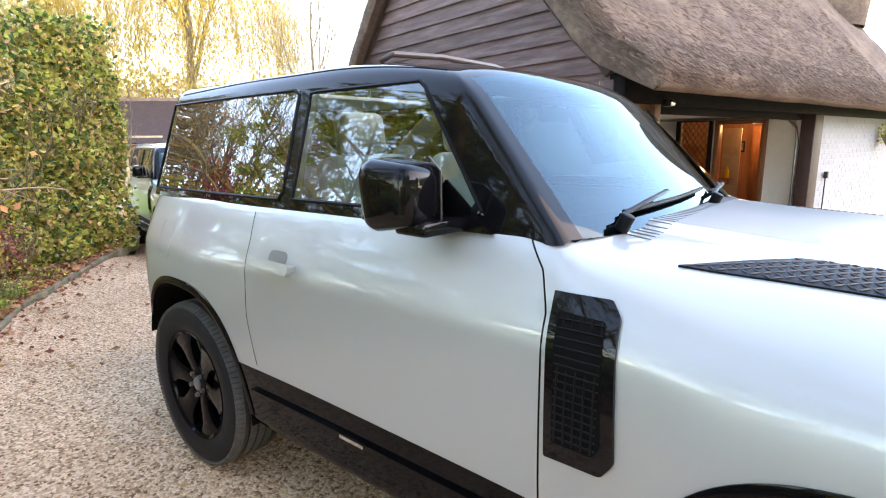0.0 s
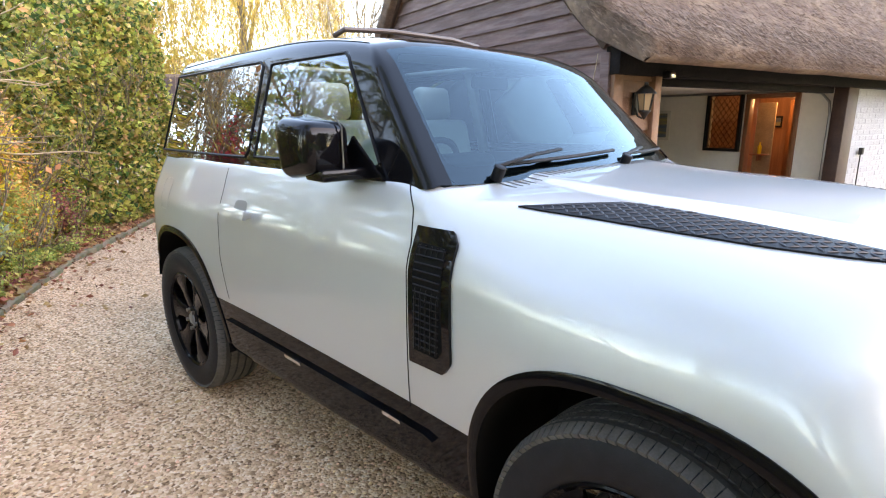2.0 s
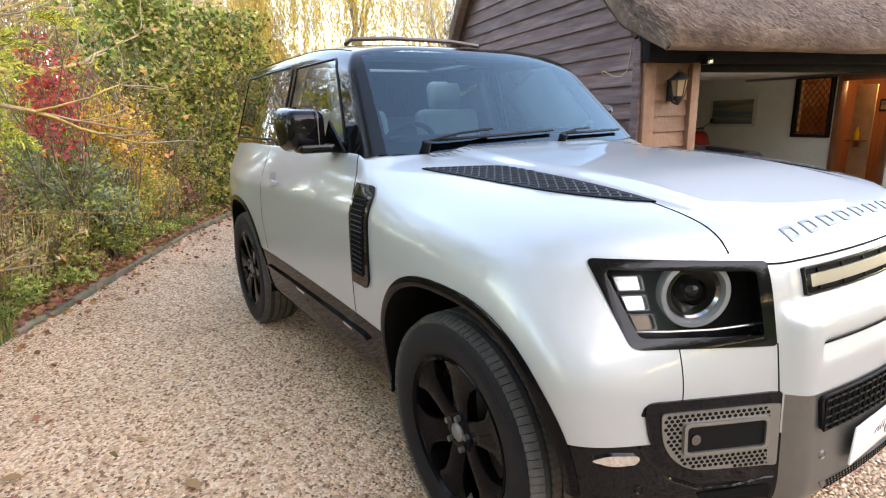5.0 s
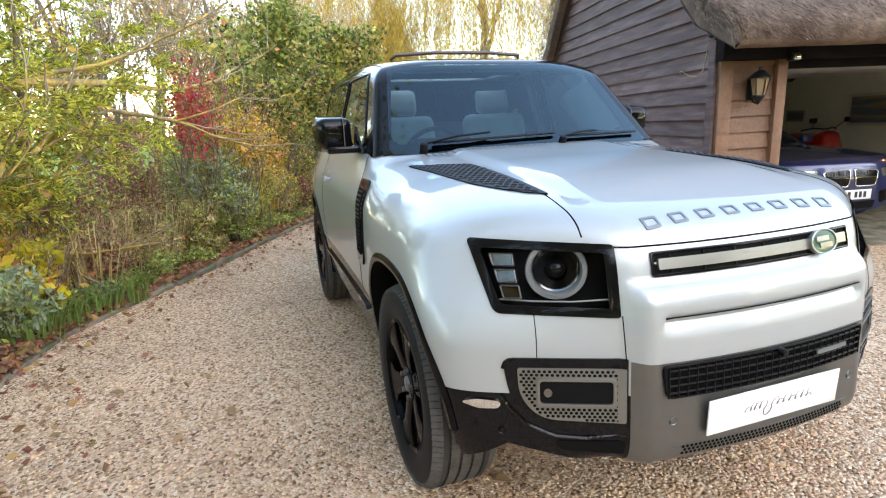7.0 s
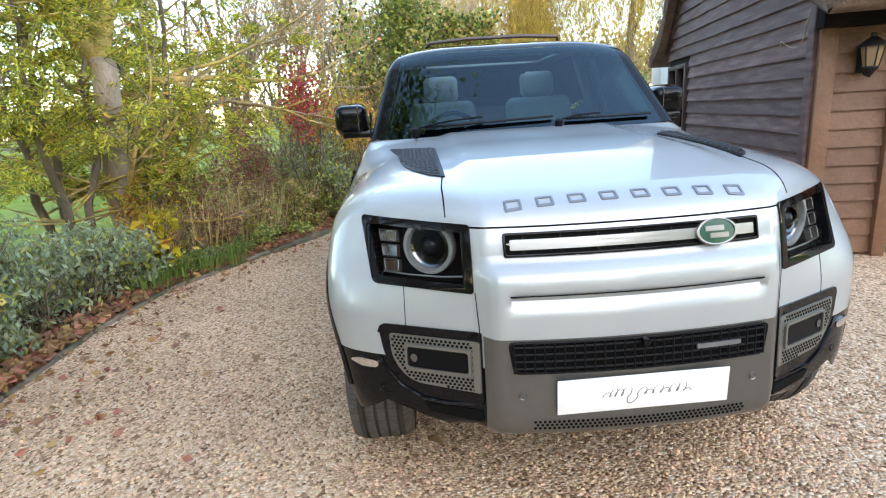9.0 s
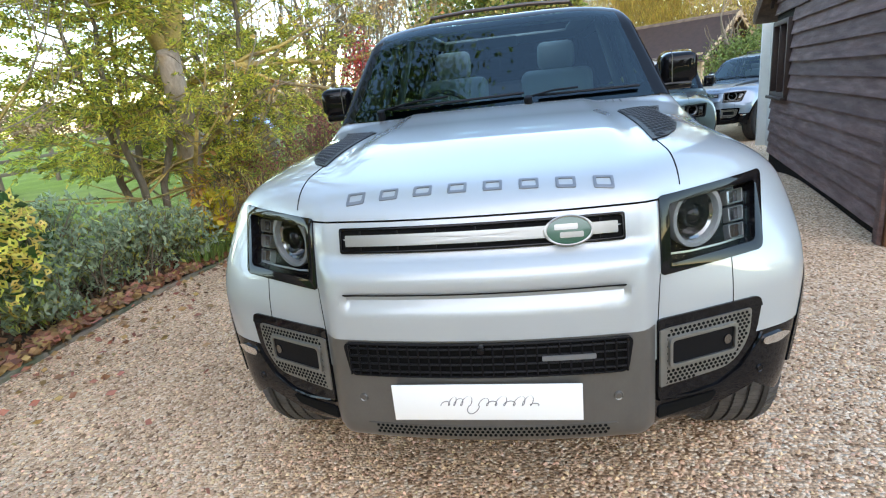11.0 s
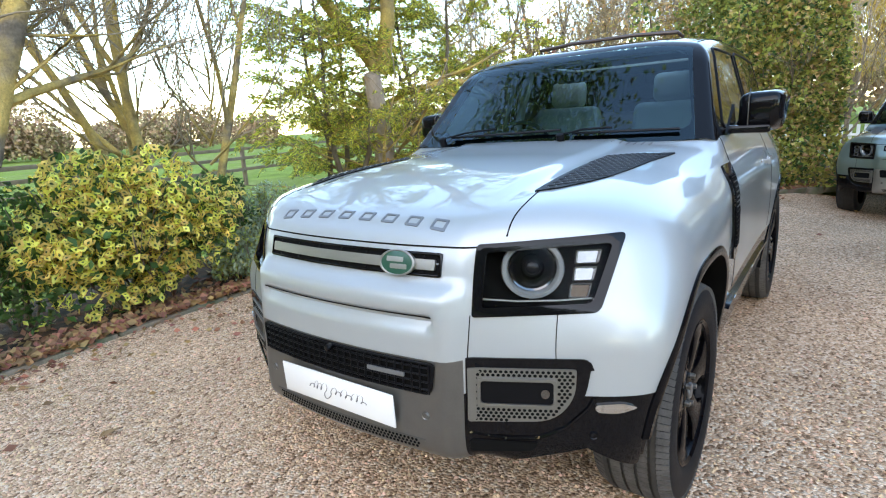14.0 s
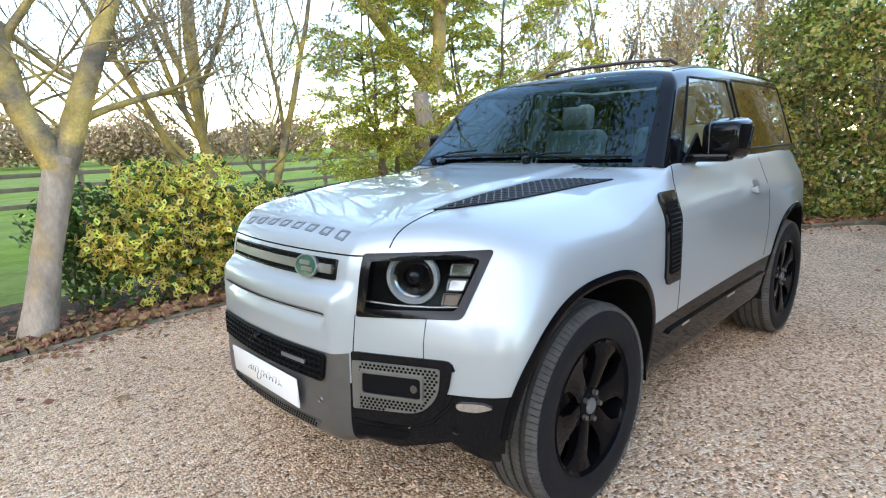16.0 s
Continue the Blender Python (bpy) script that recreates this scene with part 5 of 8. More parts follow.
# ---- ground ----
KERB = [(9.0, -2.5), (5.0, -2.68), (1.5, -2.86), (0.0, -2.98), (-1.4, -3.06), (-2.4, -2.92), (-3.5, -2.36), (-4.6, -1.78), (-6.5, -0.80), (-7.6, 0.0), (-8.6, 0.72), (-9.3, 1.35), (-11.0, 2.0), (-14.0, 2.6), (-22.0, 3.4)]
kerb_line = resample(KERB, 120, False)


def kerb_y(x):
    return float(np.interp(-x, -kerb_line[:, 0], kerb_line[:, 1]))


def uneven(x, y, s=1.0):
    return noise.noise((x * s, y * s, 0.3))


def dip(x, y):
    """The drive falls away gently past the garage."""
    return -0.25 * float(S((-4.5 - x) / 3.0) * S((y - 0.6) / 1.2) * S((x + 18.5) / 4.5))


def ground_sheet():
    xs = np.r_[-700, -300, -140, -80, np.linspace(-50, 40, 46), 80, 160, 400, 700]
    ys = np.r_[-700, -300, -150, -90, np.linspace(-60, 40, 51), 90, 200, 700]
    v = [(x, y, -0.035 + (0.12 * uneven(x, y, 0.06) - 0.02 if y < -6 or x < -24 else -0.01)) for x in xs for y in ys]
    v = [(x, y, z - (0.3 if -19 < x < -3 and 1.5 < y < 16 else 0.0)) for x, y, z in v]
    m = len(ys)
    f = [(i * m + j, (i + 1) * m + j, (i + 1) * m + j + 1, i * m + j + 1) for i in range(len(xs) - 1) for j in range(m - 1)]
    put("ground", mesh_of("ground", v, f, M["grass"], True), None, "green grass field reaching to the horizon", "ground", kind="structure")


def gravel_sheet():
    v, f = [], []
    rows = [0.0, 0.1, 0.25, 0.5, 0.8, 1.2, 1.7, 2.3, 3.0, 3.8, 4.8, 6.0, 8.0, 10.0, 13.0, 16.0]
    xs = np.arange(9.0, -21.9, -0.25)
    for x in xs:
        y0 = kerb_y(x)
        for r in rows:
            v.append((x, y0 + r, 0.010 * uneven(x, y0 + r, 0.9) - 0.004 * (r > 0) + dip(x, y0 + r)))
    m = len(rows)
    for i in range(len(xs) - 1):
        for j in range(m - 1):
            f.append((i * m + j, i * m + j + 1, (i + 1) * m + j + 1, (i + 1) * m + j))
    put("gravel_drive", mesh_of("gravel_drive", v, f, M["gravel"], True), None, "pinkish-buff gravel drive", "drive", kind="structure")


def bed_sheet():
    v, f = [], []
    xs = np.arange(6.0, -13.0, -0.2)
    rows = [0.0, 0.15, 0.4, 0.8, 1.3, 2.0]
    for x in xs:
        y0 = kerb_y(x) - 0.03
        for r in rows:
            v.append((x, y0 - r, 0.02 + 0.03 * min(1, r * 3) * (1 + uneven(x * 3, (y0 - r) * 3)) - (0.1 if r > 1.9 else 0)))
    m = len(rows)
    for i in range(len(xs) - 1):
        for j in range(m - 1):
            f.append((i * m + j, (i + 1) * m + j, (i + 1) * m + j + 1, i * m + j + 1))
    put("planting_bed", mesh_of("planting_bed", v, f, M["soil"], True), None, "dark soil bed with leaf litter", "planting bed", kind="structure")


ground_sheet()
gravel_sheet()
bed_sheet()


def flecks(name, pts, size, mat, flat=0.5, label="", category="", tall=1.0, parent=None, kind="stuff", aspect=0.55, seed=1, jitter=0.5, fold=0.25, up=None, lift=0.0):
    """Many small pointed leaves (two folded faces each) at the given places, as one mesh."""
    rng = np.random.default_rng(seed)
    p = np.asarray(pts, float)
    n = len(p)
    a = rng.normal(size=(n, 3))
    if up is not None:
        a = a * (1 - jitter) * 0.6 + np.asarray(up)
    a[:, 2] *= flat
    a /= np.linalg.norm(a, axis=1)[:, None] + 1e-9
    b = rng.normal(size=(n, 3))
    b -= (b * a).sum(1)[:, None] * a
    b /= np.linalg.norm(b, axis=1)[:, None] + 1e-9
    c = np.cross(a, b)
    L = size * (1 - jitter / 2 + jitter * rng.random(n))[:, None]
    w = L * aspect / 2
    p = p + c * lift
    q0 = p - a * L * 0.5
    q1 = p + b * w + c * w * fold
    q2 = p + a * L * 0.5
    q3 = p - b * w + c * w * fold
    v = np.stack([q0, q1, q2, q3], 1).reshape(-1, 3)
    k = np.arange(n) * 4
    f = np.concatenate([np.stack([k, k + 1, k + 2], 1), np.stack([k, k + 2, k + 3], 1)])
    me = bpy.data.meshes.new(name)
    me.from_pydata(v.tolist(), [], f.tolist())
    me.materials.append(mat)
    return put(name, me, parent, label, category, kind=kind)


def gravel_stones():
    """Loose stones on the drive near the camera's way, as one mesh of low rounded lumps."""
    rng = np.random.default_rng(4)
    pts = []
    while len(pts) < 34000:
        x, y = rng.uniform(-6.0, 2.6), rng.uniform(-3.1, 2.6)
        near = min(math.hypot(x - 0.5, y + 1.9), math.hypot(x - 1.9, y - 0.2))
        if y > kerb_y(x) + 0.01 and rng.random() < min(1.0, 2.2 / (near + 0.6) ** 1.3):
            pts.append((x, y))
    p = np.array(pts)
    n = len(p)
    base = np.array([(1, 0, 0), (0.3, 0.95, 0), (-0.8, 0.6, 0), (-0.8, -0.6, 0), (0.3, -0.95, 0), (0.1, 0, 0.8)], float)
    r = rng.uniform(0.0045, 0.0105, n)[:, None, None]
    ang = rng.uniform(0, 6.28, n)
    shape = base[None] * (1 + rng.uniform(-0.3, 0.3, (n, 6, 1)))
    x = shape[:, :, 0] * np.cos(ang)[:, None] - shape[:, :, 1] * np.sin(ang)[:, None]
    y = shape[:, :, 0] * np.sin(ang)[:, None] + shape[:, :, 1] * np.cos(ang)[:, None]
    v = np.stack([x, y, shape[:, :, 2]], 2) * r
    v[:, :, 0] += p[:, 0][:, None]
    v[:, :, 1] += p[:, 1][:, None]
    v[:, :, 2] += np.array([0.010 * uneven(a, b, 0.9) + dip(a, b) for a, b in pts])[:, None] - 0.003
    k = (np.arange(n) * 6)[:, None]
    f = np.concatenate([np.concatenate([k + i, k + (i + 1) % 5, k + 5], 1) for i in range(5)])
    me = bpy.data.meshes.new("gravel_stones")
    me.from_pydata(v.reshape(-1, 3).tolist(), [], f.tolist())
    me.materials.append(M["stone"])
    put("gravel_stones", me, None, "loose buff and grey gravel stones on the drive", "gravel", kind="stuff")


gravel_stones()


def litter():
    rng = np.random.default_rng(9)
    pts = []
    for _ in range(5200):
        x = rng.uniform(-9, 3.5)
        pts.append((x, kerb_y(x) - rng.exponential(0.22) + 0.04, 0.05 + 0.03 * rng.random()))
    flecks("leaf_litter", pts, 0.075, M["dry_leaf"], 0.3, "brown and russet fallen leaves on the bed", "fallen leaves", seed=2, aspect=0.7)
    pts = []
    for _ in range(760):
        x = rng.uniform(-8, 3.0)
        pts.append((x, kerb_y(x) + rng.exponential(0.32) + 0.02, 0.016))
    flecks("fallen_leaves", pts, 0.055, M["dry_leaf"], 0.12, "russet fallen leaves on gravel", "fallen leaves", seed=3, aspect=0.6)
    for x, y, a in ((-0.82, -1.67, 20), (-1.31, -2.29, 60), (1.04, -1.5, 10), (0.21, -0.63, 40)):
        bm = bmesh.new()
        rib = [(-0.05, 0, 0.004), (-0.015, 0.024, 0.014), (0.02, 0.02, 0.012), (0.055, 0, 0.006), (0.02, -0.022, 0.016), (-0.015, -0.026, 0.010)]
        bm.faces.new([bm.verts.new(c) for c in rib])
        lf = part("dead_leaf", bm, M["dry_leaf"], None, smooth=False)
        lf.matrix_basis = pose(x, y, 0.012, 0, 0, a)
        tagged(lf, "curled brown dead leaf on gravel", "leaf", "dead leaves")


litter()


def edging():
    k = thing("kerb", "weathered timber and stone edging beside the gravel", "edging", kind="structure")
    fine = resample(KERB, 900, False)
    d = np.r_[0, np.cumsum(np.linalg.norm(np.diff(fine, axis=0), axis=1))]
    at = lambda s: np.array([np.interp(s, d, fine[:, 0]), np.interp(s, d, fine[:, 1])])
    s = 2.0
    rng = random.Random(5)
    board = stone = None
    while s < 21.5:
        p0 = at(s)
        timber = p0[0] > -3.2
        L = 0.95 if timber else rng.uniform(0.22, 0.42)
        p1 = at(s + L - 0.012)
        m, e = (p0 + p1) / 2, p1 - p0
        if timber:
            bm = box(float(np.linalg.norm(e)), 0.055, 0.11, 0.008, (0, 0, 0))
            nm = "edging_board"
        else:
            bm = box(float(np.linalg.norm(e)), rng.uniform(0.10, 0.16), 0.12, 0.02, (0, 0, 0))
            for v in bm.verts:
                v.co += Vector((rng.uniform(-1, 1), rng.uniform(-1, 1), rng.uniform(-1, 1))) * 0.008
            nm = "edging_stone"
        ob = part(nm, bm, M["kerb"], k)
        ob.matrix_basis = pose(m[0], m[1], (-0.022 if timber else -0.012) + rng.uniform(-0.008, 0.008), rng.uniform(-3, 3), 0, math.degrees(math.atan2(e[1], e[0])))
        s += L
    # paving slab where the path leaves the drive
    sl = part("paving_slab", box(1.0, 0.75, 0.06, 0.01), M["kerb"], None)
    sl.matrix_basis = pose(-7.0, -1.05, 0.03, 0, 0, 30)
    tagged(sl, "worn stone paving slab beside the drive", "slab", kind="structure")


edging()

# ---- thatched garage ----
GAR = pose(-2.05, 2.68, 0, 0, 0, -12)
WIDE, EAVE, APEX = 4.70, 2.10, 4.75


def placed(ob):
    ob.matrix_basis = GAR
    return ob


def gable_top(x):
    return EAVE + (APEX - EAVE) * (1 - abs(x + WIDE / 2) / (WIDE / 2))


def garage():
    wall = placed(thing("wall_gable", "dark weatherboarded gable wall of the garage", "wall", kind="structure"))
    bm = bmesh.new()
    win = (-4.50, -3.60, 0.93, 1.84)
    # backing wall with the window opening
    for x0, x1, z0, z1 in ((-WIDE, win[0], -0.35, EAVE), (win[1], -0.03, -0.35, EAVE), (win[0], win[1], -0.35, win[2]), (win[0], win[1], win[3], EAVE)):
        box(x1 - x0, 0.14, z1 - z0, 0, ((x0 + x1) / 2, 0.09, (z0 + z1) / 2), (0, 0, 0), bm)
    prism([(-WIDE, EAVE), (0, EAVE), (-WIDE / 2, APEX)], 0.14, Matrix(((1, 0, 0, 0), (0, 0, 1, 0.02), (0, 1, 0, 0), (0, 0, 0, 1))), bm)
    part("wall_core", bm, M["beam"], wall, smooth=False)
    rng = random.Random(11)
    z, k = 0.08, 0
    while z < APEX - 0.1:
        step = rng.uniform(0.148, 0.166)
        top = z + step
        half = WIDE / 2 if top < EAVE else (APEX - top) / (APEX - EAVE) * WIDE / 2
        half2 = WIDE / 2 if z < EAVE else (APEX - z) / (APEX - EAVE) * WIDE / 2
        spans = [(-WIDE / 2 - half2 + 0.03, -WIDE / 2 + half2 - 0.03)]
        if z < win[3] and top > win[2]:
            spans = [(spans[0][0], win[0] - 0.05), (win[1] + 0.05, spans[0][1])]
        for a, b in spans:
            if b - a < 0.15:
                continue
            seg = 10
            own = bmesh.new()
            lo, hi = [], []
            for j in range(seg + 1):
                x = a + (b - a) * j / seg
                wob = 0.006 * noise.noise((x * 1.3, k * 3.1, 0))
                xt = min(max(x, -WIDE / 2 - half + 0.03), -WIDE / 2 + half - 0.03)
                bow = 0.004 * noise.noise((x * 2.1, k * 1.7, 4))
                lo.append([own.verts.new(q) for q in ((x, -0.026 + bow, z + wob), (x, -0.004 + bow, z + wob))])
                hi.append([own.verts.new(q) for q in ((xt, 0.004, top + 0.012 + wob), (xt, 0.012, top + 0.012 + wob))])
            for j in range(seg):
                own.faces.new((lo[j][0], lo[j + 1][0], hi[j + 1][0], hi[j][0]))
                own.faces.new((lo[j][1], lo[j + 1][1], lo[j + 1][0], lo[j][0]))
            for j in (0, seg):
                own.faces.new((lo[j][0], hi[j][0], hi[j][1], lo[j][1]))
            bmesh.ops.recalc_face_normals(own, faces=own.faces)
            part("board", own, M["board"], wall, smooth=False)
        z = top
        k += 1
    # window in the gable wall
    w = placed(thing("window_1", "small dark-framed window in the weatherboarded wall", "window", kind="structure"))
    cx, cz = (win[0] + win[1]) / 2, (win[2] + win[3]) / 2
    for nm, sx, sz, x, zz in (("frame_side", 0.06, 0.97, win[0], cz), ("frame_side", 0.06, 0.97, win[1], cz), ("frame_rail", 0.9, 0.06, cx, win[2]), ("frame_rail", 0.9, 0.06, cx, win[3]), ("mullion", 0.035, 0.88, cx, cz)):
        part(nm, box(sx, 0.09, sz, 0.006, (x, -0.015, zz)), M["post_dark"], w)
    part("sill", box(1.04, 0.12, 0.035, 0.006, (cx, -0.04, win[2] - 0.045)), M["post_dark"], w)
    for s in (-1, 1):
        part("pane", box(0.40, 0.005, 0.84, 0, (cx + s * 0.22, 0.03, cz)), M["window_pane"], w)
    # corner posts and boarded panel beside the opening
    pn = placed(thing("wall_front", "brown boarded pier beside the open garage", "wall", kind="structure"))
    part("pier_core", box(0.13, 0.60, EAVE - 0.2, 0, (-0.085, 0.30, (EAVE - 0.2) / 2)), M["board_warm"], pn)
    part("corner_post", box(0.10, 0.13, EAVE - 0.18, 0.008, (-0.01, 0.04, (EAVE - 0.18) / 2)), M["board_warm"], pn)
    part("corner_board", box(0.10, 0.035, EAVE - 0.06, 0.006, (-0.05, -0.045, (EAVE - 0.06) / 2)), M["board"], pn)
    part("opening_post", box(0.12, 0.10, EAVE - 0.24, 0.008, (0.0, 0.575, (EAVE - 0.24) / 2)), M["board_warm"], pn)
    z = 0.03
    while z < 1.84:
        own = bmesh.new()
        vs = [own.verts.new(q) for q in ((0.016, 0.10, z), (0.016, 0.53, z + rng.uniform(-0.003, 0.003)), (-0.012, 0.53, z + 0.165), (-0.012, 0.10, z + 0.165), (-0.020, 0.10, z), (-0.020, 0.53, z))]
        own.faces.new((vs[0], vs[1], vs[2], vs[3]))
        own.faces.new((vs[0], vs[4], vs[5], vs[1]))
        part("board", own, M["board_warm"], pn, smooth=False)
        z += 0.148
    # beam over the opening, far post, white brick wall
    bt = placed(thing("beam", "black-stained beam under the thatch eaves", "beam", kind="structure"))
    part("lintel", box(0.16, 9.2, 0.24, 0.012, (0.03, 4.55, EAVE - 0.13)), M["beam"], bt)
    part("door_track", box(0.10, 3.95, 0.10, 0.01, (-0.14, 2.6, EAVE - 0.27)), M["beam"], bt)
    fp = placed(thing("post", "dark brown post at the garage opening", "post", kind="structure"))
    part("far_post", box(0.18, 0.32, EAVE - 0.22, 0.01, (-0.03, 4.80, (EAVE - 0.22) / 2)), M["post_dark"], fp)
    bw = placed(thing("wall_brick", "white painted brick wall", "wall", kind="structure"))
    part("core", box(0.228, 4.3, EAVE - 0.2, 0, (-0.13, 7.11, (EAVE - 0.2) / 2)), M["white_brick"], bw)
    me = None
    for r in range(24):
        for c in range(20):
            y = 4.97 + 0.215 * c + (0.108 if r % 2 else 0)
            if y + 0.2 > 9.25 or 0.04 + 0.078 * r > EAVE - 0.28:
                continue
            if me is None:
                b = box(0.03, 0.205, 0.068, 0.006, seg=1)
                me = bpy.data.meshes.new("brick")
                b.to_mesh(me)
                b.free()
                me.materials.append(M["white_brick"])
            if y < 8.3 and r > 2:
                put("brick", me, bw, at=pose(-0.028 + rng.uniform(-0.003, 0.003), y + 0.1, 0.075 + 0.078 * r, rng.uniform(-0.6, 0.6), 0, rng.uniform(-0.8, 0.8)))
    box_ = placed(thing("wall_box", "small dark switch box on the white brick wall", "switch box"))
    part("case", box(0.05, 0.07, 0.10, 0.008, (0.03, 5.42, 0.98)), M["iron"], box_)
    part("conduit", tube([(0.025, 5.42, 0.94), (0.025, 5.42, 0.5), (0.025, 5.38, 0.1)], 0.008, 6), M["plastic"], box_)
    # inside: floor, walls, ceiling
    fl = placed(part("floor", box(6.0, 4.6, 0.02, 0, (-3.05, 2.55, 0.0)), M["kerb"], None))
    tagged(fl, "grey concrete garage floor", "floor", kind="structure")
    cl = placed(part("ceiling", box(6.0, 4.75, 0.04, 0, (-3.1, 2.6, 1.98)), M["white_wall"], None))
    tagged(cl, "white garage ceiling", "ceiling", kind="structure")
    for nm, sx, sy, x, y in (("wall_back", 0.1, 4.9, -6.1, 2.5), ("wall_near", 5.9, 0.06, -3.1, 0.21)):
        b = placed(part(nm, box(sx, sy, 1.97, 0, (x, y, 0.985)), M["white_wall"], None))
        tagged(b, "white plastered garage wall", "wall", kind="structure")
    sw = placed(thing("wall_side", "white plastered wall with door and leaded window", "wall", kind="structure"))
    d0, d1, w0, w1, wz0, wz1 = -1.46, -0.66, -2.08, -1.52, 0.95, 1.84
    bm = bmesh.new()
    for x0, x1, z0, z1 in ((-6.1, w0, 0, 1.97), (w0, w1, 0, wz0), (w0, w1, wz1, 1.97), (w1, d0, 0, 1.97), (d0, d1, 1.82, 1.97), (d1, -0.12, 0, 1.97)):
        box(x1 - x0, 0.12, z1 - z0, 0, ((x0 + x1) / 2, 5.01, (z0 + z1) / 2), (0, 0, 0), bm)
    part("plaster", bm, M["white_wall"], sw, smooth=False)
    dr = placed(thing("door_1", "red-brown wooden doorway standing open to a lit room", "door", kind="structure"))
    for nm, sx, sz, x, z in (("jamb", 0.07, 1.82, d0 + 0.035, 0.91), ("jamb", 0.07, 1.82, d1 - 0.035, 0.91), ("head", 0.80, 0.08, (d0 + d1) / 2, 1.80)):
        part(nm, box(sx, 0.14, sz, 0.008, (x, 4.99, z)), M["door_wood"], dr)
    leaf = part("leaf", box(0.05, 0.70, 1.74, 0.008, (d1 - 0.12, 5.42, 0.90)), M["door_wood"], dr)
    part("door_handle", tube([(d1 - 0.16, 5.70, 0.95), (d1 - 0.20, 5.70, 0.95), (d1 - 0.20, 5.60, 0.95)], 0.01, 6), M["chrome"], leaf)
    rm = placed(thing("wall_room", "warm timber-lined room behind the door", "wall", kind="structure"))
    part("back", box(1.8, 0.06, 2.1, 0, (-1.2, 6.6, 1.0)), M["lit_room"], rm)
    part("side", box(0.06, 1.6, 2.1, 0, (-2.15, 5.85, 1.0)), M["lit_room"], rm)
    part("side", box(0.06, 1.6, 2.1, 0, (-0.3, 5.85, 1.0)), M["lit_room"], rm)
    part("top", box(2.0, 1.7, 0.05, 0, (-1.2, 5.9, 2.05)), M["white_wall"], rm)
    lp = placed(thing("ceiling_lamp", "small warm ceiling lamp in the timber-lined room", "lamp"))
    part("globe", lathe([(0.0, 1.86), (0.05, 1.88), (0.075, 1.93), (0.06, 1.98), (0.03, 2.0)], 20, at=(-1.15, 5.75, 0)), M["lamp_globe"], lp)
    glow = bpy.data.lights.new("room_lamp", "POINT")
    glow.energy, glow.color, glow.shadow_soft_size = 0.9, (1.0, 0.62, 0.34), 0.08
    gl = new("room_lamp", glow)
    gl.matrix_basis = GAR @ pose(-1.15, 5.75, 1.80)
    sh = placed(thing("wall_shelf", "wooden shelf with a yellow bottle", "shelf"))
    part("plank", box(0.26, 0.14, 0.025, 0.004, (-1.50, 5.6, 0.855)), M["door_wood"], sh)
    part("bracket", box(0.03, 0.12, 0.10, 0.004, (-1.50, 5.6, 0.80)), M["door_wood"], sh)
    part("back_board", box(0.30, 0.025, 1.7, 0.004, (-1.50, 5.69, 0.86)), M["oak"], sh)
    bo = placed(part("bottle", lathe([(0.0, 0.868), (0.03, 0.868), (0.032, 0.99), (0.012, 1.02), (0.012, 1.06), (0.0, 1.06)], 16, at=(-1.50, 5.59, 0)), M["yellow"], None))
    tagged(bo, "yellow plastic bottle on the shelf", "bottle")
    pc = placed(thing("picture_frame", "small dark framed picture on the room wall", "picture"))
    part("frame", box(0.15, 0.02, 0.20, 0.004, (-1.72, 6.55, 1.39)), M["iron"], pc)
    part("print", box(0.10, 0.006, 0.14, 0, (-1.72, 6.537, 1.39)), M["painting"], pc)
    cb = placed(thing("coat_cupboard", "red-brown wooden cupboard in the timber-lined room", "cupboard"))
    part("body", box(0.34, 0.4, 1.75, 0.008, (-1.20, 6.36, 0.875)), M["door_wood"], cb)
    part("door", box(0.28, 0.02, 1.55, 0.006, (-1.20, 6.15, 0.90)), M["door_wood"], cb)
    wn2 = placed(thing("window_2", "black-framed leaded window inside the garage", "window", kind="structure"))
    cx, cz = (w0 + w1) / 2, (wz0 + wz1) / 2
    for nm, sx, sz, x, z in (("frame_side", 0.05, 0.94, w0, cz), ("frame_side", 0.05, 0.94, w1, cz), ("frame_rail", 0.6, 0.05, cx, wz0), ("frame_rail", 0.6, 0.05, cx, wz1)):
        part(nm, box(sx, 0.08, sz, 0.006, (x, 4.93, z)), M["iron"], wn2)
    part("pane", box(0.52, 0.006, 0.86, 0, (cx, 4.96, cz)), M["window_pane"], wn2)
    lead = bmesh.new()
    for k in range(-4, 9):
        for sgn in (-1, 1):
            pts = []
            for t in np.linspace(0, 1, 30):
                x, z = w0 + 0.03 + t * 0.50, wz0 + 0.125 * k + sgn * t * 0.66 + (0.33 if sgn < 0 else 0)
                if wz0 < z < wz1:
                    pts.append((x, 4.952, z))
            if len(pts) > 3:
                tube([pts[0], pts[-1]], 0.0045, 4, lead)
    part("lead_lattice", lead, M["iron"], wn2, kind="stuff")
    # pictures
    for x0, x1, z0, z1, nm in ((-3.78, -2.80, 1.08, 1.60, "large landscape picture with pale mount on the garage wall"), (-5.2, -4.72, 1.14, 1.38, "small framed picture on the garage wall")):
        pc = placed(thing("picture_frame", nm, "picture"))
        part("mount", box(x1 - x0, 0.02, z1 - z0, 0.003, ((x0 + x1) / 2, 4.935, (z0 + z1) / 2)), M["mount"], pc)
        part("print", box((x1 - x0) * 0.88, 0.006, (z1 - z0) * 0.82, 0, ((x0 + x1) / 2, 4.923, (z0 + z1) / 2)), M["painting"], pc)
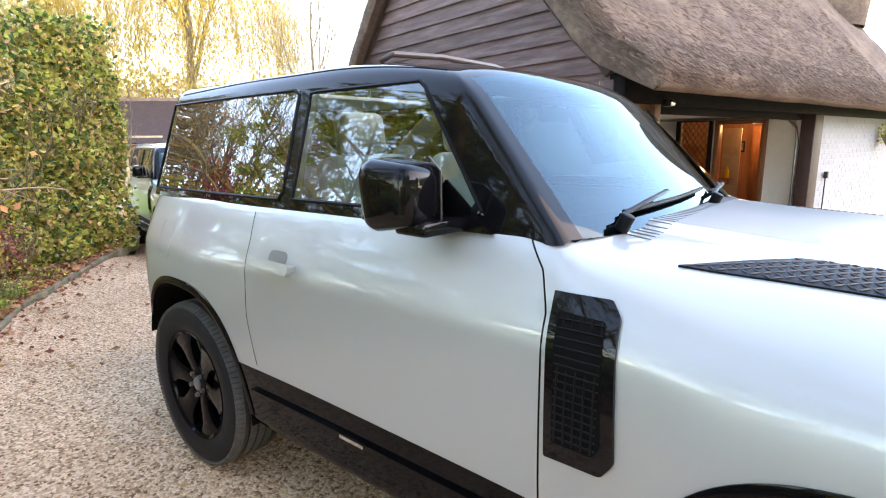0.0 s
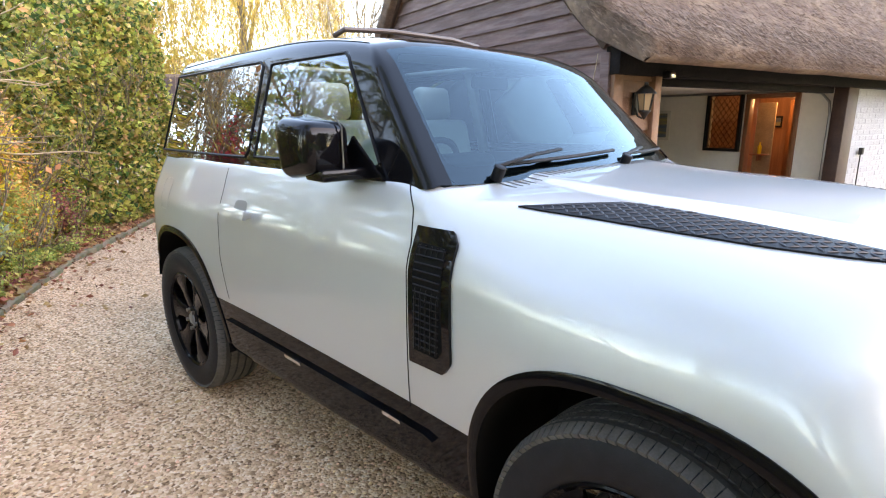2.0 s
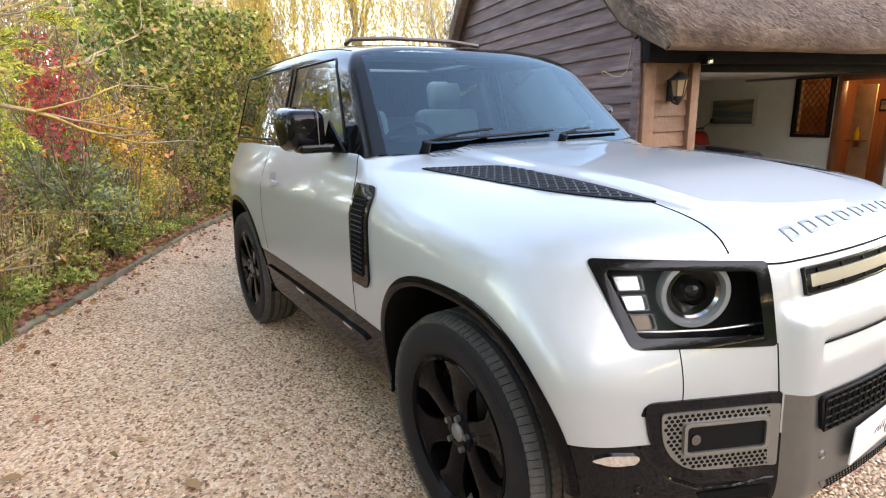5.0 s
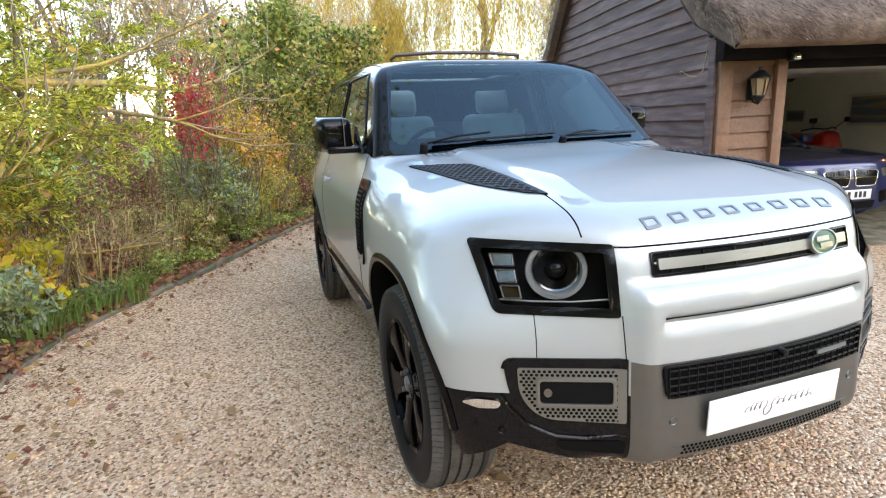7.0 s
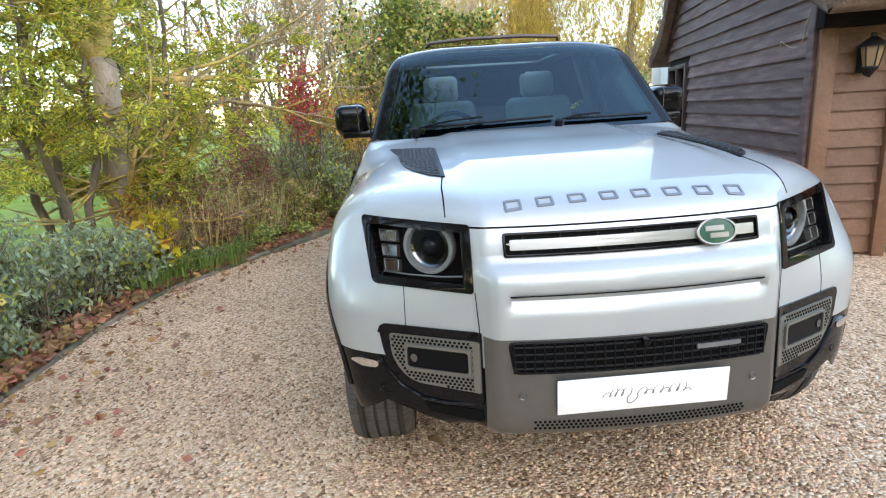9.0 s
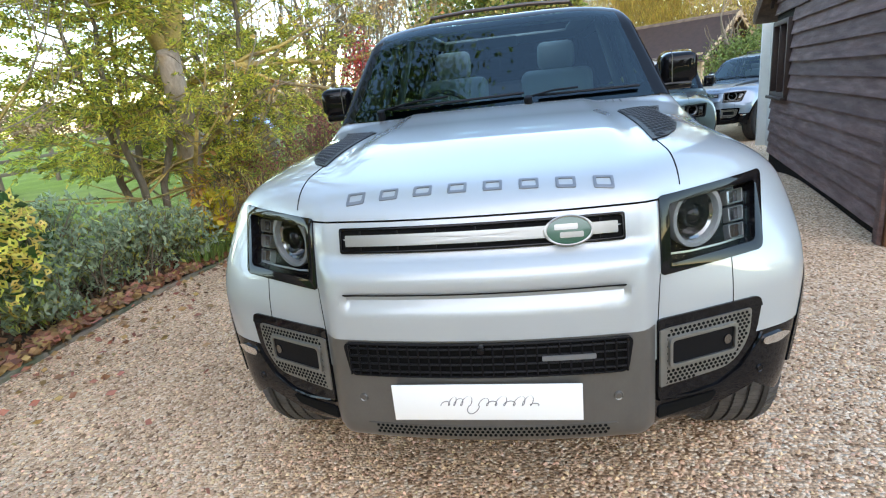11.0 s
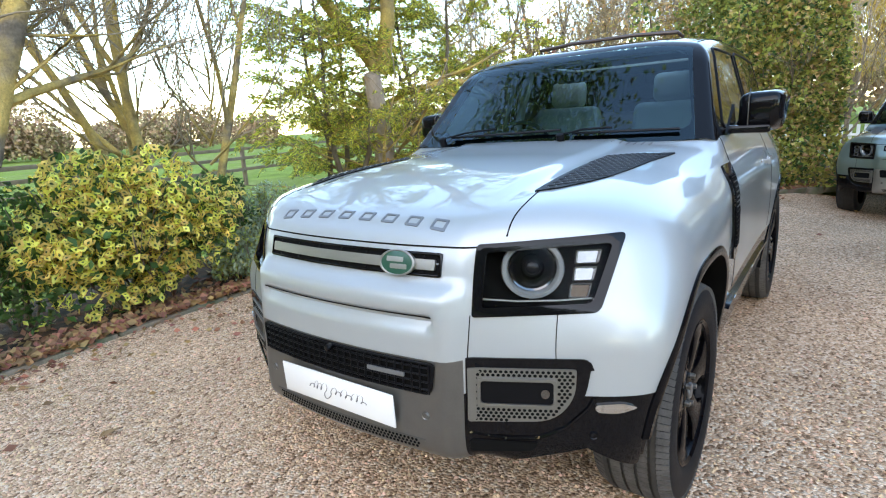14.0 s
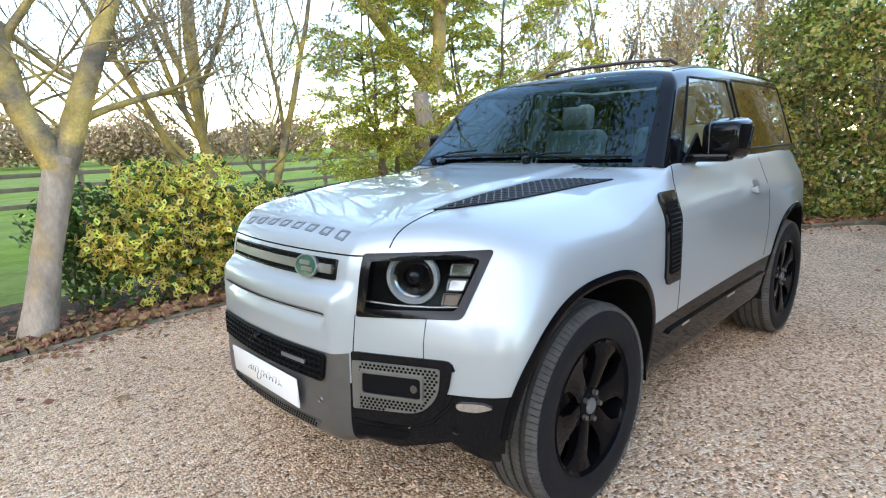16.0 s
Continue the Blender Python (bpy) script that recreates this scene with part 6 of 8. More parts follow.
    # lifted garage door track rail
    tr = placed(thing("garage_door_track", "grey curved garage door track", "track"))
    part("rail", tube([(-0.22, 4.86, 0.0), (-0.22, 4.86, 1.5), (-0.25, 4.86, 1.68), (-0.36, 4.86, 1.80), (-0.6, 4.86, 1.84), (-3.0, 4.86, 1.86)], 0.02, 6), M["satin_light"], tr)
    part("rail", tube([(-0.22, 0.66, 0.0), (-0.22, 0.66, 1.6), (-0.36, 0.66, 1.80), (-3.0, 0.66, 1.86)], 0.02, 6), M["satin_light"], tr)
    ud = placed(part("overhead_door", box(2.3, 4.0, 0.05, 0.01, (-1.75, 2.7, 1.90)), M["white_wall"], None))
    tagged(ud, "pale garage door lifted under the ceiling", "garage door")


garage()


def thatch():
    """A thick straw roof, its eaves and verge rounded, with loose straw standing out."""
    roof = placed(thing("roof", "thick weathered thatch roof with ragged eaves", "roof", kind="structure"))
    over, th = 0.48, 0.34
    slope = (APEX - EAVE) / (WIDE / 2)
    nx, nz = slope / math.hypot(1, slope), 1 / math.hypot(1, slope)
    ex = over
    ez = EAVE - over * slope * 0.35
    under = [(ex - 0.02, ez), (-0.2, EAVE + 0.12), (-WIDE / 2, APEX + 0.02)]
    lower = resample(under, 14, False)
    upper = resample([(ex + 0.06, ez + 0.04), (ex + 0.08, ez + 0.13), (ex + 0.0, ez + 0.25), (-0.2, EAVE + 0.40), (-WIDE / 2 + 0.25, APEX + 0.12), (-WIDE / 2, APEX + 0.30)], 30, False)
    half = np.vstack([lower[::-1], upper])
    prof = np.vstack([half, [(-WIDE - x, z) for x, z in half[::-1]]])
    ys = np.r_[-0.20, -0.18, -0.13, -0.06, np.linspace(0.0, 11.5, 90)]
    v, f = [], []
    n = len(prof)
    cen = np.array([-WIDE / 2, EAVE + 1.0])
    for i, y in enumerate(ys):
        shrink = (0.90, 0.965, 0.99, 1.0)[i] if i < 4 else 1.0
        for j, (x, z) in enumerate(prof):
            mx = np.array([x, z])
            if shrink < 1:
                inner = lower[np.argmin(np.hypot(lower[:, 0] - (x if x > -WIDE / 2 else -WIDE - x), lower[:, 1] - z))]
                ix = inner[0] if x > -WIDE / 2 else -WIDE - inner[0]
                mid = (np.array([ix, inner[1]]) + mx) / 2
                mx = mid + (mx - mid) * (0.55, 0.80, 0.94)[i] if i < 3 else mx
            a = 0.035 * noise.noise((mx[0] * 1.6, y * 1.1, mx[1] * 1.6)) + 0.014 * noise.noise((mx[0] * 9, y * 7, mx[1] * 9))
            d = mx - cen
            d = d / (np.linalg.norm(d) + 1e-6)
            v.append((mx[0] + d[0] * a, y, mx[1] + d[1] * a))
    for i in range(len(ys) - 1):
        for j in range(n):
            k = (j + 1) % n
            f.append((i * n + j, i * n + k, (i + 1) * n + k, (i + 1) * n + j))
    put("thatch", mesh_of("thatch", v, f, M["thatch"], True), roof)
    # straw ends at the verge
    lo2, up2 = resample(lower[::-1], 30, False), resample(upper[::-1], 30, False)
    cv, cf = [], []
    for sgn in (1, -1):
        base = len(cv)
        for a, b in zip(lo2, up2):
            for t in (0.0, 0.25, 0.5, 0.75, 1.0):
                q = a + (b - a) * t
                x = q[0] if sgn > 0 else -WIDE - q[0]
                cv.append((x, -0.185 - 0.04 * math.sin(math.pi * t) + 0.02 * noise.noise((x * 9, 2, q[1] * 9)), q[1]))
        for i in range(29):
            for j in range(4):
                k = base + i * 5 + j
                cf.append((k, k + 1, k + 6, k + 5))
    put("thatch_verge", mesh_of("thatch_verge", cv, cf, M["thatch"], True), roof)
    # loose straw
    rng = np.random.default_rng(8)
    pts, dirs = [], []
    for _ in range(70000):
        y = rng.uniform(-0.2, 9.0) if rng.random() < 0.75 else rng.uniform(-0.26, -0.12)
        t = rng.random() ** 2.2
        jx = int(t * (len(upper) - 2))
        p = upper[jx] + (upper[jx + 1] - upper[jx]) * rng.random()
        if y < -0.1:
            q = half[rng.integers(0, len(half))]
            p = p * 0.5 + q * 0.5
        left = rng.random() < 0.18
        pts.append(((-WIDE - p[0]) if left else p[0], y, p[1]))
        dirs.append(((-0.62 if left else 0.62) + rng.normal() * 0.12, rng.normal() * 0.22 - (0.2 if y < -0.1 else 0), -0.72 + rng.normal() * 0.15))
    p, a = np.array(pts), np.array(dirs)
    a /= np.linalg.norm(a, axis=1)[:, None]
    L = rng.uniform(0.03, 0.11, len(p))[:, None]
    side = np.cross(a, rng.normal(size=(len(p), 3)))
    side /= np.linalg.norm(side, axis=1)[:, None]
    out = np.where(p[:, :1] < -WIDE / 2, -1.0, 1.0) * np.array([[nx, 0, 0]]) + np.array([[0, 0, nz]])
    s0 = p - a * L * 0.5 + out * 0.002
    s1 = p + a * L * 0.5 + out * 0.024
    v = np.stack([s0 - side * 0.0028, s0 + side * 0.0028, s1], 1).reshape(-1, 3)
    k = np.arange(len(p)) * 3
    me = bpy.data.meshes.new("straw")
    me.from_pydata(v.tolist(), [], np.stack([k, k + 1, k + 2], 1).tolist())
    me.materials.append(M["straw"])
    put("straw", me, roof, kind="stuff")
    # bargeboards
    for s in (-1, 1):
        L = math.hypot(WIDE / 2 + 0.02, (WIDE / 2 + 0.02) * slope)
        a = math.degrees(math.atan(slope))
        b = box(L, 0.04, 0.20, 0.006, (0, 0, 0), (0, s * a, 0))
        bmesh.ops.translate(b, vec=(-WIDE / 2 + s * (WIDE / 4), -0.07, APEX - (WIDE / 4) * slope + 0.04), verts=b.verts)
        part("bargeboard", b, M["post_dark"], roof)
    # far hump of the roof with a dark ridge cap
    hump = lathe([(0.0, 1.1), (0.5, 0.95), (0.85, 0.5), (0.95, 0.0), (0.9, -0.6)], 20, at=(-2.2, 11.2, 4.6))
    part("thatch_hip", hump, M["thatch"], roof)


thatch()


def lantern():
    l = placed(thing("wall_lantern", "black iron wall lantern with amber glass", "lantern"))
    x, y, z = 0.13, 0.30, 1.62
    six = lambda r, zz: [(x + r * math.cos(math.pi / 3 * k), y + r * math.sin(math.pi / 3 * k), zz) for k in range(6)]
    part("roof", lathe([(0.0, z + 0.17), (0.018, z + 0.165), (0.02, z + 0.14), (0.05, z + 0.12), (0.095, z + 0.075), (0.098, z + 0.066), (0.08, z + 0.066)], 12, at=(x, y, 0)), M["iron"], l)
    part("glass", lathe([(0.075, z + 0.066), (0.05, z - 0.08), (0.0, z - 0.08)], 6, at=(x, y, 0)), M["lantern_glass"], l)
    for k in range(6):
        a, b = six(0.078, z + 0.066)[k], six(0.052, z - 0.08)[k]
        part("glazing_bar", tube([a, b], 0.005, 5), M["iron"], l)
    part("base", lathe([(0.055, z - 0.078), (0.057, z - 0.09), (0.03, z - 0.12), (0.014, z - 0.15), (0.0, z - 0.165)], 12, at=(x, y, 0)), M["iron"], l)
    part("back_plate", box(0.012, 0.09, 0.20, 0.004, (0.026, y, z - 0.02)), M["iron"], l)
    part("bracket", tube([(0.03, y, z - 0.06), (0.06, y, z - 0.13), (0.11, y, z - 0.15)], 0.009, 6), M["iron"], l)
    s = placed(thing("security_lamp", "small black security lamp under the eaves", "lamp"))
    part("body", box(0.08, 0.09, 0.07, 0.015, (0.14, 0.60, 1.86)), M["iron"], s)
    part("lens", box(0.02, 0.07, 0.05, 0.008, (0.185, 0.60, 1.855)), M["chrome"], s)
    part("stem", tube([(0.05, 0.60, 1.88), (0.12, 0.60, 1.87)], 0.012, 6), M["iron"], s)
    c = placed(thing("loose_cable", "pale cable curling from the weatherboards", "cable"))
    part("wire", tube([(-0.16, -0.03, 2.04), (-0.165, -0.05, 1.90), (-0.18, -0.06, 1.79), (-0.25, -0.07, 1.745), (-0.36, -0.08, 1.76), (-0.45, -0.09, 1.80), (-0.50, -0.09, 1.82), (-0.52, -0.09, 1.80), (-0.50, -0.09, 1.785)], 0.0042, 6), M["oak"], c)
    b = placed(thing("hanging_basket", "wicker hanging basket with trailing green plants", "basket"))
    part("cone", lathe([(0.0, 1.32), (0.05, 1.40), (0.13, 1.56), (0.14, 1.58), (0.12, 1.58)], 16, at=(0.16, 8.0, 0)), M["straw"], b)
    rng = np.random.default_rng(3)
    flecks("foliage", rng.normal(size=(350, 3)) * (0.10, 0.14, 0.08) + (0.17, 8.0, 1.62), 0.06, LEAF["green"], parent=b, seed=6)


lantern()


# ---- other cars ----
def number_bars(parent, at, ahead):
    """A number plate with plain bars in place of its characters."""
    pl = new("number_plate")
    pl.parent = parent
    pl.matrix_basis = at
    part("plate", box(0.008, 0.52, 0.111, 0.002), M["plate_white"], pl)
    for k in range(7):
        y = -0.19 + 0.056 * k + (0.03 if k > 3 else 0)
        part("mark", box(0.003, 0.036, 0.068, 0.001, (0.0055, y, 0), seg=1), M["black_ink"], pl)


def slope_plate(car, lower=0.55):
    p = face_map(body, "front")([(0.0, lower)], 0.008)[0]
    number_bars(car, pose(float(p[0]), 0, lower, 0, 2, 0), 1)


green_car = off_road_car("off_road_car", "pale green off-road car with white roof parked on gravel", pose(-8.1, 2.31, -0.25, 0, 0, -12), "paint_green", "white_roof", False, "satin_light")
slope_plate(green_car)
slate_car = off_road_car("off_road_car", "slate blue off-road car parked by the barn", pose(-11.4, 4.5, -0.25, 0, 0, -50), "paint_slate", "paint_slate", False, "cladding")
slope_plate(slate_car)


def saloon_form(x, y, z):
    ay = np.abs(y)
    w = 0.90 - 0.5 * np.maximum(0, z - 0.75) ** 2 - 0.9 * np.maximum(0, 0.45 - z) ** 2 - 0.10 * S((x - 0.3) / 0.7) * S((x - 0.3) / 0.7)
    f = 0.86 - 0.32 * (ay / 0.85) ** 3 - 0.25 * np.maximum(0, z - 0.62) - 0.10 * np.maximum(0, 0.45 - z)
    t = 0.93 - 0.10 * np.clip((x + 0.6) / 1.4, 0, 1.3) ** 1.6 - 0.035 * (ay / 0.8) ** 2
    d = round_meet(ay - w, x - f, 0.12)
    d = round_meet(d, -3.6 - x, 0.2)
    d = round_meet(d, z - t, 0.07)
    return round_meet(d, 0.20 - z, 0.05)


def saloon_top(x, y, z):
    ay = np.abs(y)
    d = round_meet(ay - (0.80 - 0.52 * (z - 0.88)), x - (-0.55 - 2.0 * (z - 0.88) - 0.12 * (ay / 0.7) ** 2), 0.06)
    d = round_meet(d, -2.95 + 1.7 * (z - 0.88) - x, 0.1)
    return round_meet(d, z - (1.42 - 0.05 * (ay / 0.6) ** 2 - 0.09 * ((x + 1.7) / 0.8) ** 2), 0.07)


def saloon():
    car = thing("saloon_car", "deep blue low saloon car inside the garage", "car", GAR @ pose(-1.6, 2.2, 0.0), "parked cars")
    B = M["gloss_black"]
    bm = shell(saloon_form, -3.6, 0.86, 0.88, 0.2, 0.9, ((-3.1, 0.2), 0.35, (0.5, 0.68)), 0.04)
    for xc in (0.0, -2.8):
        take(bm, lambda c: (c.x - xc) ** 2 + (c.z - 0.33) ** 2 < 0.37 ** 2 and abs(c.y) > 0.5).free()
    part("body", bm, M["paint_blue"], car)
    bm = shell(saloon_top, -2.95, -0.55, 0.8, 0.88, 1.42, ((-2.2, -1.5), 0.35, (1.0, 1.15)), 0.035)
    glass = lambda c: c.z < 1.33 and c.z > 0.93
    part("windscreen", take(bm, lambda c: glass(c) and abs(c.y) < 0.66 - 0.5 * (c.z - 0.88) and c.x > -1.6), M["windscreen"], car)
    for s in (-1, 1):
        part("side_window", take(bm, lambda c: glass(c) and c.y * s > 0.4 and -2.4 < c.x < -1.05 and c.z > 0.96), M["privacy"], car)
    part("roof", bm, M["paint_blue"], car)
    to = face_map(saloon_form, "front")
    for s in (-1, 1):
        o = rounded([(s * 0.03, 0.70), (s * 0.05, 0.52), (s * 0.30, 0.52), (s * 0.34, 0.68)], 0.03, 4, 0.03)
        part("kidney_grille", sheet(o, to, 0.008, 0.02), B, car)
        c = (o.min(0) + o.max(0)) / 2
        part("grille_rim", ring_sheet(c + (o - c) * 1.06, o, to, 0.012, 0.02), M["chrome"], car)
        for k in range(6):
            y = s * (0.075 + 0.04 * k)
            part("grille_bar", tube(to([(y, 0.55), (y, 0.67)], 0.010), 0.004, 4), M["plastic"], car)
        o = rounded([(s * 0.40, 0.70), (s * 0.42, 0.61), (s * 0.70, 0.645), (s * 0.78, 0.72)], 0.015, 4, 0.03)
        part("headlamp", sheet(o, to, 0.006, 0.02), M["chrome"], car)
        o = rounded([(s * 0.40, 0.44), (s * 0.44, 0.30), (s * 0.72, 0.32), (s * 0.74, 0.46)], 0.03, 4, 0.03)
        part("side_intake", sheet(o, to, 0.004, 0.01), B, car)
        part("door_mirror", box(0.12, 0.17, 0.12, 0.03, (-0.95, s * 0.92, 0.98), seg=3), M["paint_blue"], car)
        for xc in (0.0, -2.8):
            hub = new("wheel")
            hub.parent = car
            hub.matrix_basis = pose(xc, s * 0.80, 0.33, 0, 0, 0 if s < 0 else 180)
            part("tyre", lathe([(0.22, -0.10), (0.30, -0.11), (0.325, -0.09), (0.33, 0.0), (0.325, 0.09), (0.3, 0.1)], 40, "y"), M["rubber"], hub)
            sp = bmesh.new()
            for k in range(10):
                own = box(0.028, 0.03, 0.20, 0.006, (0, -0.085, 0.11), (0, 0, 0), None, 1)
                bmesh.ops.rotate(own, cent=(0, 0, 0), matrix=Matrix.Rotation(2 * math.pi * k / 10, 3, "Y"), verts=own.verts)
                join(own, sp)
            part("spokes", sp, M["satin_light"], hub, kind="stuff")
            part("rim", lathe([(0.225, -0.10), (0.215, -0.06), (0.21, 0.08)], 40, "y"), M["satin_light"], hub)
            part("drum", cyl(0.2, 0.05, 30, (0, 0.0, 0), (90, 0, 0)), M["gap"], hub)
    p = to([(0.0, 0.42)], 0.008)[0]
    number_bars(car, pose(float(p[0]), 0, 0.42), 1)
    part("lower_intake", sheet(rounded([(-0.36, 0.34), (-0.34, 0.25), (0.34, 0.25), (0.36, 0.34)], 0.02, 3, 0.03), to, 0.004, 0.01), B, car)
    part("seat", box(0.12, 0.45, 0.5, 0.05, (-1.85, -0.35, 1.0), (0, -15, 0)), M["cream"], car)
    part("underbody", box(3.6, 1.0, 0.25, 0, (-1.4, 0, 0.35)), M["gap"], car)


saloon()


def motorbike():
    b = thing("motorbike", "red motorbike standing deep in the garage", "motorbike", GAR @ pose(-3.1, 4.1, 0, 0, 0, 10))
    for x in (0.0, -1.35):
        w = lathe([(0.23, -0.05), (0.29, -0.05), (0.31, 0.0), (0.29, 0.05), (0.23, 0.05)], 32, "y", at=(x, 0, 0.31))
        part("wheel", w, M["rubber"], b)
    part("tank", box(0.55, 0.28, 0.28, 0.1, (-0.55, 0, 0.85), seg=3), M["red_gloss"], b)
    part("fairing", box(0.35, 0.36, 0.45, 0.12, (-0.12, 0, 0.80), (0, -20, 0), seg=3), M["red_gloss"], b)
    part("seat", box(0.55, 0.25, 0.10, 0.04, (-1.05, 0, 0.85), seg=2), M["plastic"], b)
    part("engine", box(0.55, 0.3, 0.35, 0.05, (-0.65, 0, 0.48)), M["iron"], b)
    part("handlebar", tube([(-0.28, -0.38, 1.05), (-0.2, -0.2, 1.08), (-0.16, 0, 1.06), (-0.2, 0.2, 1.08), (-0.28, 0.38, 1.05)], 0.014, 6), M["iron"], b)
    for s in (-1, 1):
        part("mirror", box(0.04, 0.13, 0.08, 0.02, (-0.1, s * 0.36, 1.20), (0, 0, s * 12), seg=3), M["plastic"], b)
        part("mirror_stem", tube([(-0.2, s * 0.24, 1.07), (-0.12, s * 0.32, 1.17)], 0.007, 5), M["iron"], b)
        part("fork", tube([(0.0, s * 0.09, 0.31), (-0.2, s * 0.09, 1.0)], 0.02, 6), M["chrome"], b)


motorbike()


# ---- trees and shrubs ----
def limbs(start, way, length, radius, depth, rng, out, tips, bend=0.25, split=(2, 3), spread=0.6, rise=0.15, shrink=0.68, taper=0.62, steps=5):
    """Grow one limb and, from it, thinner ones. out: (points, radii); tips: where the thinnest ones run."""
    p, d = Vector(start), Vector(way).normalized()
    pts, rad = [p.copy()], [radius]
    for k in range(steps):
        d = (d + Vector((rng.gauss(0, bend), rng.gauss(0, bend), rng.gauss(0, bend) + rise)) * (0.5 if depth > 2 else 0.8)).normalized()
        p = p + d * length / steps
        pts.append(p.copy())
        rad.append(radius * (1 - (1 - taper) * (k + 1) / steps))
    out.append((pts, rad))
    if depth <= 0:
        tips.append((pts[-3], pts[-2], pts[-1]))
        return
    for _ in range(rng.randint(*split)):
        k = rng.randint(max(1, steps // 2), steps)
        side = Vector((rng.gauss(0, 1), rng.gauss(0, 1), rng.gauss(0, 0.7)))
        nd = (d + side.normalized() * spread).normalized()
        limbs(pts[k], nd, length * shrink * rng.uniform(0.8, 1.15), rad[k] * rng.uniform(0.55, 0.75), depth - 1, rng, out, tips, bend, split, spread, rise, shrink, taper, steps)
    limbs(pts[-1], d, length * shrink, rad[-1] * 0.9, depth - 1, rng, out, tips, bend, split, spread, rise, shrink, taper, steps)


def limb_mesh(name, out, mat, parent, label="", least=0.0):
    v, f = [], []
    for pts, rad in out:
        seg = 10 if rad[0] > 0.07 else 6 if rad[0] > 0.02 else 3
        base = len(v)
        for i, p in enumerate(pts):
            d = (pts[min(i + 1, len(pts) - 1)] - pts[max(i - 1, 0)]).normalized()
            u = d.orthogonal().normalized()
            w = d.cross(u)
            r = max(rad[i], least)
            for k in range(seg):
                a = 2 * math.pi * k / seg
                rr = r * (1 + 0.09 * noise.noise((p.x * 6 + k, p.y * 6, p.z * 5))) if r > 0.03 else r
                v.append(p + (u * math.cos(a) + w * math.sin(a)) * rr)
        for i in range(len(pts) - 1):
            for k in range(seg):
                f.append((base + i * seg + k, base + i * seg + (k + 1) % seg, base + (i + 1) * seg + (k + 1) % seg, base + (i + 1) * seg + k))
        f.append(tuple(base + (len(pts) - 1) * seg + k for k in range(seg)))
    return put(name, mesh_of(name, v, f, mat, True), parent, label)


def resample_spine(pts):
    return [Vector(p) for p in resample(np.array(pts, float), 14, False)]


def bare_tree(label, base, ways, mat, seed, depth=4, twig=0.0036, group="bare trees", spines=(), limb_mat=None, **kw):
    """A leafless tree: main limbs from the base given as (way, length, radius), all twigs grown from them."""
    t = thing("bare_tree", label, "tree", pose(*base), group)
    rng = random.Random(seed)
    big, small, tips = [], [], []
    for pts, rad in spines:
        big.append((resample_spine(pts), list(np.interp(np.linspace(0, 1, 14), np.linspace(0, 1, len(rad)), rad))))
    for start, way, length, radius, dep in ways:
        limbs(start, way, length, radius, dep, rng, big, tips, **kw)
    thick = [o for o in big if o[1][0] > 0.012]
    thin = [o for o in big if o[1][0] <= 0.012]
    if limb_mat:
        limb_mesh("trunk", thick[:1], mat, t)
        limb_mesh("limb", thick[1:], limb_mat, t)
    else:
        limb_mesh("trunk", thick, mat, t)
    if thin:
        limb_mesh("twig_work", thin, M["twig"], t, least=twig)["kind"] = "stuff"
    return t, tips


def cloud(rng, centre, radii, n, lumps=14, shell_like=0.55, lump=0.42):
    """Places in an uneven crown made of lumps, thicker towards its outside."""
    c = np.asarray(centre, float)
    r = np.asarray(radii, float)
    L = rng.normal(size=(lumps, 3))
    L /= np.linalg.norm(L, axis=1)[:, None]
    L *= rng.uniform(0.25, 0.75, (lumps, 1))
    size = rng.uniform(0.6, 1.2, lumps) * lump
    w = rng.integers(0, lumps, n)
    q = rng.normal(size=(n, 3))
    q /= np.linalg.norm(q, axis=1)[:, None]
    q *= (shell_like + (1 - shell_like) * rng.random(n) ** 0.6)[:, None]
    p = L[w] + q * size[w][:, None]
    p = c + p * r
    return p[p[:, 2] > 0.03]


def shrub(label, base, radii, leaf, n, size, seed, second=None, share=0.3, stems=7, group="", name="shrub", category="shrub", lumps=14, aspect=0.55, lump=0.42, flat=0.7, stem_mat="bark", heart=None, lift=0.0):
    t = thing(name, label, category, pose(*base), group)
    rng = np.random.default_rng(seed)
    r = random.Random(seed)
    out, tips = [], []
    for k in range(stems):
        a = 2 * math.pi * k / stems + r.random()
        limbs((0.1 * math.cos(a) * radii[0], 0.1 * math.sin(a) * radii[1], 0), (0.5 * math.cos(a) * radii[0], 0.5 * math.sin(a) * radii[1], radii[2] * 1.4 + lift), radii[2] * 0.8 + lift * 0.7, 0.012 + 0.006 * radii[2], 2, r, out, tips, bend=0.2, spread=0.55)
    limb_mesh("branchwork", out, M[stem_mat], t, least=0.0025)["kind"] = "stuff"
    p = cloud(rng, (0, 0, radii[2] + lift), radii, n, lumps, lump=lump)
    if second:
        pick = rng.random(len(p)) < share
        flecks("foliage", p[~pick], size, LEAF[leaf], flat, parent=t, seed=seed, aspect=aspect)
        if heart:
            for lift in (0.0015, -0.0015):
                flecks("leaf_heart", p[~pick], size * 0.34, LEAF[heart], flat, parent=t, seed=seed, aspect=aspect, lift=lift)
        flecks("foliage", p[pick], size, LEAF[second], flat, parent=t, seed=seed + 1, aspect=aspect)
    else:
        flecks("foliage", p, size, LEAF[leaf], flat, parent=t, seed=seed, aspect=aspect)
    return t


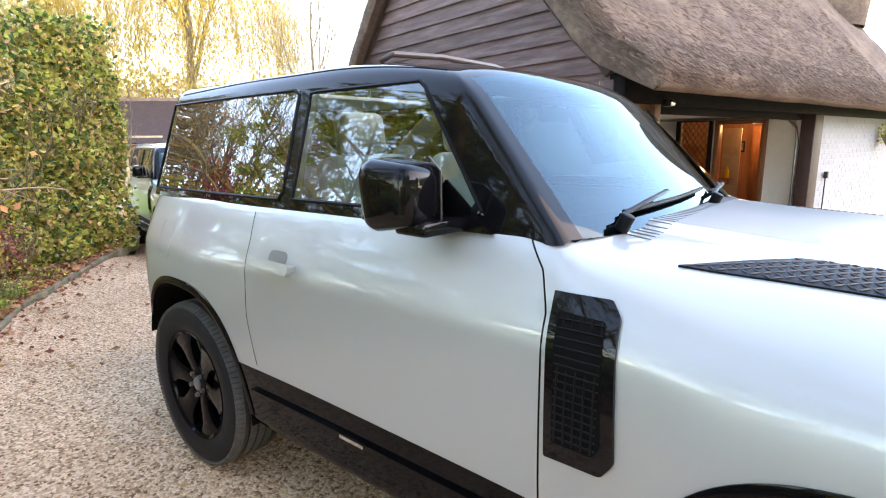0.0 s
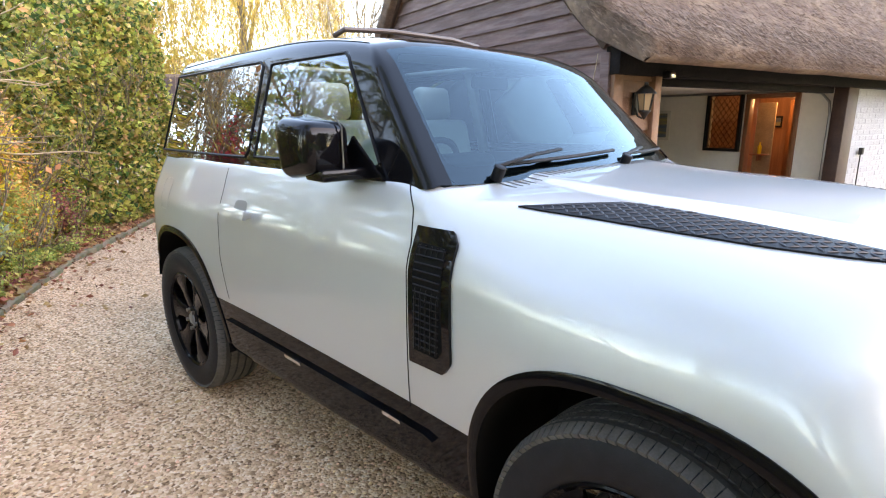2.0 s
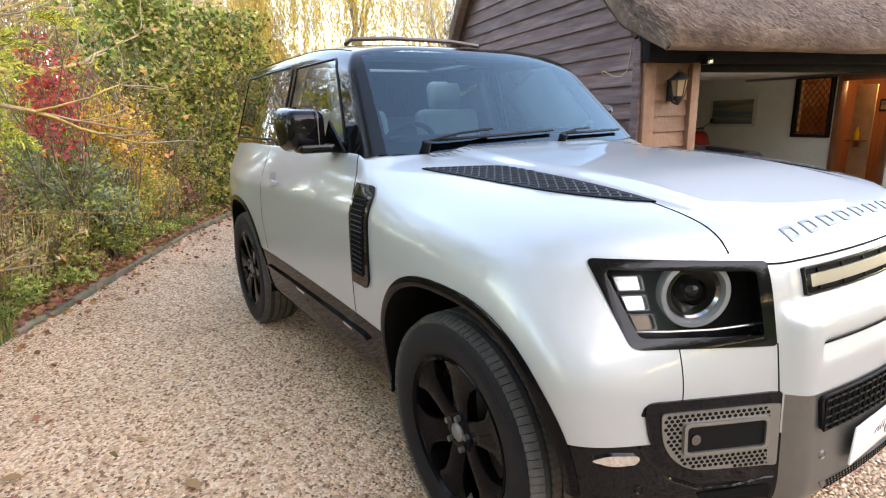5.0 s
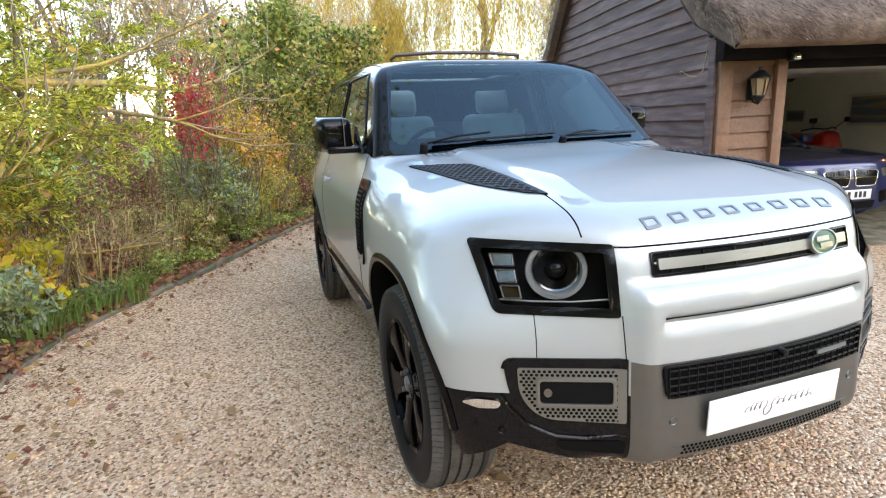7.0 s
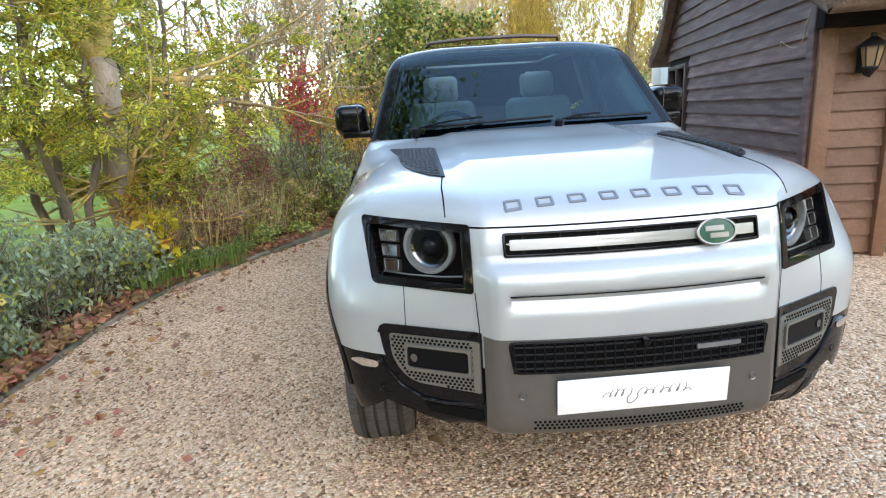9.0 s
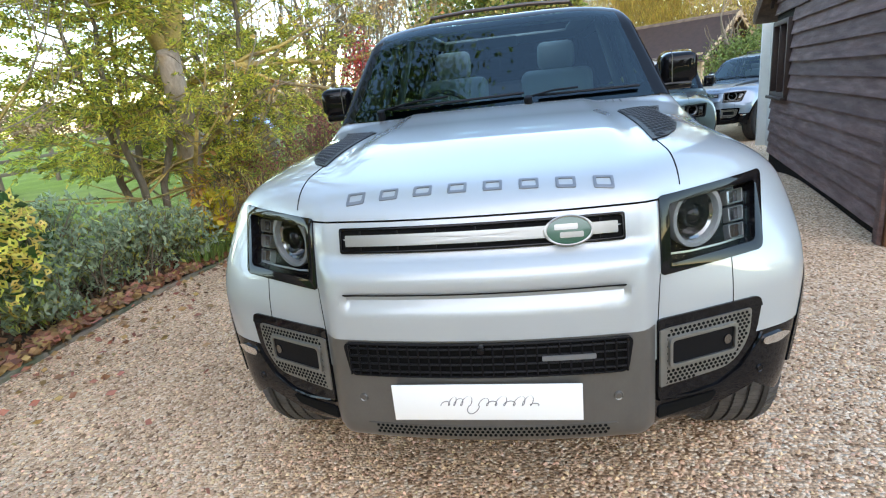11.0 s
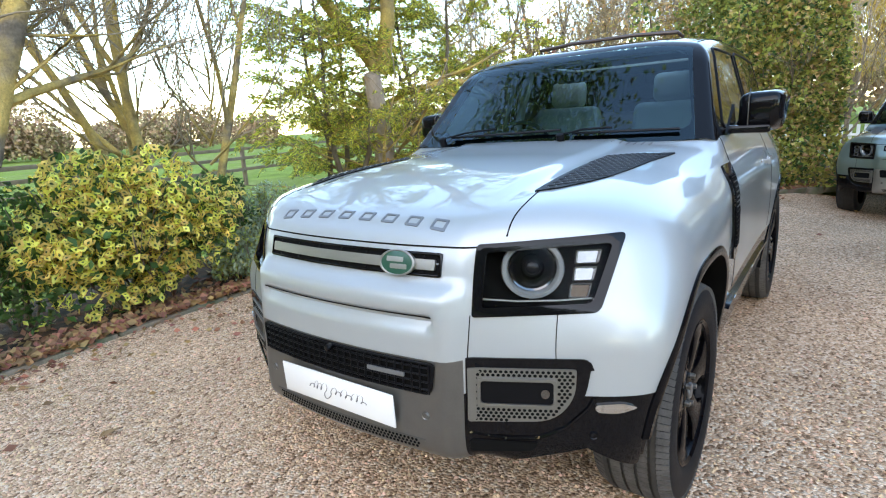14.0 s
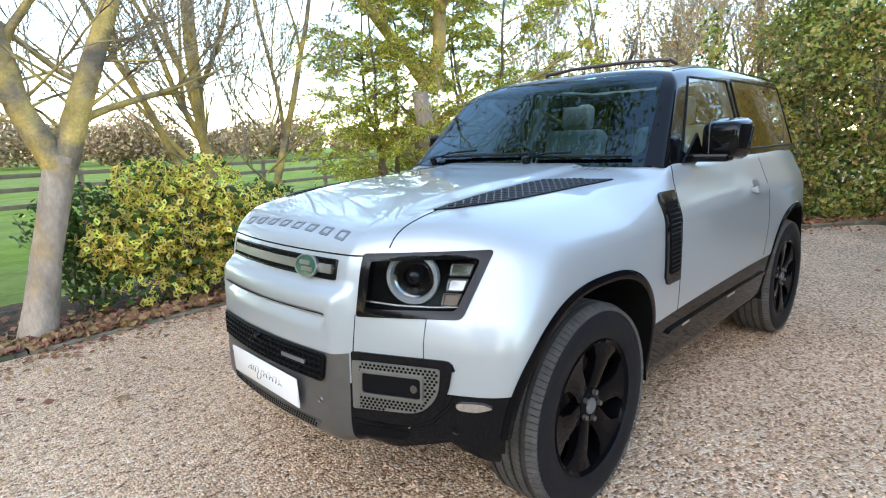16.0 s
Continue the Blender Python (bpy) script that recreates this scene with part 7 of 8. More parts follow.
def conifer(label, base, height, seed, leaf="conifer", second="conifer_dark", spread=1.5, n=9000, stems=3, group="conifers", low=0.5):
    """An open, feathery conifer: several stems, drooping sprays of fine scale leaves on side limbs."""
    t = thing("conifer", label, "tree", pose(*base), group)
    r = random.Random(seed)
    rng = np.random.default_rng(seed)
    out, pts, ups, stem = [], [], [], []
    for s in range(stems):
        a = 2 * math.pi * s / stems + r.random()
        top = Vector((0.28 * spread * math.cos(a), 0.28 * spread * math.sin(a), height * r.uniform(0.85, 1.1)))
        spine = [Vector((0.1 * math.cos(a), 0.1 * math.sin(a), 0)) + (top * (k / 9)) + Vector((r.gauss(0, 0.05), r.gauss(0, 0.05), 0)) for k in range(10)]
        stem.append((spine, [0.05 * (1 - 0.85 * k / 9) for k in range(10)]))
        for _ in range(int(40 * height / 4)):
            h = r.uniform(low * 0.3, 1.0)
            k = min(8, int(h * 9))
            p = spine[k].lerp(spine[k + 1], h * 9 - k)
            az = r.uniform(0, 6.28)
            L = spread * (1.15 - 0.8 * h) * r.uniform(0.5, 1.1)
            d = Vector((math.cos(az), math.sin(az), r.uniform(0.0, 0.7)))
            br = [p.copy()]
            for j in range(5):
                d = (d + Vector((r.gauss(0, 0.12), r.gauss(0, 0.12), 0.04 - 0.03 * j))).normalized()
                br.append(br[-1] + d * L / 5)
            out.append((br, [0.016 * (1 - 0.8 * j / 5) for j in range(6)]))
            if h < 0.20:
                continue
            per = n / (stems * 40 * height / 4) / 12
            for j in range(2, 6):
                for side in (-1, 1, 0):
                    if side == 0 and j < 5:
                        side = r.choice((-0.5, 0.5))
                    w = (d + Vector((-d.y, d.x, 0)) * side * r.uniform(0.6, 1.1) + Vector((r.gauss(0, 0.2), r.gauss(0, 0.2), r.gauss(-0.15, 0.25)))).normalized()
                    across = w.cross(Vector((r.gauss(0, 1), r.gauss(0, 1), 0.6))).normalized()
                    reach = r.uniform(0.18, 0.36)
                    for q in range(int(per)):
                        u = q / per
                        k2 = 1 if q % 2 else -1
                        lean = w + across * k2 * 0.75
                        pts.append(br[j] + w * reach * u + across * k2 * 0.035 * (1.15 - u) + Vector((r.gauss(0, 0.012), r.gauss(0, 0.012), r.gauss(0, 0.012) - 0.10 * u * u)))
                        ups.append((lean.x + r.gauss(0, 0.15), lean.y + r.gauss(0, 0.15), lean.z - 0.3 * u + r.gauss(0, 0.15)))
    for q in stem:
        limb_mesh("trunk", [q], M["bark"], t)
    limb_mesh("branchwork", out, M["bark_lichen"], t, least=0.0035)["kind"] = "stuff"
    p, u = np.array([tuple(q) for q in pts]), np.array(ups)
    pick = rng.random(len(p)) < 0.3
    flecks("foliage", p[~pick], 0.060, LEAF[leaf], 1.0, parent=t, seed=seed, aspect=0.24, up=u[~pick])
    flecks("foliage", p[pick], 0.060, LEAF[second], 1.0, parent=t, seed=seed + 1, aspect=0.24, up=u[pick])
    return t


def sprouts(a, b, n, seed, length=0.7, radius=0.016, depth=3):
    """Side shoots that start along a stem from a to b, leaning outwards and up."""
    r = random.Random(seed)
    out = []
    for k in range(n):
        t = (k + r.random()) / n
        az = r.uniform(0, 6.28)
        out.append((tuple(p + (q - p) * t for p, q in zip(a, b)), (math.cos(az), math.sin(az), r.uniform(0.1, 0.9)), length * r.uniform(0.6, 1.2), radius * (1.2 - 0.5 * t), depth))
    return out


# walnut tree at the corner of the bed: pale leaning trunk, fork, wide limbs
bare_tree("bare tree with pale forked trunk and orange lichen", (1.22, -3.22, -0.05), [
    ((-0.78, 0.05, 2.46), (-0.3, 0.05, 1.0), 1.2, 0.07, 5),
    ((-0.08, 0.0, 2.38), (0.1, -0.05, 1.0), 1.1, 0.07, 5),
    ((-0.15, 0.02, 1.82), (1.0, 0.25, 0.5), 1.0, 0.04, 4),
    ((-0.55, 0.02, 1.75), (-0.9, -0.3, 0.4), 1.1, 0.035, 4),
    ((-0.60, 0.02, 2.0), (0.6, -0.4, 0.6), 1.0, 0.03, 4),
    ((-0.10, 0.0, 2.2), (-0.5, 0.3, 1.0), 1.0, 0.035, 4)] + sprouts((-0.45, 0.02, 1.62), (-0.76, 0.05, 2.45), 9, 1) + sprouts((-0.25, 0.02, 1.6), (-0.09, 0.0, 2.35), 9, 2), M["bark_pale"], 3, bend=0.15, spread=0.75, rise=0.05, limb_mat=M["bark_lichen"],
    spines=(([(0, 0, 0), (-0.07, 0, 0.3), (-0.17, 0.01, 0.75), (-0.28, 0.02, 1.15), (-0.36, 0.02, 1.46)], [0.150, 0.118, 0.108, 0.108, 0.115]),
            ([(-0.36, 0.02, 1.38), (-0.45, 0.02, 1.62), (-0.55, 0.03, 1.90), (-0.79, 0.05, 2.5)], [0.11, 0.095, 0.085, 0.07]),
            ([(-0.34, 0.02, 1.34), (-0.24, 0.02, 1.60), (-0.14, 0.01, 1.85), (-0.08, 0.0, 2.42)], [0.11, 0.095, 0.085, 0.07])))
# two lichen-covered stems behind the holly
bare_tree("bare tree with mustard lichen on its stems", (-0.92, -4.75, 0), [
    ((0, 0, 0), (0.02, -0.05, 1), 2.6, 0.065, 4), ((0.04, 0, 0.35), (0.62, 0.1, 1.0), 2.2, 0.052, 4), ((0, 0, 1.3), (0.35, -0.2, 1), 1.6, 0.045, 4)] + sprouts((0.05, -0.05, 1.1), (0.1, -0.2, 2.2), 12, 3, 0.9), M["bark_lichen"], 8, bend=0.14, spread=0.7)
bare_tree("slender leaning bare tree with mustard lichen", (-1.22, -4.25, 0), [
    ((0, 0, 0), (-0.20, -0.05, 1), 2.6, 0.055, 4)] + sprouts((-0.15, -0.05, 1.0), (-0.4, -0.1, 2.4), 12, 4, 0.9), M["bark_lichen"], 12, bend=0.10, spread=0.7)
bare_tree("slender bare tree behind the bed", (2.6, -5.6, 0), [((0, 0, 0), (0.1, -0.05, 1), 2.4, 0.07, 4), ((0, 0, 0.8), (-0.6, 0, 1), 1.8, 0.05, 3)] + sprouts((0.05, 0, 1.0), (0.2, -0.1, 2.3), 12, 5, 0.9), M["bark_lichen"], 21, bend=0.14, spread=0.7)
# large tree among the conifers with limbs reaching over the drive
big_tree, big_tips = bare_tree("large grey-barked tree with limbs over the bed", (-3.75, -3.75, 0), [
    ((0, 0, 0), (0.1, 0.05, 1), 2.2, 0.165, 0), ((0.2, 0.1, 2.1), (-0.2, 0.35, 1), 1.6, 0.11, 4), ((0.2, 0.1, 2.1), (0.55, -0.3, 1), 1.6, 0.10, 4),
    ((0.12, 0.06, 1.7), (-0.75, 1.0, 0.42), 1.7, 0.05, 3), ((0.1, 0.0, 0.8), (0.6, 0.9, 0.7), 0.9, 0.035, 2), ((0.0, 0.1, 0.5), (-0.5, 0.9, 0.8), 0.9, 0.035, 2), ((0.1, 0.1, 0.35), (0.3, 1.0, 0.65), 0.8, 0.03, 2), ((0.1, 0.05, 0.55), (1.0, 0.4, 0.5), 1.1, 0.03, 2)], M["bark_pale"], 31, bend=0.16, spread=0.65, rise=0.05, limb_mat=M["bark_lichen"])
rngb = np.random.default_rng(5)
tip_pts = np.array([tuple(q) for t in big_tips for q in t])
tip_pts = tip_pts[rngb.random(len(tip_pts)) < 0.35]
flecks("foliage", tip_pts + rngb.normal(size=tip_pts.shape) * 0.06, 0.075, LEAF["orange"], parent=big_tree, seed=3)

conifer("open yellow-green conifer with many stems", (-3.1, -3.95, 0), 3.8, 41, spread=1.55, n=60000, stems=4)
conifer("yellow-green conifer at the edge of the bed", (-4.65, -3.85, 0), 4.2, 43, spread=2.2, n=92000, stems=3)

# variegated holly and what grows round it
holly = shrub("variegated holly bush with yellow-edged leaves", (-0.02, -3.46, 0), (1.12, 0.60, 0.72), "holly", 10000, 0.082, 51, "holly_dark", 0.25, lumps=44, aspect=0.62, lump=0.36, flat=1.0, heart="holly_dark")
shrub("dark green dense holly bush", (0.72, -3.72, 0), (0.55, 0.45, 0.62), "holly_dark", 2600, 0.06, 52, "holly", 0.08, lumps=16, aspect=0.6)
shrub("dark green dense holly bush", (-1.15, -3.75, 0), (0.55, 0.45, 0.58), "holly_dark", 2200, 0.06, 53, "green", 0.2, lumps=16, aspect=0.6)
for k, (x, y, rx, h) in enumerate(((-1.0, -3.36, 0.44, 0.30), (-1.5, -3.42, 0.52, 0.40), (-2.05, -3.32, 0.54, 0.40), (-2.5, -3.22, 0.42, 0.32), (-1.75, -3.9, 0.55, 0.48))):
    shrub("low grey-green woolly-leaved shrub", (x, y, 0), (rx, 0.36, h), "sage", 2600, 0.058, 60 + k, "green", 0.25, lumps=22, group="grey-green shrubs", aspect=0.42, flat=1.4)


def blades(label, base, radius, n, height, leaf, seed, group="grass clumps", width=0.012):
    t = thing("grass_clump", label, "grass", pose(*base), group)
    r = np.random.default_rng(seed)
    a = r.uniform(0, 6.28, n)
    d = radius * np.sqrt(r.random(n))
    p = np.stack([d * np.cos(a), d * np.sin(a), np.zeros(n)], 1)
    lean = np.stack([np.cos(a), np.sin(a), np.zeros(n)], 1) * r.uniform(0.1, 0.7, (n, 1)) + r.normal(size=(n, 3)) * (0.15, 0.15, 0)
    h = height * r.uniform(0.5, 1.1, (n, 1))
    m = p + lean * h * 0.4 + np.array([[0, 0, 0.7]]) * h
    e = p + lean * h * 1.1 + np.array([[0, 0, 0.85]]) * h
    s = np.stack([-np.sin(a), np.cos(a), np.zeros(n)], 1) * width / 2
    v = np.stack([p - s, p + s, m + s, m - s, e], 1).reshape(-1, 3)
    k = np.arange(n) * 5
    f = [tuple(q) for q in np.stack([k, k + 1, k + 2, k + 3], 1)] + [tuple(q) for q in np.stack([k + 3, k + 2, k + 4], 1)]
    put("foliage", mesh_of("blades", v, f, LEAF[leaf]), t, kind="stuff")


for k, (x, y) in enumerate(((-2.75, -2.95), (-3.05, -2.78), (-3.3, -2.62), (-2.5, -3.05))):
    blades("clump of fresh green strap leaves", (x, y, 0.02), 0.22, 170, 0.26, "fresh", 80 + k)
for k, (x, y, h) in enumerate(((-3.6, -2.95, 0.9), (-4.2, -2.75, 1.0), (-4.8, -2.5, 0.9), (-5.4, -2.1, 0.8), (-3.2, -3.3, 0.8), (-5.9, -1.9, 0.8))):
    blades("clump of dry stems and seed heads", (x, y, 0.02), 0.32, 150, h, "dry", 90 + k, "dry stem clumps", 0.008)
for k, (x, y, rx, h, leaf, second, n) in enumerate((
        (-3.1, -3.15, 0.36, 0.40, "yellow", "green", 1500), (-3.65, -2.80, 0.40, 0.36, "dry", "maroon", 1500), (-4.3, -2.52, 0.42, 0.40, "dry", "green", 1600), (-4.15, -3.15, 0.60, 0.62, "green", "maroon", 3000),
        (-4.9, -2.18, 0.45, 0.42, "green", "dry", 1800), (-4.95, -2.75, 0.60, 0.74, "maroon", "green", 3400), (-5.4, -1.85, 0.42, 0.30, "conifer_dark", "green", 1600), (-6.0, -1.50, 0.42, 0.42, "green", "yellow", 2000),
        (-5.5, -2.30, 0.55, 0.74, "sage", "green", 3600), (-6.5, -1.20, 0.45, 0.50, "green", "orange", 2200), (-3.6, -3.5, 0.5, 0.5, "orange", "yellow", 2000), (-6.75, -1.60, 0.60, 0.88, "sage", "yellow", 4400),
        (-5.8, -3.0, 0.7, 0.92, "maroon", "bronze", 3400), (-4.5, -3.6, 0.6, 0.75, "yellow", "green", 2400), (-7.0, -0.98, 0.42, 0.42, "yellow", "green", 1900), (-7.6, -0.58, 0.42, 0.44, "maroon", "green", 1900),
        (-7.95, -0.72, 0.5, 0.85, "green", "yellow", 3000))):
    shrub("mixed autumn border plant with turning leaves", (x, y, 0), (rx, rx * 0.8, h), leaf, n, 0.045, 110 + k, second, 0.35, group="border plants", lumps=22)
shrub("plant with large yellow autumn leaves in the bed", (-2.82, -3.12, 0), (0.36, 0.28, 0.36), "yellow", 300, 0.115, 141, "orange", 0.25, lumps=14, aspect=0.7)
shrub("tall airy shrub with scarlet autumn leaves", (-5.25, -2.0, 0), (0.46, 0.38, 0.62), "red", 1500, 0.055, 131, "maroon", 0.3, lumps=34, lump=0.5, lift=1.05)
shrub("tall shrub turning orange and yellow", (-6.1, -1.5, 0), (0.60, 0.45, 0.62), "orange", 2200, 0.05, 136, "yellow", 0.5, lumps=30, lump=0.5, lift=0.75)
shrub("grey-green leafy shrub at the edge of the drive", (-5.45, -1.72, 0), (0.55, 0.4, 0.58), "green", 2600, 0.05, 137, "sage", 0.5, lumps=26, lump=0.46, lift=0.1)
shrub("tall yellow-green autumn shrub", (-6.95, -2.25, 0), (0.80, 0.6, 1.2), "green", 6400, 0.055, 133, "yellow", 0.45, lumps=24)
shrub("tall yellow-green autumn shrub", (-7.75, -1.75, 0), (0.75, 0.6, 1.25), "green", 5600, 0.055, 135, "yellow", 0.55, lumps=24)
shrub("orange-leaved autumn shrub in the bed", (-7.4, -1.12, 0), (0.56, 0.5, 0.98), "orange", 4600, 0.045, 134, "yellow", 0.4, lumps=20)

cover = random.Random(17)
for k in range(13):
    x = -2.9 - 0.38 * k + cover.uniform(-0.08, 0.08)
    leaf, second = cover.choice((("sage", "green"), ("green", "fresh"), ("conifer_dark", "green"), ("green", "maroon")))
    shrub("low ground-cover plant spilling over the edging", (x, kerb_y(x) - cover.uniform(0.16, 0.30), 0.02), (cover.uniform(0.24, 0.34), cover.uniform(0.18, 0.26), cover.uniform(0.09, 0.17)), leaf, 520, 0.04, 160 + k, second, 0.35, stems=4, group="ground cover plants", lumps=14)


def hedge():
    """A tall clipped autumn hedge that ends the bed."""
    t = thing("hedge", "tall dense hedge of green and yellowing leaves", "hedge")
    rng = np.random.default_rng(7)
    a, b = np.array([-7.75, -1.45]), np.array([-9.5, 1.0])
    along = (b - a) / np.linalg.norm(b - a)
    out = np.array([-along[1], along[0]])
    n = 22000
    u = rng.random(n)
    face = rng.random(n)
    lid = 2.0 + 0.95 * S((u - 0.32) / 0.28) + np.array([0.28 * noise.noise((uu * 7, 0.4, 5.0)) for uu in u])
    z = rng.random(n) ** 0.9 * lid
    q = np.where(face < 0.8, 1, -1) * (0.52 - 0.12 * rng.random(n) ** 2)
    bulge = np.array([0.22 * noise.noise((uu * 6, zz * 1.6, 2.0)) for uu, zz in zip(u, z)])
    q = q + bulge
    topp = rng.random(n) < 0.16
    z = np.where(topp, lid - 0.1 + 0.35 * rng.random(n), z)
    q = np.where(topp, rng.uniform(-0.5, 0.5, n), q)
    ends = rng.random(n) < 0.12
    u = np.where(ends, np.where(rng.random(n) < 0.5, -0.02, 1.02) + 0.03 * rng.normal(size=n), u)
    q = np.where(ends, rng.uniform(-0.5, 0.5, n), q)
    p = np.stack([a[0] + u * (b - a)[0] - out[0] * q, a[1] + u * (b - a)[1] - out[1] * q, z + 0.05], 1)
    pick = rng.random(n)
    flecks("foliage", p[pick < 0.62], 0.085, LEAF["ivy"], 0.8, parent=t, seed=71, aspect=0.75)
    flecks("foliage", p[(pick >= 0.62) & (pick < 0.85)], 0.085, LEAF["holly_dark"], 0.8, parent=t, seed=72, aspect=0.75)
    flecks("foliage", p[pick >= 0.85], 0.075, LEAF["bronze"], 0.8, parent=t, seed=73, aspect=0.75)
    r = random.Random(3)
    st, tips = [], []
    for k in range(16):
        m = a + (b - a) * (k + 0.5) / 16
        limbs((m[0], m[1], 0), (r.gauss(0, 0.15), r.gauss(0, 0.15), 1), 1.1, 0.03, 3, r, st, tips, spread=0.4)
    limb_mesh("branchwork", st, M["bark"], t, least=0.004)["kind"] = "stuff"


hedge()


def leafy_tree(label, base, height, radii, leaf, n, size, seed, second=None, share=0.3, mat="bark", group="trees", name="tree", lumps=26, trunk=0.12, depth=3, aspect=0.55, shift=(0, 0)):
    t = thing(name, label, "tree", pose(*base), group)
    r = random.Random(seed)
    rng = np.random.default_rng(seed)
    out, tips = [], []
    limbs((0, 0, 0), (r.gauss(0, 0.08) + shift[0] / height, r.gauss(0, 0.08) + shift[1] / height, 1), height * 0.5, trunk, depth, r, out, tips, bend=0.12, spread=0.7, shrink=0.66)
    limb_mesh("trunk", out, M[mat], t, least=0.006)
    p = cloud(rng, (shift[0], shift[1], height - radii[2]), radii, n, lumps, 0.35)
    pick = rng.random(len(p)) < (share if second else -1)
    flecks("crown", p[~pick], size, LEAF[leaf], 0.8, parent=t, seed=seed, aspect=aspect)
    if second:
        flecks("crown", p[pick], size, LEAF[second], 0.8, parent=t, seed=seed + 1, aspect=aspect)
    return t


leafy_tree("evergreen tree behind the hedge", (-10.4, -0.6, 0), 4.6, (1.1, 1.1, 1.5), "conifer_dark", 6000, 0.10, 201, "ivy", 0.4)
leafy_tree("dark evergreen clipped tree by the barn", (-14.0, 5.9, -0.25), 2.9, (1.2, 1.2, 1.4), "conifer_dark", 6000, 0.09, 202)


def willow(base, height, seed):
    t = thing("willow", "weeping willow in yellow autumn leaf", "tree", pose(*base))
    r = random.Random(seed)
    rng = np.random.default_rng(seed)
    out, tips = [], []
    limbs((0, 0, 0), (0, 0, 1), height * 0.40, 0.3, 3, r, out, tips, bend=0.12, spread=0.8, shrink=0.7)
    limb_mesh("trunk", out, M["bark"], t, least=0.02)
    pts, ups = [], []
    for _ in range(1500):
        a, d = r.uniform(0, 6.28), height * 0.42 * math.sqrt(r.random())
        top = height * (1.0 - 0.35 * (d / (height * 0.42)) ** 2) * r.uniform(0.75, 1.0)
        L = top * r.uniform(0.35, 0.75)
        x, y = d * math.cos(a), d * math.sin(a)
        for k in range(46):
            s = k / 45
            pts.append((x + 0.5 * s * math.cos(a) + r.gauss(0, 0.06), y + 0.5 * s * math.sin(a) + r.gauss(0, 0.06), top - L * s))
            ups.append((r.gauss(0, 0.25), r.gauss(0, 0.25), -1))
    flecks("crown", np.array(pts), 0.26, LEAF["willow"], 1.0, parent=t, seed=seed, aspect=0.11, up=np.array(ups))


willow((-26.5, 10.8, 0), 13.5, 9)
willow((-29.0, 3.2, 0), 11.5, 10)

# bare and autumn trees farther off, between hedge and barn and over the field
for k, (x, y, h) in enumerate(((-14.0, 1.3, 3.6), (-15.5, -1.0, 5.0), (-12.5, -3.5, 5.5), (-17.0, -5.0, 6.5), (-10.0, -5.5, 5.0), (-22.0, 14.0, 9.0), (-19.0, 12.0, 8.0), (-24.0, -1.5, 8.0))):
    bare_tree("bare wintry tree beyond the hedge", (x, y, 0), [((0, 0, 0), (0.1, 0.1, 1), h * 0.42, 0.03 * h / 2, 5)], M["bark"], 300 + k, twig=0.005, bend=0.16, spread=0.75, shrink=0.72)
for k, (x, y, h) in enumerate(((-9.5, -3.2, 4.6), (-11.2, -2.6, 5.2), (-12.8, -5.2, 6.0), (-8.6, -5.8, 4.6), (-14.5, -3.4, 6.0))):
    t, tips = bare_tree("sparse-leaved autumn tree with tan twigs", (x, y, 0), [((0, 0, 0), (0.1, 0.1, 1), h * 0.36, 0.026 * h / 2, 5), ((0, 0, h * 0.12), (-0.4, 0.3, 1), h * 0.30, 0.02 * h / 2, 4)], M["bark_lichen"], 340 + k, twig=0.006, bend=0.16, spread=0.75, shrink=0.72, group="thinning autumn trees")
    q = np.array([tuple(p) for tip in tips for p in tip])
    rq = np.random.default_rng(k)
    q = q[rq.random(len(q)) < 0.8]
    flecks("foliage", q + rq.normal(size=q.shape) * 0.12, 0.085, LEAF["bronze"], parent=t, seed=k)
leafy_tree("bronze autumn tree beyond the bed", (-9.0, -4.2, 0), 3.8, (1.1, 1.1, 1.3), "bronze", 1600, 0.08, 321, "yellow", 0.35)
leafy_tree("pale yellow autumn tree beyond the bed", (-12.0, -1.8, 0), 4.6, (1.4, 1.4, 1.6), "bronze", 2200, 0.09, 322, "willow", 0.5)


def far_woods():
    """Hedgerows and woods round the fields, and an added light screen ahead of the car, as one mesh of rough crowns."""
    rng = np.random.default_rng(12)
    pts = []
    # third row: unseen tall band towards +x, added to block the low sky glow
    for a0, a1, d0, d1, n, hh in ((-175, -60, 80, 140, 64, 7), (150, 185, 45, 80, 16, 9), (-62, 62, 36, 58, 56, 15), (60, 150, 60, 90, 24, 10)):
        for _ in range(n):
            a, d = radians(rng.uniform(a0, a1)), rng.uniform(d0, d1)
            c = np.array([d * math.cos(a), d * math.sin(a), 0])
            h = hh * rng.uniform(0.6, 1.15)
            k = 1500
            q = rng.normal(size=(k, 3))
            q /= np.linalg.norm(q, axis=1)[:, None]
            q *= rng.random((k, 1)) ** 0.4
            pts.append(c + np.array([0, 0, h * 0.5]) + q * np.array([h * 0.6, h * 0.6, h * 0.5]))
    p = np.vstack(pts)
    flecks("far_woods", p, 0.5, M["far_trees"], 0.8, "brown autumn woods and hedgerows round the fields", "woods", seed=77, aspect=0.8)


far_woods()

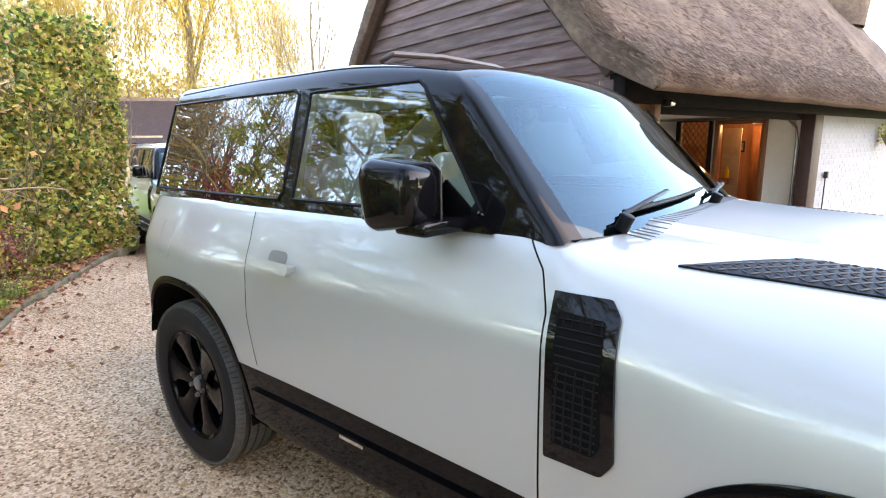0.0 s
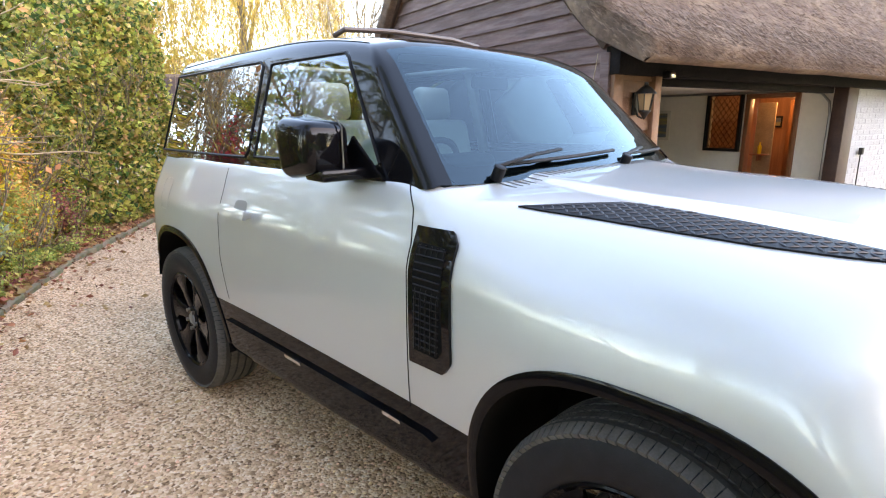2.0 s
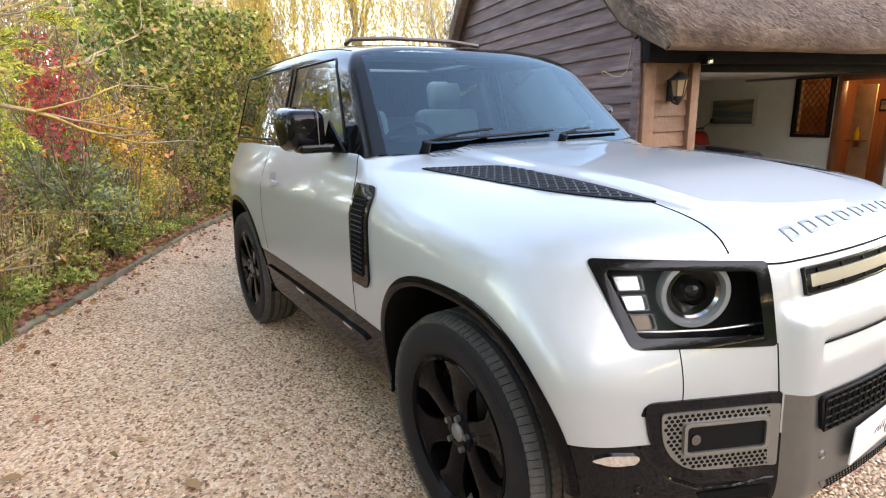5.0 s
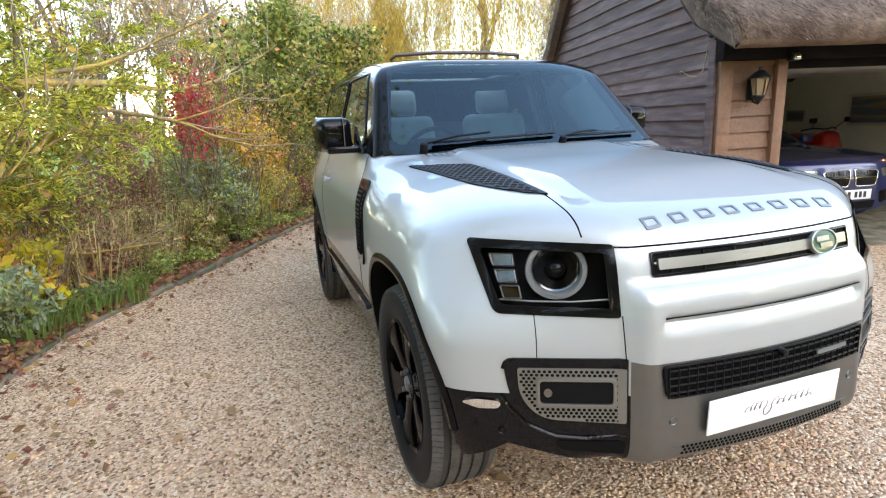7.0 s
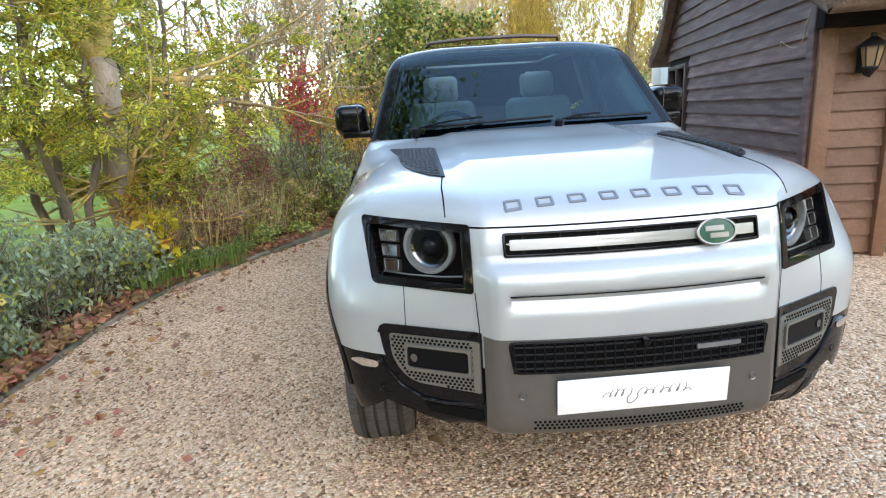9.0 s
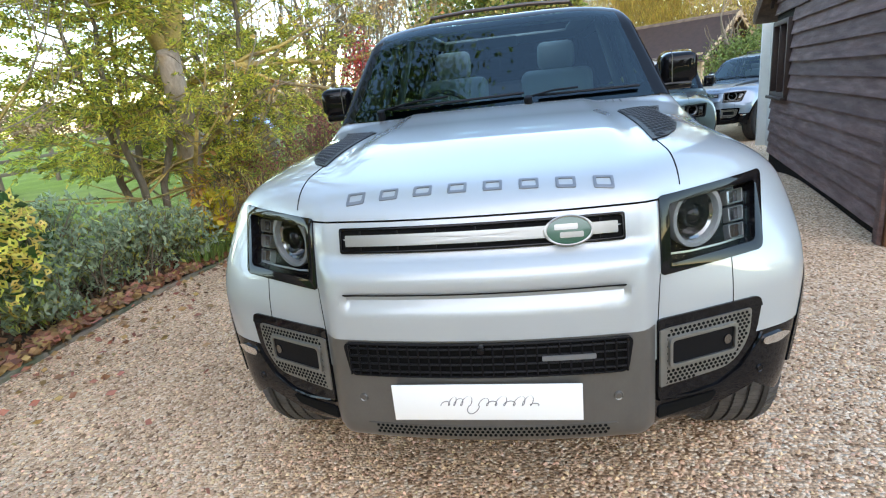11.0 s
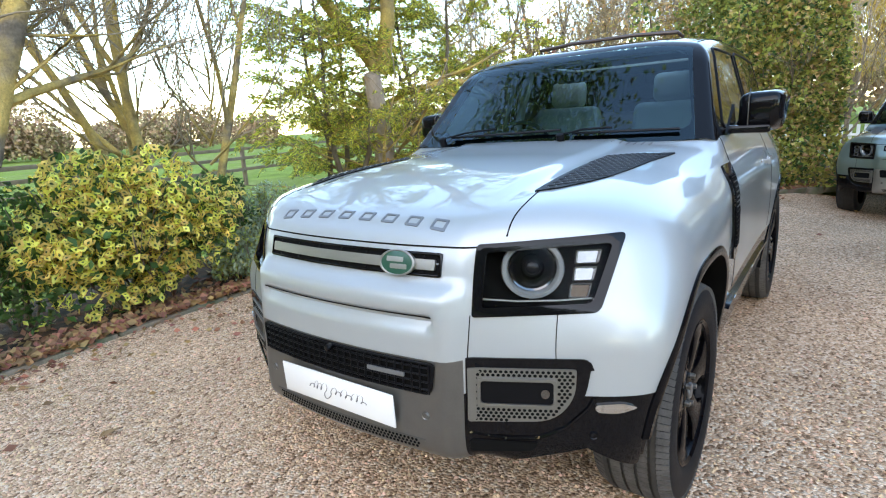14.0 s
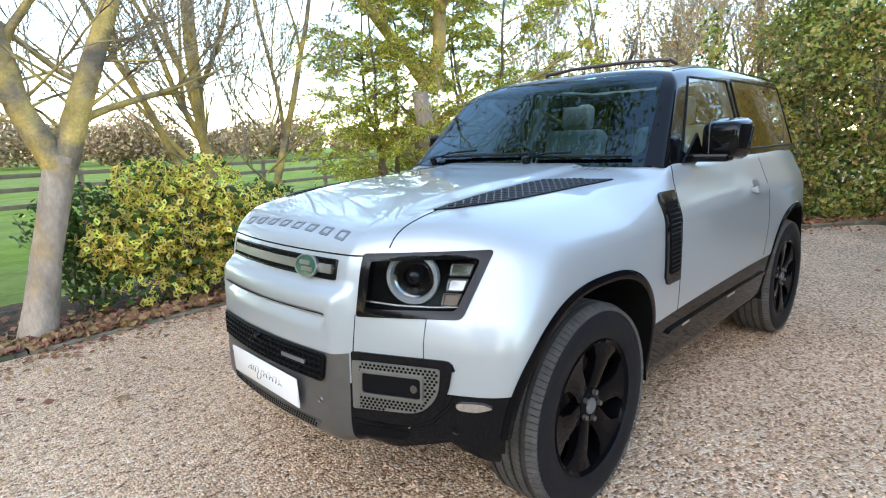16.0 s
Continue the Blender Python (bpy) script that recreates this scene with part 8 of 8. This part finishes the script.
# trees in front of the car, mirrored in its glass
leafy_tree("tall evergreen tree by the drive", (6.5, -4.6, 0), 8.5, (2.2, 2.2, 3.4), "conifer_dark", 9000, 0.15, 401, "green", 0.3, trunk=0.2)
# broad tree out of view, placed to keep the low sun off the car
leafy_tree("broad evergreen tree in front of the parked car", (9.4, 5.9, 0), 6.4, (2.6, 2.1, 3.4), "conifer_dark", 22000, 0.2, 404, "green", 0.3, trunk=0.22, aspect=0.8)
leafy_tree("tall spreading tree whose leafy boughs hang over the car", (-1.2, -5.4, 0), 7.4, (2.3, 2.7, 1.2), "conifer_dark", 5600, 0.11, 405, "green", 0.35, mat="bark_lichen", trunk=0.06, shift=(0.5, 2.7))
leafy_tree("tall evergreen tree by the drive", (4.2, -6.4, 0), 7.0, (1.6, 1.6, 2.6), "green", 6000, 0.13, 402, "bronze", 0.3, trunk=0.16)
bare_tree("bare tree by the drive", (5.6, -3.9, 0), [((0, 0, 0), (-0.1, 0.15, 1), 2.6, 0.14, 5)], M["bark_lichen"], 403, twig=0.004, spread=0.75, shrink=0.72)


# ---- beyond: barn, fences, brick store ----
def barn():
    at = pose(-22.2, 6.4, 0, 0, 0, -41)
    b = thing("cart_barn", "open oak-framed cart barn with clay tile roof", "barn", at)
    L, D, eave, ridge = 3.6, 4.6, 1.75, 3.10
    for y in (-L / 2, -L / 6, L / 6, L / 2):
        for x in (D / 2, -D / 2):
            part("post", box(0.22, 0.22, eave, 0.015, (x, y, eave / 2)), M["oak"], b)
        for s in (-1, 1):
            if -L / 2 < y + s * 0.5 < L / 2:
                part("brace", tube([(D / 2, y, eave - 0.75), (D / 2, y + s * 0.2, eave - 0.3), (D / 2, y + s * 0.6, eave - 0.08)], 0.07, 4), M["oak"], b)
    for x in (D / 2, -D / 2):
        part("plate_beam", box(0.2, L + 0.2, 0.22, 0.01, (x, 0, eave + 0.02)), M["oak"], b)
    part("back_wall", box(0.1, L, eave, 0, (-D / 2 - 0.05, 0, eave / 2)), M["wood_plain"], b)
    part("low_white_wall", box(0.12, 1.4, 0.9, 0, (0.6, -L / 4, 0.45)), M["white_wall"], b)
    sl = math.atan2(ridge - eave, D / 2)
    run = math.hypot(ridge - eave, D / 2) + 0.45
    for s in (-1, 1):
        rf = new("roof_slope")
        rf.parent = b
        deck = box(run, L + 0.7, 0.07, 0, (s * (D / 4 + 0.17), 0, (eave + ridge) / 2 - 0.02), (0, s * math.degrees(sl), 0))
        part("deck", deck, M["post_dark"], rf)
        v, f = [], []
        rng = random.Random(2 + s)
        rows, cols = 20, 24
        for i in range(rows):
            d = run * (i + 0.5) / rows
            for j in range(cols):
                y = -(L + 0.7) / 2 + (L + 0.7) * (j + 0.5 + 0.5 * (i % 2)) / cols
                if y > (L + 0.7) / 2:
                    continue
                hw, hl = (L + 0.7) / cols / 2 * 0.97, run / rows * 0.62
                tz = rng.uniform(0, 0.012)
                base = len(v)
                for dd, yy, up in ((d - hl, y - hw, 0.05), (d - hl, y + hw, 0.05), (d + hl, y + hw, 0.075 + tz), (d + hl, y - hw, 0.075 + tz)):
                    x = dd * math.cos(sl)
                    v.append((s * (x + up * math.sin(sl)), yy, ridge - dd * math.sin(sl) + up * math.cos(sl)))
                    v.append((s * (x + (up - 0.02) * math.sin(sl)), yy, ridge - dd * math.sin(sl) + (up - 0.02) * math.cos(sl)))
                f += [(base, base + 2, base + 4, base + 6), (base + 4, base + 5, base + 7, base + 6), (base, base + 6, base + 7, base + 1), (base + 2, base + 3, base + 5, base + 4)]
        put("tiles", mesh_of("tiles", v, f, M["tile"]), rf, kind="stuff")
        for e in (-1, 1):
            bb = box(run, 0.05, 0.18, 0.01, (s * (D / 4 + 0.17), e * (L / 2 + 0.34), (eave + ridge) / 2 - 0.02), (0, s * math.degrees(sl), 0))
            part("bargeboard", bb, M["oak"], rf)
    part("ridge_tile", tube([(0, -L / 2 - 0.35, ridge + 0.08), (0, L / 2 + 0.35, ridge + 0.08)], 0.11, 8), M["tile"], b)


barn()


def field_fence():
    f = thing("field_fence", "weathered post and rail fence along the field", "fence")
    n = 16
    a, d = np.array([6.0, -10.5]), np.array([-2.3, -0.45])
    for k in range(n):
        p = a + d * k
        part("post", box(0.10, 0.10, 1.15, 0.01, (p[0], p[1], 0.55)), M["wood_plain"], f)
        if k < n - 1:
            q = a + d * (k + 1)
            for z in (0.45, 0.78, 1.05):
                m = (p + q) / 2
                part("rail", box(float(np.linalg.norm(d)), 0.035, 0.09, 0.005, (m[0], m[1] + 0.06, z), (0, 0, math.degrees(math.atan2(d[1], d[0])))), M["wood_plain"], f)
    w = thing("white_picket_fence", "low white picket fence beyond the drive", "fence", pose(-14.5, 0.2, 0, 0, 0, 78))
    for z in (0.25, 0.62):
        part("rail", box(3.2, 0.03, 0.06, 0.004, (0, 0, z)), M["plate_white"], w)
    for k in range(22):
        part("picket", box(0.07, 0.02, 0.85, 0.004, (-1.55 + 0.148 * k, 0.03, 0.43), seg=1), M["plate_white"], w)


field_fence()


def brick_store():
    s = thing("log_store", "low brown timber store with a blue tarpaulin on top", "store", pose(-12.8, -8.0, 0, 0, 0, 20))
    part("body", box(2.6, 1.6, 1.05, 0.02, (0, 0, 0.5)), M["wood_plain"], s)
    for k in range(6):
        part("plank", box(2.64, 0.03, 0.15, 0.004, (0, 0.815, 0.1 + 0.17 * k)), M["wood_plain"], s)
        part("end_plank", box(0.03, 1.62, 0.15, 0.004, (1.315, 0, 0.1 + 0.17 * k)), M["wood_plain"], s)
    v, f = [], []
    n, m = 22, 14
    for i in range(n + 1):
        for j in range(m + 1):
            x, y = -1.2 + 2.4 * i / n, -0.85 + 1.7 * j / m
            edge = max(0, abs(y) - 0.72)
            v.append((x, y, 1.10 + 0.16 * abs(noise.noise((x * 2.2, y * 2.2, 1))) + 0.10 * noise.noise((x * 5, y * 5, 3)) + 0.06 - edge * 2.0))
    for i in range(n):
        for j in range(m):
            k = i * (m + 1) + j
            f.append((k, k + m + 1, k + m + 2, k + 1))
    put("tarpaulin", mesh_of("tarpaulin", v, f, M["tarp"], True), s)


brick_store()
